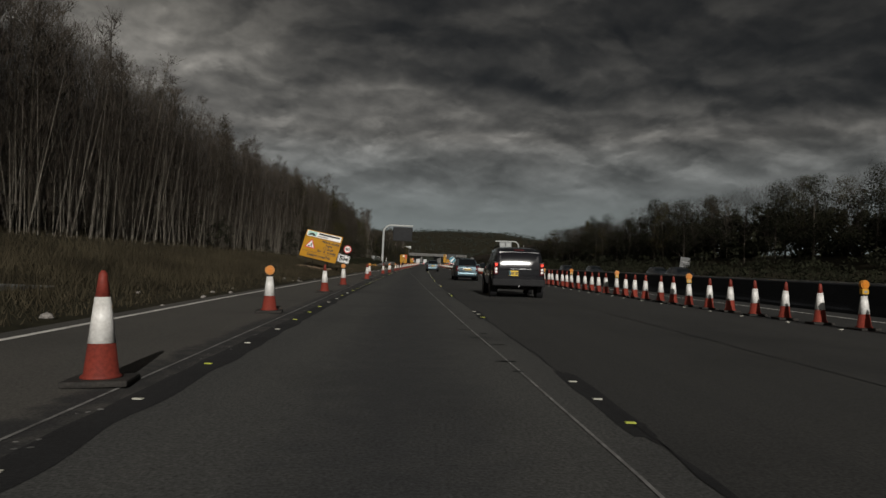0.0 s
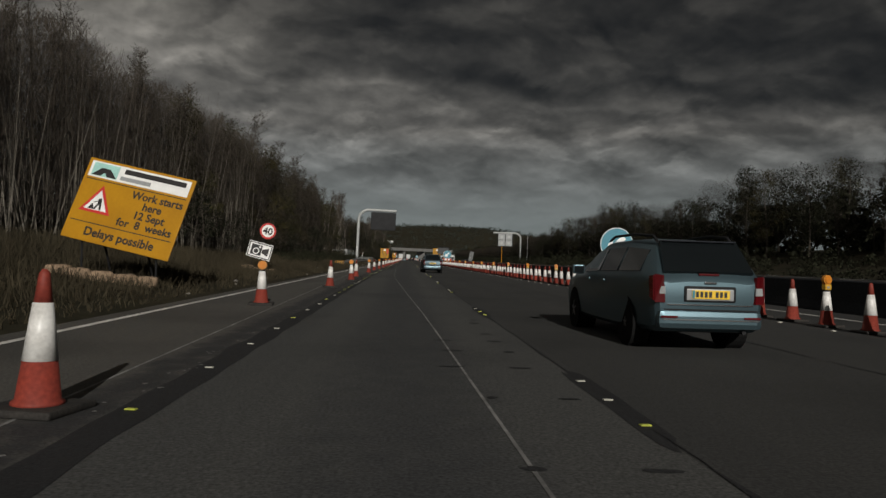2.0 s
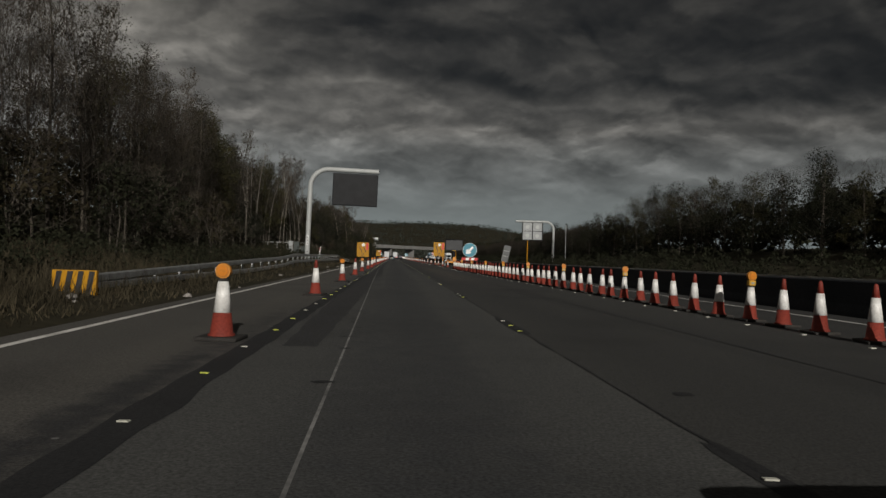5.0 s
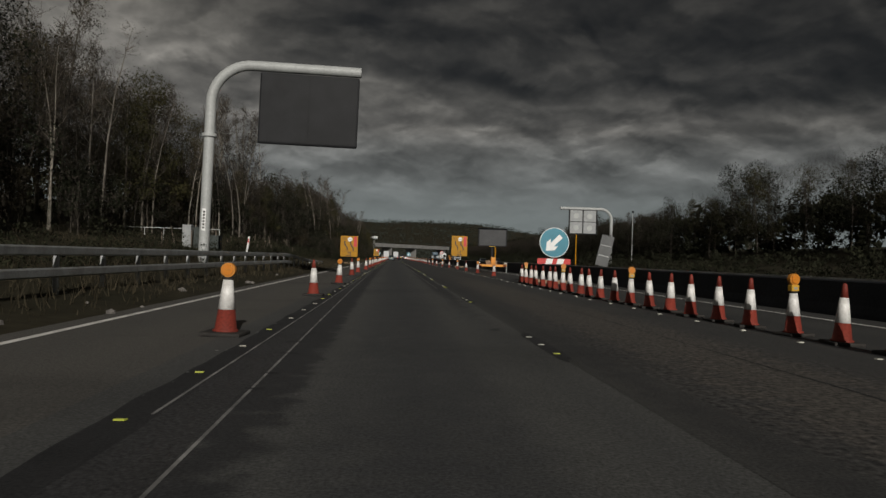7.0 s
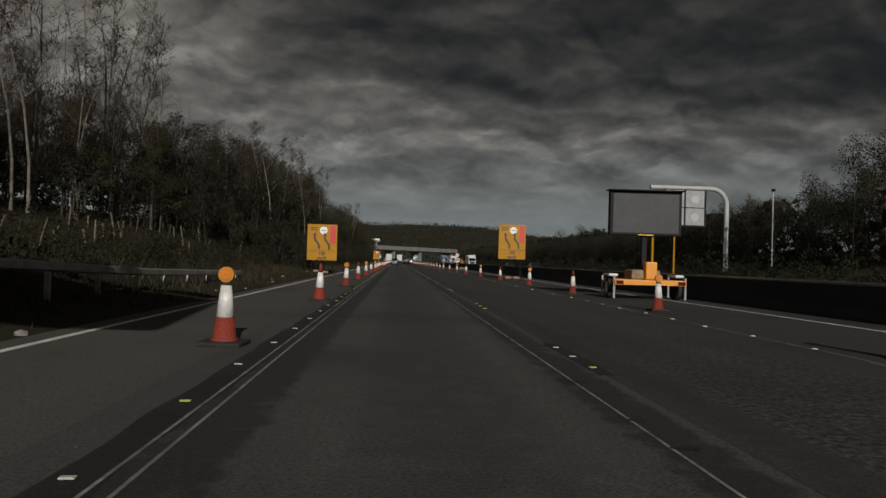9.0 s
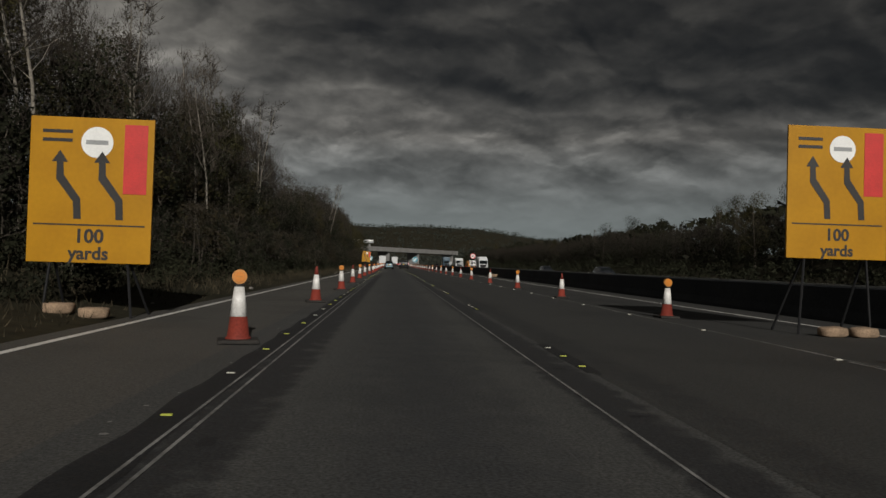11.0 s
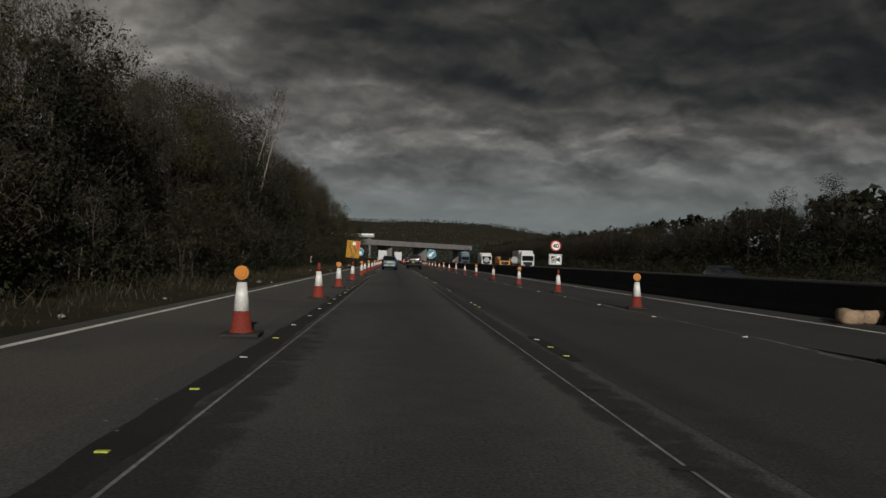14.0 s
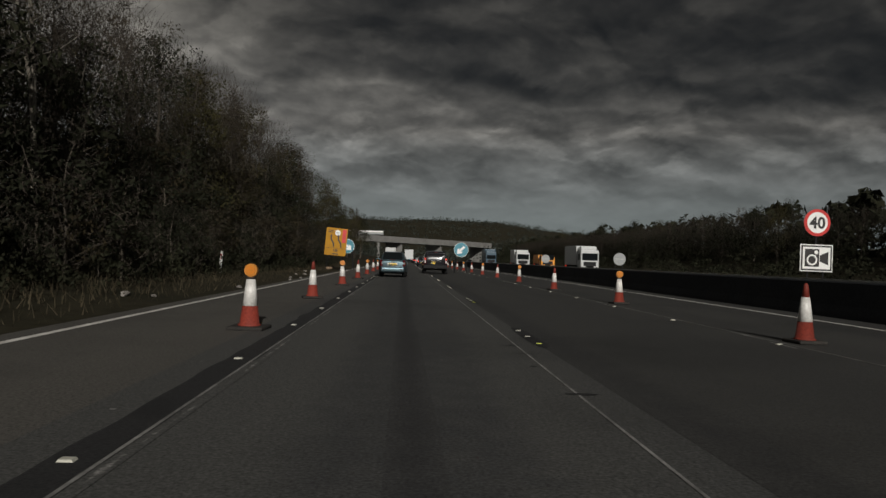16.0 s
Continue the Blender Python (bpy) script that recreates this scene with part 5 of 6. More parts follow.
bare = [make_tree("bare_tree", 12.0, 11 + k, 90, "leaf_brown", 0.07, 0.13, 0.28, "slender leafless tree on the wooded bank", 24, 7, 0.05, 0.075, sub=6) for k in range(5)]
birch = [make_tree("pale_bare_tree", 10.0, 111 + k, 40, "leaf_brown", 0.06, 0.13, 0.40, "pale-stemmed leafless tree leaning on the bank", 14, 6, 0.12, 0.062, stems=2, sub=5, bark="bark_pale") for k in range(3)]
thin = [make_tree("leafing_tree", 11.0, 31 + k, 1900, "leaf_brown", 0.055, 0.17, 0.16, "slender tree with sparse brown autumn leaves", 26, 7, 0.05, 0.085, sub=5, clump=0.07) for k in range(4)]
full = [make_tree("broadleaf_tree", 10.0, 51 + k, 5200, "leaf_green", 0.075, 0.27, 0.10, "dense dull-green broadleaf tree", 22, 4, 0.04, 0.13, leaf_low=0.05, sub=1, rise=0.7, clump=0.115) for k in range(4)]
dark = [make_tree("evergreen_tree", 10.0, 71 + k, 4600, "leaf_dark", 0.085, 0.28, 0.06, "dark dense evergreen tree", 24, 4, 0.03, 0.14, leaf_low=0.03, sub=1, rise=0.6, clump=0.12) for k in range(3)]
bush = [make_tree("shrub", 3.2, 91 + k, 1300, "leaf_brown" if k == 0 else "leaf_dark", 0.07, 0.42, 0.03, "tangled roadside shrub with fading leaves", 9, 4, 0.12, 0.035, 3, 0.02, 3, "shrub", "roadside shrubs", clump=0.14) for k in range(3)]


def plant(proto, x, y, s, z=None):
    rz = rnd.uniform(0, 360)
    zz = ground_height(x, y) - 0.05 if z is None else z
    c = copy_thing(proto, pose(x, y, zz, 0, 0, rz))
    c.scale = (s * rnd.uniform(0.92, 1.1), s * rnd.uniform(0.92, 1.1), s)
    return c


wood_edge = bend([(-20, -17.5), (70, -17.0), (95, -13.5), (150, -14.0), (175, -17.0), (215, -17.0), (240, -13.0), (275, -11.8), (300, -11.0), (330, -10.8), (400, -11), (700, -12)])


def wood_mix(y):
    r = rnd.random()
    if y < 85:
        return rnd.choice(bare) if r < 0.86 else rnd.choice(thin)
    if y < 180:
        return rnd.choice(thin) if r < 0.34 else rnd.choice(full) if r < 0.58 else rnd.choice(dark) if r < 0.64 else rnd.choice(bare)
    if y < 235:
        return rnd.choice(bare) if r < 0.18 else rnd.choice(full) if r < 0.6 else rnd.choice(dark) if r < 0.75 else rnd.choice(thin)
    return rnd.choice(thin) if r < 0.30 else rnd.choice(full) if r < 0.66 else rnd.choice(dark) if r < 0.84 else rnd.choice(bare)


y = 6.0
while y < 520:
    for depth in ((0.0, 2.2, 4.6) if y < 90 else (0.0, 3.2)) if y < 400 else (0.0,):
        p = wood_mix(y)
        x = wood_edge(y) - depth - rnd.uniform(0, 2.0)
        hscale = float(np.interp(y, [0, 25, 45, 90, 180, 205, 212, 236, 246, 285, 296, 303, 318, 328, 336, 345, 360, 420], [1.42, 1.2, 0.98, 0.94, 1.04, 0.88, 0.60, 0.62, 0.86, 0.92, 0.92, 0.68, 0.70, 0.98, 1.04, 0.84, 0.98, 1.0]))
        plant(p, x, y + rnd.uniform(-1.0, 1.0), hscale * rnd.uniform(0.88, 1.05))
    y += 2.5 if y < 90 else 3.4 if y < 240 else 4.4 if y < 400 else 6.5
# shrubs along the foot of the wood
y = 5.0
while y < 400:
    if rnd.random() < (0.35 if y < 85 else 0.9):
        plant(rnd.choice(bush), wood_edge(y) + rnd.uniform(-0.5, 1.8), y, rnd.uniform(0.6, 1.25) * (0.7 if y < 85 else 1.0))
    y += 3.0
tall_bush = [make_tree("tall_shrub", 6.2, 131 + k, 3000, "leaf_brown" if k == 0 else "leaf_dark", 0.075, 0.30, 0.03, "tall dense roadside shrub turning brown", 8, 4, 0.12, 0.045, 4, 0.02, 2, "shrub", "roadside shrubs", clump=0.11) for k in range(3)]
# tall thickets close the foot of the later wood
y = 225.0
while y < 400:
    plant(rnd.choice(tall_bush), wood_edge(y) + rnd.uniform(-1.4, 0.4), y, rnd.uniform(0.75, 1.15))
    y += 2.4
# low shrubs crowd the edge of the later verge
y = 272.0
while y < 400:
    plant(rnd.choice(bush), rnd.uniform(-9.6, -8.3), y, rnd.uniform(0.45, 0.95))
    y += 1.9
# pale stems lean out of the bank before the wood
for k in range(7):
    y = 178 + 7.0 * k + rnd.uniform(-1.5, 1.5)
    plant(rnd.choice(birch), wood_edge(y) + rnd.uniform(0.2, 1.8), y, rnd.uniform(0.75, 1.15))
for y in (247.0, 256.5, 265.0, 270.5, 276.0, 281.0, 334.0, 340.0):
    plant(rnd.choice(birch), wood_edge(y) + 0.4, y, rnd.uniform(1.05, 1.25))
# shrubs crowd the verge behind the lane sign
for k in range(16):
    plant(rnd.choice(bush), rnd.uniform(-11.5, -9.0), 240 + 1.6 * k, rnd.uniform(0.5, 0.9))
# taller bare trees stand up out of the wood
for x, y, k in ((-17.5, 214.0, 1.25), (-18.5, 219.5, 1.38), (-17.2, 223.0, 1.3), (-18.0, 227.0, 1.42), (-18.6, 231.0, 1.4), (-17.0, 234.5, 1.3), (-19.5, 238.0, 1.4)):
    plant(rnd.choice(birch), x, y, k)
# the far side of the motorway
y = 20.0
while y < 600:
    for depth in (0.0, 5.0):
        r = rnd.random()
        p = rnd.choice(bare) if r < (0.42 if y < 300 else 0.72) else rnd.choice(full) if r < (0.58 if y < 300 else 0.86) else rnd.choice(dark)
        big = 1.0 + 0.30 * noise.noise((y * 0.035, 2.0, 0))
        big *= float(np.interp(y, [240, 260, 310, 340], [1.0, 0.86, 0.84, 0.70]))
        plant(p, 40 + depth + rnd.uniform(0, 3) - (4 if y > 240 else 0), y + rnd.uniform(-1.5, 1.5), big * rnd.uniform(0.78, 1.02) * (0.74 if p in bare else 1.0))
    y += 5.6 if y < 285 else 8.0 if y < 420 else 10.0


# two great old trees overtop the far wood
plant(dark[0], 66.0, 288.0, 1.62)
plant(dark[1], 72.0, 291.0, 1.7)
plant(dark[2], 69.0, 286.0, 1.45)


def thicket(name, label, mat, count, where, size, seed, per=45, radius=0.9):
    """The inside of a wood, too dense to tell stems apart: leafy scraps on rounded clumps filling a belt."""
    rg = random.Random(seed)
    v, f = [], []
    for k in range(count // per):
        x, y, zz = where(rg)
        mid = Vector((x, y, ground_height(x, y) + zz))
        r = radius * rg.uniform(0.55, 1.35)
        for j in range(per):
            n = Vector((rg.gauss(0, 1), rg.gauss(0, 1), rg.gauss(0.2, 1))).normalized()
            c = mid + Vector((n.x, n.y, n.z * 0.8)) * r * (1 - 0.6 * rg.random() ** 2)
            n = (n + Vector((rg.gauss(0, 0.5), rg.gauss(0, 0.5), rg.gauss(0, 0.5)))).normalized()
            add_leaf(c, n, size * rg.uniform(0.5, 1.5), rg, v, f)
    tagged(mesh_ob(name, v, f, mat), label, "undergrowth", "", "stuff")


def left_floor(rg):
    y = rg.uniform(0, 420)
    return wood_edge(y) - 1.0 - abs(rg.gauss(0, 1)) * 6.0, y, abs(rg.gauss(0, 1)) * (1.0 if y < 88 else 1.7)


def left_inside(rg):
    y = rg.uniform(0, 460) if rg.random() < 0.5 else rg.uniform(90, 245) if rg.random() < 0.6 else rg.uniform(290, 370)
    top = (8.8 if y < 90 else 9.6 if y < 205 else 6.2 if y < 242 else 8.6 if y < 300 else 10.4) + 2.0 * noise.noise((y * 0.09, 4.0, 1.0)) + 1.2 * noise.noise((y * 0.4, 7.0, 1.0))
    return wood_edge(y) - (5.5 if y < 90 else 2.5) - rg.uniform(0, 9), y, rg.uniform(0.15, 1.0) * top


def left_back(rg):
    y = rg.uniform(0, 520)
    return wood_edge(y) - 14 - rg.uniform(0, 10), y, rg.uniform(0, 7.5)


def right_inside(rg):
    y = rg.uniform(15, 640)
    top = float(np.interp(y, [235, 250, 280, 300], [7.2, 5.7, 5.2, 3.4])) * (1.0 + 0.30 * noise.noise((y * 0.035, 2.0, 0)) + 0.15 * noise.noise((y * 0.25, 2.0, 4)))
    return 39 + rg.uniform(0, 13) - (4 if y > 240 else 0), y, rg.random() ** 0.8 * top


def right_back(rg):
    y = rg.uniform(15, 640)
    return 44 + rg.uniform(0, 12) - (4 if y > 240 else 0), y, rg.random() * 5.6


def right_foot(rg):
    y = rg.uniform(10, 600)
    return 28.3 + abs(rg.gauss(0, 1)) * 4.5, y, abs(rg.gauss(0, 1)) * 0.9


def left_scrub(rg):
    y = rg.uniform(96, 240) if rg.random() < 0.4 else rg.uniform(236, 400)
    return max(wood_edge(y) - 2, (-9.2 if y < 238 else -7.6) - abs(rg.gauss(0, 1)) * 2.8), y, abs(rg.gauss(0, 1)) * (0.35 if y < 238 else 0.5)


def slivers(name, label, mat, count, where, long, wide, seed, lean=0.35):
    """Bare upright twigs and poles in the depth of a leafless wood."""
    rg = random.Random(seed)
    v, f = [], []
    for k in range(count):
        x, y, zz = where(rg)
        c = Vector((x, y, ground_height(x, y) + zz))
        d = Vector((rg.gauss(0, lean), rg.gauss(0, lean), 1.0)).normalized() * long * rg.uniform(0.5, 1.5)
        blade(c, c + d, wide * rg.uniform(0.6, 1.4), v, f)
    tagged(mesh_ob(name, v, f, mat), label, "undergrowth", "", "stuff")


def bare_inside(rg):
    y = rg.uniform(0, 100)
    top = float(np.interp(y, [0, 25, 45, 100], [14.5, 12.4, 10.2, 9.2])) + 1.4 * noise.noise((y * 0.2, 4.0, 1.0))
    return wood_edge(y) - 1.0 - rg.uniform(0, 11), y, rg.random() * top


def front_twigs(rg):
    y = rg.uniform(0, 105)
    top = float(np.interp(y, [0, 25, 45, 105], [12.5, 11.0, 9.4, 8.2])) + 1.2 * noise.noise((y * 0.3, 2.0, 1.0))
    return wood_edge(y) + 0.8 - rg.uniform(0, 4.0), y, 0.4 + rg.random() ** 0.8 * top


def later_twigs(rg):
    y = rg.uniform(95, 400)
    top = float(np.interp(y, [95, 200, 212, 236, 246, 290, 302, 318, 330, 345, 360, 420], [8.6, 8.4, 5.6, 5.8, 8.4, 9.2, 7.0, 7.0, 10.4, 8.6, 10.0, 10.0])) + 1.6 * noise.noise((y * 0.25, 6.0, 1.0))
    return wood_edge(y) + 0.6 - rg.uniform(0, 5.0), y, (0.35 + 0.68 * rg.random()) * top


def right_twigs(rg):
    y = rg.uniform(15, 560)
    top = float(np.interp(y, [235, 250, 280, 300], [8.6, 6.4, 6.0, 4.6])) * (1.0 + 0.30 * noise.noise((y * 0.035, 2.0, 0)) + 0.12 * noise.noise((y * 0.25, 2.0, 4)))
    return 37.5 + rg.uniform(0, 9) - (4 if y > 240 else 0), y, 0.3 + rg.random() ** 0.6 * top


def sapling_foot(rg):
    y = rg.uniform(4, 100)
    return wood_edge(y) + 0.8 - rg.uniform(0, 2.5), y, -0.1


def pole_foot(rg):
    y = rg.uniform(0, 110) if rg.random() < 0.8 else rg.uniform(110, 240)
    return wood_edge(y) - rg.uniform(0, 9), y, -0.1


thicket("undergrowth", "dark brambles and saplings under the trees", "leaf_brown", 60000, left_floor, 0.10, 21, 30, 0.6)
thicket("bank_scrub", "low dark scrub and brambles on the bank", "leaf_dark", 120000, left_scrub, 0.06, 29, 34, 0.42)
thicket("wood_interior", "dense brown twiggy wood behind the front trees", "leaf_brown", 170000, left_inside, 0.07, 22, 70, 1.0)
# big dark scraps, added behind the front trees as painted shade
thicket("wood_interior", "dark leaf scraps standing in for shade inside the bank wood", "leaf_dark", 40000, left_back, 0.42, 23, 40, 1.6)
# the far wood's shade is put into its leaf colour
thicket("wood_interior", "dense wood across the motorway in shade-darkened leaves", "leaf_dark", 200000, right_inside, 0.13, 24, 110, 1.35)
thicket("hedge", "dark scrub below the far wood", "leaf_dark", 80000, right_foot, 0.12, 25, 40, 0.7)
# the same kind of dark filling as shade behind the far trees
thicket("wood_interior", "dark leaf scraps standing in for shade inside the far wood", "leaf_dark", 42000, right_back, 0.55, 28, 40, 1.6)
slivers("twig_haze", "grey haze of bare upright twigs in the wood", "twig_grey", 170000, bare_inside, 0.8, 0.009, 26)
slivers("twig_haze", "brown tangle of bare twigs along the front of the wood", "twig", 110000, front_twigs, 0.7, 0.009, 36, 0.5)
slivers("twig_haze", "brown tangle of bare twigs through the later wood", "twig", 150000, later_twigs, 0.7, 0.008, 37, 0.5)
slivers("twig_haze", "grey-brown haze of bare twigs in the far wood", "twig_shaded", 120000, right_twigs, 1.0, 0.015, 39, 0.4)
slivers("pole_stand", "slender bare poles crowding the wood", "bark", 1500, pole_foot, 8.0, 0.030, 27, 0.06)
slivers("sapling_stand", "pale saplings along the front of the wood", "bark_pale", 900, sapling_foot, 6.5, 0.022, 38, 0.10)
for k, p in enumerate(bare + birch + thin + full + dark + bush + tall_bush):
    p.matrix_basis = pose(-26 - 1.5 * (k % 4), 12 + 3 * k, ground_height(-28, 12 + 3 * k) - 0.1)


def make_grass():
    """Rough grass on the left verge and the bank."""
    v, f = [], []
    rg = random.Random(3)
    for k in range(150000):
        y = rg.uniform(0, 400) if k > 70000 else rg.uniform(4, 130)
        x = left_edge(y) - 0.7 - abs(rg.gauss(0, 1)) * 4.4 - (0.0 if rg.random() < 0.5 else rg.uniform(0, 5))
        if x < wood_edge(y) - 3:
            continue
        z = verge_height(x, y) - 0.02
        h = rg.uniform(0.14, 0.46) * (0.45 if x > -6.8 else 1.0 if y < 235 else 0.9) * (1.5 if rg.random() < 0.12 else 1)
        a = rg.uniform(0, 6.28)
        w = rg.uniform(0.006, 0.018)
        dx, dy = w * math.cos(a), w * math.sin(a)
        lx, ly = rg.gauss(0, 0.4) * h, rg.gauss(0, 0.4) * h
        o = len(v)
        v += [(x - dx, y - dy, z), (x + dx, y + dy, z), (x + lx, y + ly, z + h)]
        f.append((o, o + 1, o + 2))
    tagged(mesh_ob("verge_tufts", v, f, "blade"), "dry yellowed rough grass on the verge", "grass", "", "stuff")


make_grass()


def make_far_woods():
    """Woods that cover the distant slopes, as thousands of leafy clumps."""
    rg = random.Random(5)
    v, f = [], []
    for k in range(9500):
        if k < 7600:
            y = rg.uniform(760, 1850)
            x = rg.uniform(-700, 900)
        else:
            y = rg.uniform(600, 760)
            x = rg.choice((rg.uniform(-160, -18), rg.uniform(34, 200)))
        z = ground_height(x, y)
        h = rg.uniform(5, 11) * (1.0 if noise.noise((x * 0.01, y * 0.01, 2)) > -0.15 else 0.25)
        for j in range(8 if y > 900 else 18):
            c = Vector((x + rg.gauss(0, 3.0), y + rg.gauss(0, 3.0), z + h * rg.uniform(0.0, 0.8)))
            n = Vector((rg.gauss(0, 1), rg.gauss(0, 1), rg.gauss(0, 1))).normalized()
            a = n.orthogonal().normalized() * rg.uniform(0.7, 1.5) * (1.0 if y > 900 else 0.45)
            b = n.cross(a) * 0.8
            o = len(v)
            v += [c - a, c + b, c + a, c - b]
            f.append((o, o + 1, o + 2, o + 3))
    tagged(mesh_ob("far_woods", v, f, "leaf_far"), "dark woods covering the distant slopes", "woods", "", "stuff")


make_far_woods()


# ---- the bridge ----
def make_bridge():
    b = thing("overbridge", "flat concrete bridge crossing the motorway in the distance", "bridge", pose(0, 0, 0))
    p0, p1 = Vector((-22, 556, 0)), Vector((36, 632, 0))
    d = (p1 - p0).normalized()
    nrm = Vector((-d.y, d.x, 0))
    ln = (p1 - p0).length
    rot = Matrix((d, nrm, Vector((0, 0, 1)))).transposed().to_4x4()
    b.matrix_basis = Matrix.Translation(p0) @ rot
    part("deck", boxed(0, ln, 0, 9, 6.6, 7.7, 0.05), "concrete", b)
    part("parapet", boxed(0, ln, -0.05, 0.2, 7.7, 8.7), "concrete", b)
    part("parapet", boxed(0, ln, 8.8, 9.05, 7.7, 8.7), "concrete", b)
    for u in (0.04, 0.36, 0.62, 0.96):
        part("pier", boxed(ln * u - 0.5, ln * u + 0.5, 1, 8, -0.2, 6.6, 0.1), "concrete", b)
    return b


make_bridge()
far_b = thing("farther_bridge", "pale farther bridge on the wooded slope", "bridge", pose(0, 800, 0))
part("deck", boxed(-46, -15, 0, 10, 16.2, 17.6, 0.1), "panel_grey", far_b)
part("parapet", boxed(-46, -15, -0.1, 0.2, 17.61, 18.6), "white", far_b)
for xx in (-40, -29, -18):
    part("pier", boxed(xx - 0.8, xx + 0.8, 2, 8, ground_height(xx, 805) - 1, 16.2), "concrete", far_b)


def make_sign_back(x, y, z0, w, h, tilt, label, round_one=False, stripes=2):
    """The bare grey back of a sign, with its stiffening channels and legs."""
    t = thing("sign_back", label, "road sign", pose(x, y, ground_height(x, y) + 0.06, 0, tilt, 0), "signs seen from behind")
    if round_one:
        p = part("plate", plate_shape(disc_points(w / 2, 0, z0 + w / 2, 28), 0.0, 0.02), "panel_grey", t)
    else:
        p = part("plate", boxed(-w / 2, w / 2, 0.0, 0.02, z0, z0 + h, 0.005), "panel_dim", t)
    for k in range(stripes):
        zz = z0 + h * (k + 1) / (stripes + 1)
        part("channel", boxed(-w * 0.42, w * 0.42, -0.03, -0.002, zz - 0.025, zz + 0.025), "grey_paint", p)
    for sx in (-0.3, 0.3):
        part("leg", tube(bmesh.new(), (sx * w, 0.04, z0 + h * 0.6), (sx * w, 0.04, -0.05), 0.03, n=8), "plastic", t)


make_sign_back(12.2, 191.5, 0.95, 0.82, 2.0, 12.5, "leaning grey back of a tall sign beyond the barrier")
make_sign_back(31.0, 86.5, 0.55, 1.15, 1.7, 6, "pale grey back of a sign on the far verge")
make_sign_back(12.0, 386.0, 1.1, 0.75, 0.75, 0, "round grey back of a sign beyond the barrier", True, 1)
make_sign_back(12.2, 364.0, 1.1, 0.75, 0.75, 3, "round grey back of a sign beyond the barrier", True, 1)


# ---- vehicles ----
def make_wheel(parent, x, y, r, w, sx):
    prof = [(r * 0.62, -w / 2), (r * 0.93, -w / 2), (r, -w * 0.36), (r, w * 0.36), (r * 0.93, w / 2), (r * 0.62, w / 2)]
    v, f = revolve(prof, 26)
    tyre = mesh_ob("tyre", [(x + sx * b, y + a * 1, r + c) for a, c, b in v], f, "tyre", parent, False)
    bm = bmesh.new()
    tube(bm, (x + sx * (w / 2 - 0.02), y, r), (x + sx * (w / 2 - 0.005), y, r), r * 0.62, n=24)
    for k in range(5):
        a = 2 * math.pi * k / 5 + 0.3
        p = (x + sx * (w / 2 + 0.006), y + r * 0.56 * math.cos(a), r + r * 0.56 * math.sin(a))
        tube(bm, (x + sx * (w / 2 + 0.010), y, r), p, r * 0.10, r * 0.07, 6)
    part("rim", bm, "rim", tyre, "grey alloy rim")
    return tyre


def loft(stations, rear_cap=True):
    """Body shell from stations (y, z_low, z_belt, z_roof, half width, half roof width)."""
    v, f = [], []
    n = 0
    for y, zl, zb, zr, hw, hr in stations:
        ring = [(hw * 0.86, zl), (hw * 0.97, zl + 0.06), (hw, zl + 0.5 * (zb - zl)), (hw * 0.985, zb - 0.08), (hw * 0.955, zb), (hw * 0.955 + 0.55 * (hr - hw * 0.955), zb + 0.55 * (zr - zb)), (hr, zr - 0.3 * min(0.2, zr - zb)), (hr * 0.86, zr - 0.02), (hr * 0.45, zr)]
        ring = ring + [(-a, c) for a, c in ring[::-1]]
        n = len(ring)
        v += [(a, y, c) for a, c in ring]
    for i in range(1, len(stations)):
        f += [((i - 1) * n + k, (i - 1) * n + (k + 1) % n, i * n + (k + 1) % n, i * n + k) for k in range(n)]
    f.append(tuple(range(n))[::-1])
    f.append(tuple((len(stations) - 1) * n + k for k in range(n)))
    return v, f


def at_y(st, y):
    ys = [s[0] for s in st]
    return [float(np.interp(y, ys, [s[k] for s in st])) for k in range(6)]


def side_glass(parent, st, y0, y1, sx, u0=0.10, u1=0.86, mat="glass"):
    """A side window between two places along the car, a hair proud of the shell."""
    pts = []
    for y, u in ((y0, u0), (y1, u0), (y1, u1), (y0, u1)):
        _, zl, zb, zr, hw, hr = at_y(st, y)
        a = hw * 0.955
        z = zb + u * (zr - 0.3 * min(0.2, zr - zb) - zb)
        if u < 0.6:
            x = a + u * (hr - a)
        else:
            x = a + 0.55 * (hr - a) + (u - 0.55) / 0.45 * 0.45 * (hr - a)
        pts.append((sx * (x + 0.020), y, z))
    v = pts + [(p[0] - sx * 0.03, p[1], p[2]) for p in pts]
    f = [(0, 1, 2, 3), (7, 6, 5, 4), (0, 4, 5, 1), (1, 5, 6, 2), (2, 6, 7, 3), (3, 7, 4, 0)]
    return mesh_ob("side_window", v, f, mat, parent)


def quad_panel(name, pts, mat, parent, thick=0.01, label=""):
    a, b, c = Vector(pts[0]), Vector(pts[1]), Vector(pts[-1])
    n = (b - a).cross(c - a).normalized() * thick
    k = len(pts)
    v = [Vector(p) + n for p in pts] + [Vector(p) - n for p in pts]
    f = [tuple(range(k)), tuple(range(2 * k - 1, k - 1, -1))] + [(i, k + i, k + (i + 1) % k, (i + 1) % k) for i in range(k)]
    return mesh_ob(name, v, f, mat, parent, False, label)


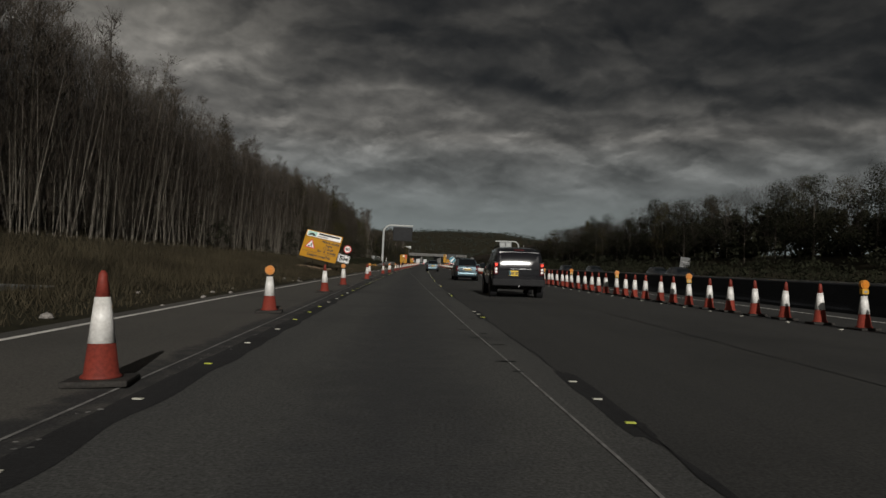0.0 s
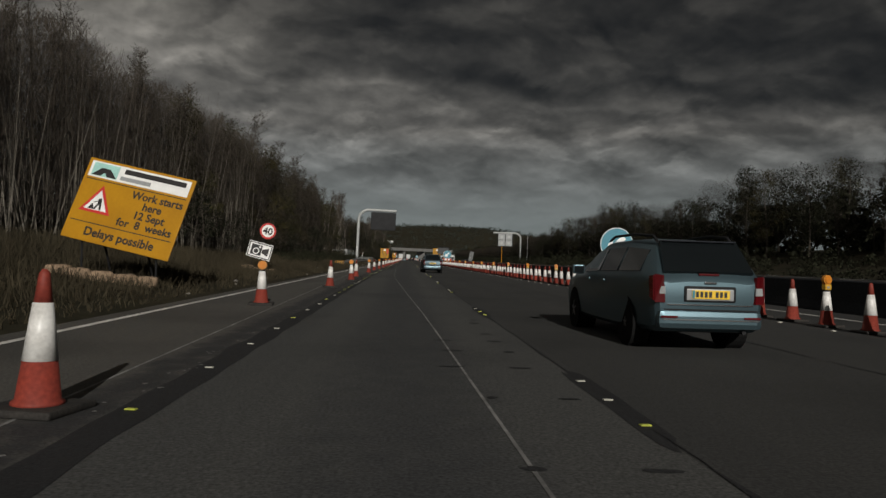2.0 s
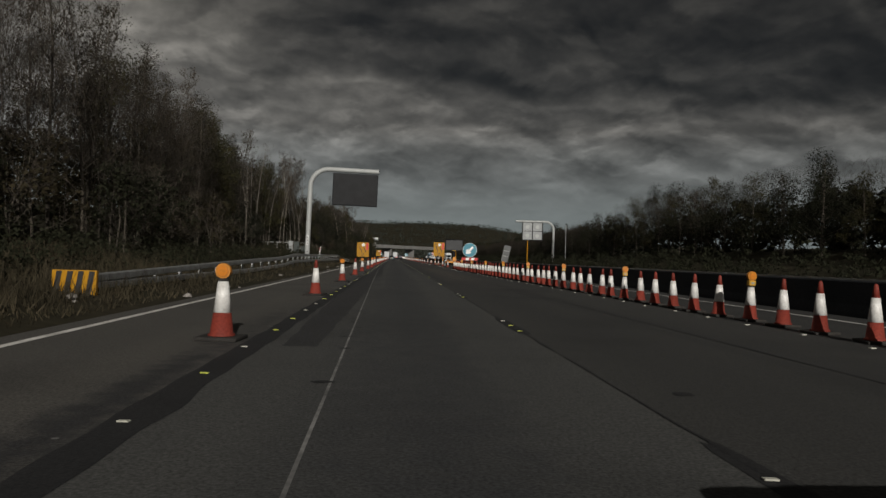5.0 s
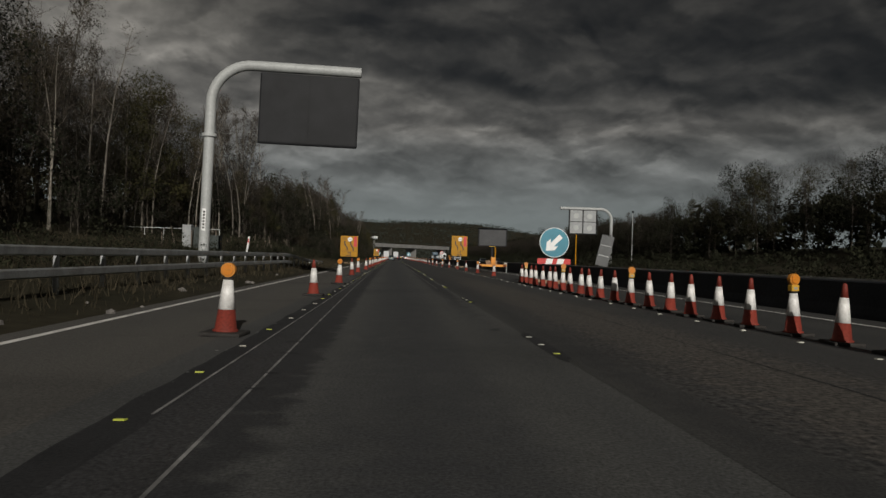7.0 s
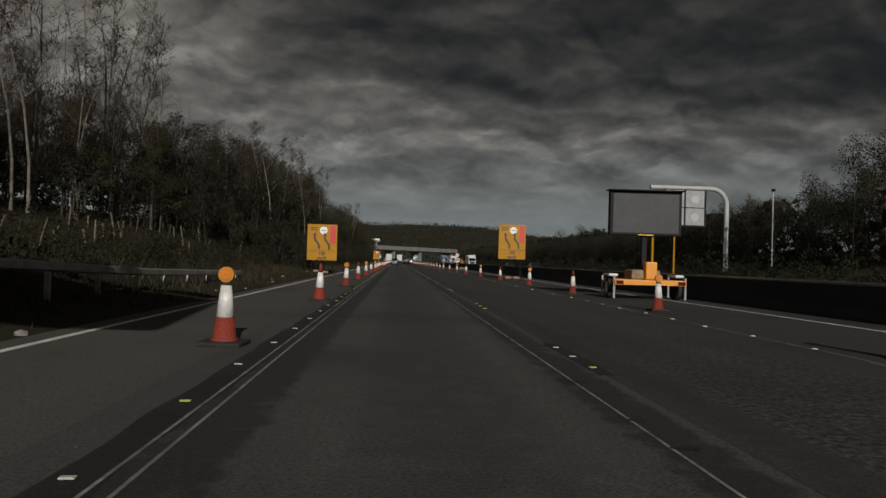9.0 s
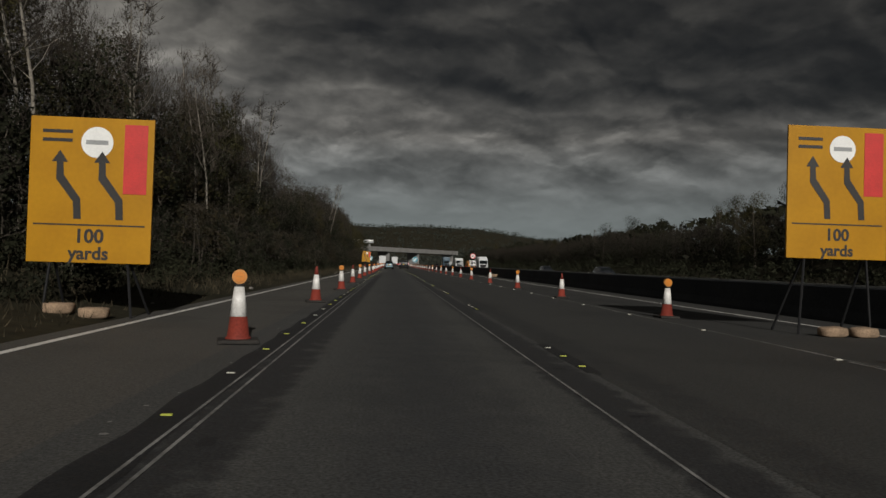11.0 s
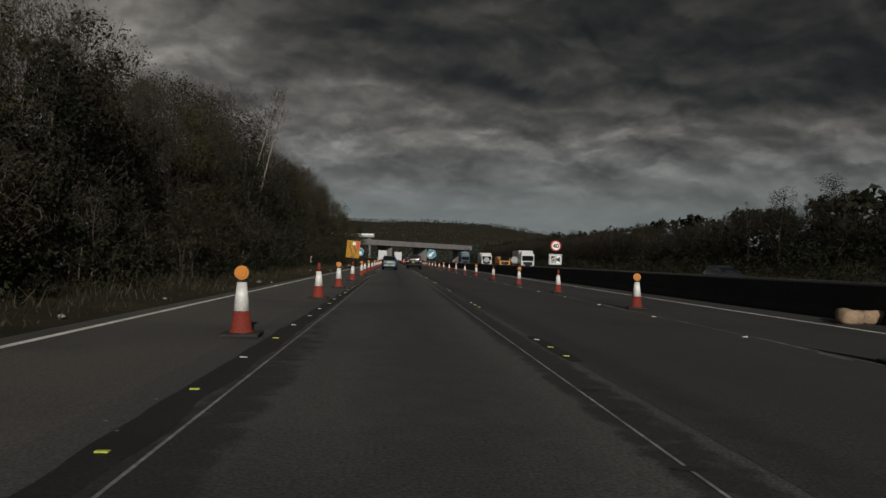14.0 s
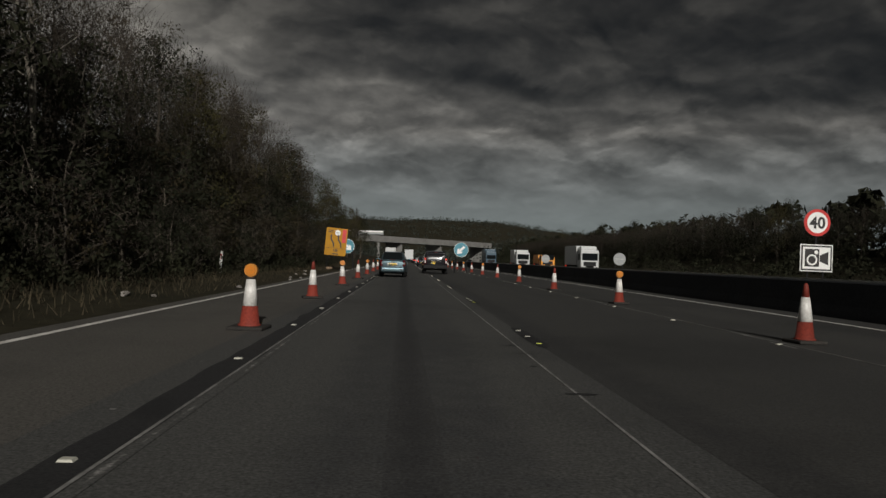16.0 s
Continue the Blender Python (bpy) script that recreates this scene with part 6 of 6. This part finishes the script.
def number_plate(parent, x, y, z, w=0.50, h=0.11):
    p = part("number_plate", boxed(x - w / 2, x + w / 2, y - 0.012, y, z - h / 2, z + h / 2, 0.004), "plate", parent, "yellow number plate with dark bars")
    for k in range(7):
        a = x - w * 0.40 + w * 0.115 * k + (0.025 if k > 3 else 0)
        part("plate_bar", boxed(a, a + w * 0.075, y - 0.016, y - 0.013, z - h * 0.32, z + h * 0.32), "black", p)
    part("plate_band", boxed(x - w / 2 + 0.004, x - w / 2 + 0.034, y - 0.016, y - 0.013, z - h / 2 + 0.004, z + h / 2 - 0.004), "blue", p)


def make_estate():
    c = thing("estate_car", "grey-blue metallic estate car seen from behind, roof rails, tinted glass", "car", pose(3.31, 49.85, 0.003))
    c.scale = (1.133, 1.133, 1.133)
    st = [(0.00, 0.34, 0.80, 0.82, 0.575, 0.53), (0.05, 0.26, 0.86, 0.90, 0.625, 0.535), (0.16, 0.24, 0.90, 1.035, 0.65, 0.525), (0.42, 0.24, 0.90, 1.29, 0.685, 0.49), (1.2, 0.20, 0.88, 1.345, 0.755, 0.535), (2.2, 0.20, 0.86, 1.335, 0.785, 0.56), (2.75, 0.20, 0.85, 1.22, 0.785, 0.56), (3.35, 0.20, 0.84, 0.88, 0.78, 0.62), (4.0, 0.22, 0.74, 0.77, 0.74, 0.60), (4.32, 0.28, 0.60, 0.64, 0.62, 0.5), (4.42, 0.34, 0.50, 0.52, 0.5, 0.4)]
    v, f = loft(st)
    body = mesh_ob("body", v, f, "paint_blue", c, True)
    md = body.modifiers.new("bevel", "BEVEL")
    md.width, md.segments, md.limit_method = 0.02, 2, "ANGLE"
    for sx in (-1, 1):
        for a, b in ((0.50, 1.18), (1.26, 1.98), (2.05, 2.86)):
            side_glass(c, st, a, b, sx)
        make_wheel(c, sx * 0.59, 0.86, 0.285, 0.19, sx)
        make_wheel(c, sx * 0.665, 3.36, 0.285, 0.19, sx)
        for y, q in ((0.86, 0.715), (3.36, 0.785)):
            part("wheel_arch", tube(bmesh.new(), (sx * 0.50, y, 0.30), (sx * q, y, 0.30), 0.325, n=28), "tyre", c)
        t = quad_panel("tail_lamp", [(sx * 0.628, 0.045, 0.90), (sx * 0.535, 0.000, 0.89), (sx * 0.515, -0.008, 0.58), (sx * 0.628, 0.02, 0.58)], "tail_red", c, 0.02, "red and clear tail lamp")
        quad_panel("clear_lens", [(sx * 0.622, 0.02, 0.765), (sx * 0.527, -0.026, 0.765), (sx * 0.522, -0.030, 0.68), (sx * 0.622, 0.012, 0.68)], "panel_grey", t, 0.006)
        quad_panel("tail_lamp_side", [(sx * 0.640, 0.035, 0.89), (sx * 0.658, 0.13, 0.875), (sx * 0.656, 0.10, 0.64), (sx * 0.638, 0.02, 0.60)], "tail_red", c, 0.012)
        rail = bent_tube([(sx * 0.45, 0.5, 1.29), (sx * 0.46, 0.62, 1.36), (sx * 0.50, 1.2, 1.395), (sx * 0.53, 2.0, 1.385), (sx * 0.53, 2.25, 1.33)], 0.018, "roof_rail", "plastic", c)
        m = part("door_mirror", boxed(sx * 0.87 - 0.09, sx * 0.87 + 0.09, 2.72, 2.84, 0.84, 0.98, 0.03), "paint_blue", c)
        part("mirror_glass", boxed(sx * 0.87 - 0.07, sx * 0.87 + 0.07, 2.708, 2.718, 0.86, 0.96), "glass", m)
        for y in (1.75, 2.55):
            part("door_handle", boxed(sx * 0.79 - 0.012, sx * 0.79 + 0.012, y - 0.16, y, 0.77, 0.80, 0.008), "paint_blue", c)
        part("reflector", boxed(sx * 0.48 - 0.10, sx * 0.48 + 0.09, -0.068, -0.05, 0.41, 0.435), "tail_red", c)
    quad_panel("rear_window", [(-0.525, 0.055, 0.925), (0.525, 0.055, 0.925), (0.465, 0.405, 1.285), (-0.465, 0.405, 1.285)], "glass", c, 0.022, "dark tinted rear window")
    part("roof_spoiler", boxed(-0.44, 0.44, 0.33, 0.46, 1.288, 1.306, 0.008), "paint_dark", c)
    part("rear_bumper", boxed(-0.605, 0.605, -0.055, 0.22, 0.28, 0.50, 0.07), "paint_blue", c)
    part("bumper_strip", boxed(-0.555, 0.555, -0.064, -0.05, 0.385, 0.40), "chrome", c)
    part("tailgate_strip", boxed(-0.50, 0.50, -0.020, 0.01, 0.555, 0.568), "chrome", c)
    part("bumper_gap", boxed(-0.54, 0.54, -0.056, -0.02, 0.497, 0.512), "plastic", c)
    part("plate_recess", boxed(-0.30, 0.30, -0.018, 0.01, 0.595, 0.775, 0.02), "plastic", c)
    part("recess_trim", boxed(-0.275, 0.275, -0.024, 0.0, 0.612, 0.745, 0.012), "paint_silver", c)
    number_plate(c, 0.0, -0.026, 0.682, 0.44, 0.10)
    part("badge", boxed(-0.07, 0.07, -0.022, 0.0, 0.80, 0.825, 0.008), "chrome", c)
    part("brake_light", boxed(-0.12, 0.12, 0.03, 0.09, 0.895, 0.92, 0.008), "tail_red", c)
    part("wiper", tube(bmesh.new(), (-0.35, 0.09, 0.955), (0.05, 0.075, 0.935), 0.010, n=6), "plastic", c)
    part("exhaust", tube(bmesh.new(), (0.42, 0.02, 0.255), (0.42, 0.2, 0.255), 0.025, n=10), "plastic", c)
    part("underbody", boxed(-0.55, 0.55, 0.9, 4.1, 0.17, 0.24), "rubber", c)
    return c


def make_suv():
    c = thing("off_road_car", "black boxy four-wheel-drive car ahead in the outer lane", "car", pose(1.68, 376.8, 0.003))
    st = [(0.00, 0.50, 0.98, 1.0, 0.86, 0.78), (0.06, 0.42, 1.02, 1.5, 0.91, 0.76), (0.22, 0.40, 1.02, 1.72, 0.93, 0.74), (1.2, 0.38, 1.02, 1.78, 0.94, 0.74), (2.6, 0.38, 1.0, 1.74, 0.94, 0.73), (3.1, 0.38, 1.0, 1.5, 0.94, 0.73), (3.45, 0.40, 1.0, 1.04, 0.94, 0.78), (4.4, 0.42, 0.98, 1.0, 0.92, 0.76), (4.6, 0.48, 0.85, 0.87, 0.82, 0.7)]
    v, f = loft(st)
    body = mesh_ob("body", v, f, "paint_black", c, True)
    md = body.modifiers.new("bevel", "BEVEL")
    md.width, md.segments, md.limit_method = 0.025, 2, "ANGLE"
    for sx in (-1, 1):
        for a, b in ((0.35, 1.15), (1.22, 2.05), (2.12, 3.0)):
            side_glass(c, st, a, b, sx)
        make_wheel(c, sx * 0.80, 0.85, 0.36, 0.24, sx)
        make_wheel(c, sx * 0.80, 3.65, 0.36, 0.24, sx)
        for y in (0.85, 3.65):
            part("wheel_arch", tube(bmesh.new(), (sx * 0.72, y, 0.40), (sx * 0.948, y, 0.40), 0.43, n=28), "plastic", c)
        t = part("tail_lamp", boxed(sx * 0.80 - 0.075, sx * 0.80 + 0.075, -0.03, 0.06, 0.80, 1.24, 0.02), "tail_red", c, "stacked red and clear tail lamp")
        for z in (0.90, 1.00):
            part("round_lens", plate_shape(disc_points(0.045, sx * 0.80, z, 18), -0.038, -0.031), "white", t)
        part("lit_lens", plate_shape(disc_points(0.05, sx * 0.80, 1.15, 18), -0.038, -0.031), "tail_on", t)
        m = part("door_mirror", boxed(sx * 1.04 - 0.10, sx * 1.04 + 0.10, 2.92, 3.05, 0.98, 1.2, 0.03), "paint_black", c)
        part("mirror_glass", boxed(sx * 1.04 - 0.08, sx * 1.04 + 0.08, 2.908, 2.918, 1.0, 1.18), "glass", m)
        bent_tube([(sx * 0.66, 0.4, 1.72), (sx * 0.66, 0.5, 1.80), (sx * 0.66, 2.4, 1.80), (sx * 0.66, 2.5, 1.74)], 0.02, "roof_rail", "plastic", c)
    quad_panel("rear_window", [(-0.74, 0.045, 1.08), (0.74, 0.045, 1.08), (0.68, 0.16, 1.60), (-0.68, 0.16, 1.60)], "glass", c, 0.03, "dark rear window")
    part("rear_bumper", boxed(-0.92, 0.92, -0.10, 0.2, 0.42, 0.66, 0.04), "plastic", c)
    part("tailgate_strip", boxed(-0.3, 0.45, -0.03, 0.01, 0.99, 1.02, 0.006), "chrome", c)
    part("plate_recess", boxed(-0.40, 0.05, -0.025, 0.01, 0.74, 0.98, 0.02), "plastic", c)
    number_plate(c, -0.18, -0.028, 0.86, 0.30, 0.18)
    part("tow_hook", tube(bmesh.new(), (0, -0.16, 0.42), (0, 0.1, 0.42), 0.03, n=8), "chrome", c)
    part("brake_light", boxed(-0.18, 0.18, 0.14, 0.2, 1.66, 1.69), "tail_red", c)
    part("underbody", boxed(-0.65, 0.65, 0.9, 4.2, 0.27, 0.42), "rubber", c)
    return c


def make_hatch(name, mat, label, m, lights=""):
    c = thing(name, label, "car", m, "traffic ahead")
    st = [(0.00, 0.36, 0.82, 0.84, 0.68, 0.6), (0.08, 0.26, 0.88, 1.05, 0.76, 0.58), (0.5, 0.22, 0.88, 1.36, 0.80, 0.57), (1.6, 0.22, 0.86, 1.40, 0.80, 0.57), (2.3, 0.22, 0.85, 1.25, 0.80, 0.57), (2.9, 0.22, 0.84, 0.88, 0.79, 0.6), (3.6, 0.24, 0.74, 0.76, 0.74, 0.58), (3.9, 0.32, 0.56, 0.58, 0.6, 0.45)]
    v, f = loft(st)
    mesh_ob("body", v, f, mat, c, True)
    for sx in (-1, 1):
        side_glass(c, st, 0.55, 1.4, sx)
        side_glass(c, st, 1.5, 2.4, sx)
        make_wheel(c, sx * 0.69, 0.7, 0.29, 0.19, sx)
        make_wheel(c, sx * 0.69, 3.1, 0.29, 0.19, sx)
        part("tail_lamp", boxed(sx * 0.62 - 0.10, sx * 0.62 + 0.10, -0.02, 0.08, 0.66, 0.86, 0.02), "tail_on" if lights == "red" else "tail_red", c)
        part("headlamp", boxed(sx * 0.50 - 0.13, sx * 0.50 + 0.13, 3.72, 3.86, 0.56, 0.70, 0.03), "head_on" if lights == "white" else "chrome", c)
    quad_panel("rear_window", [(-0.56, 0.10, 0.95), (0.56, 0.10, 0.95), (0.5, 0.42, 1.27), (-0.5, 0.42, 1.27)], "glass", c, 0.02)
    quad_panel("windscreen", [(0.56, 2.78, 0.93), (-0.56, 2.78, 0.93), (-0.5, 2.28, 1.24), (0.5, 2.28, 1.24)], "glass", c, 0.02)
    number_plate(c, 0, -0.02, 0.62)
    return c


def make_truck(name, mat, label, m, h=3.7, ln=9.0, cab="paint_white", front_lit=False):
    """A lorry: cab, box body, wheels; its front looks along +y."""
    c = thing(name, label, "lorry", m, "lorries on the motorway")
    part("box_body", boxed(-1.22, 1.22, 0, ln - 2.3, 0.95, h, 0.05), mat, c)
    part("chassis", boxed(-0.5, 0.5, 0, ln, 0.6, 0.94), "plastic", c)
    cb = part("cab", boxed(-1.15, 1.15, ln - 2.0, ln, 0.5, h * 0.84, 0.14), cab, c)
    part("windscreen", boxed(-0.98, 0.98, ln, ln + 0.012, 1.55, 2.45), "glass", cb)
    part("grille", boxed(-0.8, 0.8, ln, ln + 0.012, 0.85, 1.40), "plastic", cb)
    for sx in (-1, 1):
        part("headlamp", boxed(sx * 0.86 - 0.16, sx * 0.86 + 0.16, ln, ln + 0.02, 0.60, 0.78), "head_on" if front_lit else "chrome", cb)
        part("side_window", boxed(sx * 1.15 - 0.008, sx * 1.15 + 0.008, ln - 1.4, ln - 0.5, 1.6, 2.4), "glass", cb)
        part("tail_lamp", boxed(sx * 0.95 - 0.16, sx * 0.95 + 0.16, -0.02, 0.02, 0.72, 0.86), "tail_on", c)
        for y in (1.2, 2.4, ln - 1.2):
            make_wheel(c, sx * 0.98, y, 0.46, 0.28, sx)
    part("wind_deflector", boxed(-1.0, 1.0, ln - 1.9, ln - 0.6, h * 0.84, h * 0.97, 0.1), cab, c)
    return c


estate = make_estate()
for x, y, words in ((1.5, 100.0, "grey-blue estate car moving over between the lanes"), (-1.42, 363.6, "grey-blue estate car ahead in the coned lane")):
    car = tagged(copy_thing(estate, pose(x, y, 0.003)), words, "car")
    car.scale = (1.133, 1.133, 1.133)
suv = make_suv()
tagged(copy_thing(suv, pose(3.72, 25.6, 0.003)), "black boxy four-wheel-drive car in the outer lane", "car")
make_hatch("hatchback", "paint_black", "black hatchback in the queue ahead", pose(-1.4, 410, 0.003), "red")
make_hatch("hatchback", "paint_dark", "dark grey hatchback in the queue ahead", pose(2.0, 432, 0.003), "red")
make_hatch("hatchback", "paint_black", "black hatchback in the queue ahead", pose(-1.6, 446, 0.003), "red")
make_hatch("hatchback", "paint_silver", "silver hatchback in the queue ahead", pose(2.2, 470, 0.003), "red")
for x, y, mt, lab in ((-1.2, 486, "paint_dark", "dark grey"), (2.6, 492, "paint_black", "black"), (5.2, 505, "paint_silver", "silver"), (-1.4, 516, "paint_black", "black"), (2.4, 519, "paint_dark", "dark grey"), (5.6, 534, "paint_black", "black")):
    make_hatch("hatchback", mt, lab + " hatchback in the queue below the bridge", pose(x, y, 0.003), "red")
make_truck("lorry", "paint_white", "white box lorry in the queue ahead", pose(-4.2, 500, 0.003))
make_truck("lorry", "paint_white", "white lorry in the queue below the bridge", pose(0.5, 530, 0.003))
# oncoming traffic on the other carriageway
make_truck("lorry", "paint_white", "white lorry coming the other way", pose(22.4, 420, 0.003, 0, 0, 180), 3.4, 9, front_lit=False)
make_truck("lorry", "paint_white", "white van-bodied lorry coming the other way", pose(19.5, 452, 0.003, 0, 0, 180), 3.2, 7)
make_truck("lorry", "lorry_blue", "dark blue lorry coming the other way", pose(18.5, 492, 0.003, 0, 0, 180), 3.8, 9, "lorry_blue")
make_truck("lorry", "paint_orange", "orange works lorry on the other carriageway", pose(22.8, 447, 0.003, 0, 0, 180), 2.4, 7, "paint_orange")
for x, y, mt, lab, lit in ((21.5, 62, "paint_dark", "dark car coming the other way", ""), (21.3, 92, "paint_dark", "dark grey car coming the other way with its lamps lit", "white"), (23.5, 74, "paint_dark", "dark car coming the other way with its lamps lit", "white"), (20.4, 105, "paint_dark", "dark car on the other carriageway", "white"), (20.6, 300, "paint_dark", "dark car on the other carriageway", ""), (20.4, 510, "paint_dark", "dark car with lit lamps coming under the bridge", "white"), (22.6, 528, "paint_silver", "silver car with lit lamps coming under the bridge", "white"), (19.0, 545, "paint_dark", "dark car with lit lamps beyond the bridge", "white"), (22.3, 336, "paint_dark", "dark car on the other carriageway", "")):
    make_hatch("oncoming_car", mt, lab, pose(x, y, 0.003, 0, 0, 180), lit)


# ---- small things on the left verge ----
def make_fence():
    """Split posts of a broken fence on the bank, and stumps of cut stems."""
    for k in range(40):
        y = 186 + 1.25 * k + rnd.uniform(-0.7, 0.7)
        x = -11.0 - rnd.uniform(0, 3.5)
        z = verge_height(x, y)
        h = rnd.uniform(0.4, 1.15)
        v, f = [], []
        lx, ly = rnd.uniform(-0.25, 0.25), rnd.uniform(-0.15, 0.15)
        r = rnd.uniform(0.028, 0.05)
        tube_rings([(0, 0, -0.1), (lx * 0.5, ly * 0.5, h * 0.5), (lx, ly, h)], [r, r * 0.9, r * 0.8], 7, v, f)
        f.append(tuple(range(len(v) - 7, len(v))))
        ob = mesh_ob("cut_stem", v, f, "wood")
        ob.matrix_basis = pose(x, y, z)
        tagged(ob, "pale sawn-off stem standing on the bank", "stump", "cut stems on the bank")


make_fence()


def make_hand_rail():
    """A tubular railing across the bank by the roadside cabinets; its last bay is a hoop with a knee rail."""
    g = thing("hand_rail", "thin pale tubular railing across the bank by the cabinets", "railing", pose(0, 0, 0), "", "structure")
    xs = (-16.6, -15.5, -14.4, -13.3, -12.2, -11.2)
    for k, x in enumerate(xs):
        z = verge_height(x, 189.0)
        part("post", tube(bmesh.new(), (x, 189.0, z - 0.1), (x, 189.0, 2.42), 0.022, n=8), "grey_paint", g)
        if k:
            part("rail", tube(bmesh.new(), (xs[k - 1], 189.0, 2.42), (x, 189.0, 2.42), 0.022, n=8), "grey_paint", g)
    part("knee_rail", tube(bmesh.new(), (-12.2, 189.0, 1.78), (-11.2, 189.0, 1.78), 0.022, n=8), "grey_paint", g)
    return g


make_hand_rail()


def make_cabinet(x, y, w, d, h, mat, label):
    z = verge_height(x, y)
    c = thing("roadside_cabinet", label, "cabinet", pose(x, y, z))
    part("plinth", boxed(-w / 2 - 0.04, w / 2 + 0.04, -d / 2 - 0.04, d / 2 + 0.04, -0.3, 0.05), "concrete", c)
    part("body", boxed(-w / 2, w / 2, -d / 2, d / 2, 0.052, h, 0.015), mat, c)
    part("lid", boxed(-w / 2 - 0.03, w / 2 + 0.03, -d / 2 - 0.03, d / 2 + 0.03, h + 0.002, h + 0.05, 0.012), mat, c)
    dr = part("door", boxed(-w / 2 + 0.03, w / 2 - 0.03, -d / 2 - 0.015, -d / 2 - 0.002, 0.1, h - 0.05), mat, c)
    part("handle", boxed(w / 2 - 0.10, w / 2 - 0.07, -d / 2 - 0.035, -d / 2 - 0.017, h * 0.5, h * 0.5 + 0.12), "plastic", dr)


make_cabinet(-12.65, 187.6, 0.48, 0.45, 1.25, "panel_grey", "pale grey steel equipment cabinet on the bank")
make_cabinet(-12.05, 188.0, 0.62, 0.5, 1.30, "cabinet_green", "dark green equipment cabinet on the bank")
make_cabinet(-11.25, 188.2, 0.66, 0.5, 1.05, "cabinet_green", "dark green equipment cabinet on the bank")


def make_marker(x, y, h=0.95):
    z = verge_height(x, y)
    p = thing("marker_post", "short white marker post with a red bar", "marker post", pose(x, y, z, rnd.uniform(-4, 4), rnd.uniform(-6, 10), 0))
    part("post", boxed(-0.05, 0.05, -0.03, 0.03, -0.1, h, 0.015), "white", p)
    part("band", boxed(-0.028, 0.028, -0.034, -0.031, h - 0.36, h - 0.12), "signred", p)


make_marker(-9.55, 188.5, 1.5)
for x, y in ((-10.3, 305.0), (-8.6, 352.0)):
    make_marker(x, y)


def make_litter():
    for k in range(70):
        y = rnd.uniform(5, 380)
        x = left_edge(y) - 0.4 - abs(rnd.gauss(0, 0.8))
        bm = bmesh.new()
        bmesh.ops.create_icosphere(bm, subdivisions=1, radius=1)
        s = rnd.uniform(0.04, 0.12)
        for v in bm.verts:
            v.co = Vector((v.co.x * s * rnd.uniform(0.7, 1.3), v.co.y * s * rnd.uniform(0.7, 1.3), v.co.z * s * 0.6 + s * 0.35))
        me = bpy.data.meshes.new("stone")
        bm.to_mesh(me)
        bm.free()
        me.materials.append(M["stone"])
        ob = new("stone", me)
        ob.matrix_basis = pose(x, y, verge_height(x, y), 0, 0, rnd.uniform(0, 360))
        tagged(ob, "small pale stone at the edge of the hard shoulder", "stone", "stones on the verge")


make_litter()
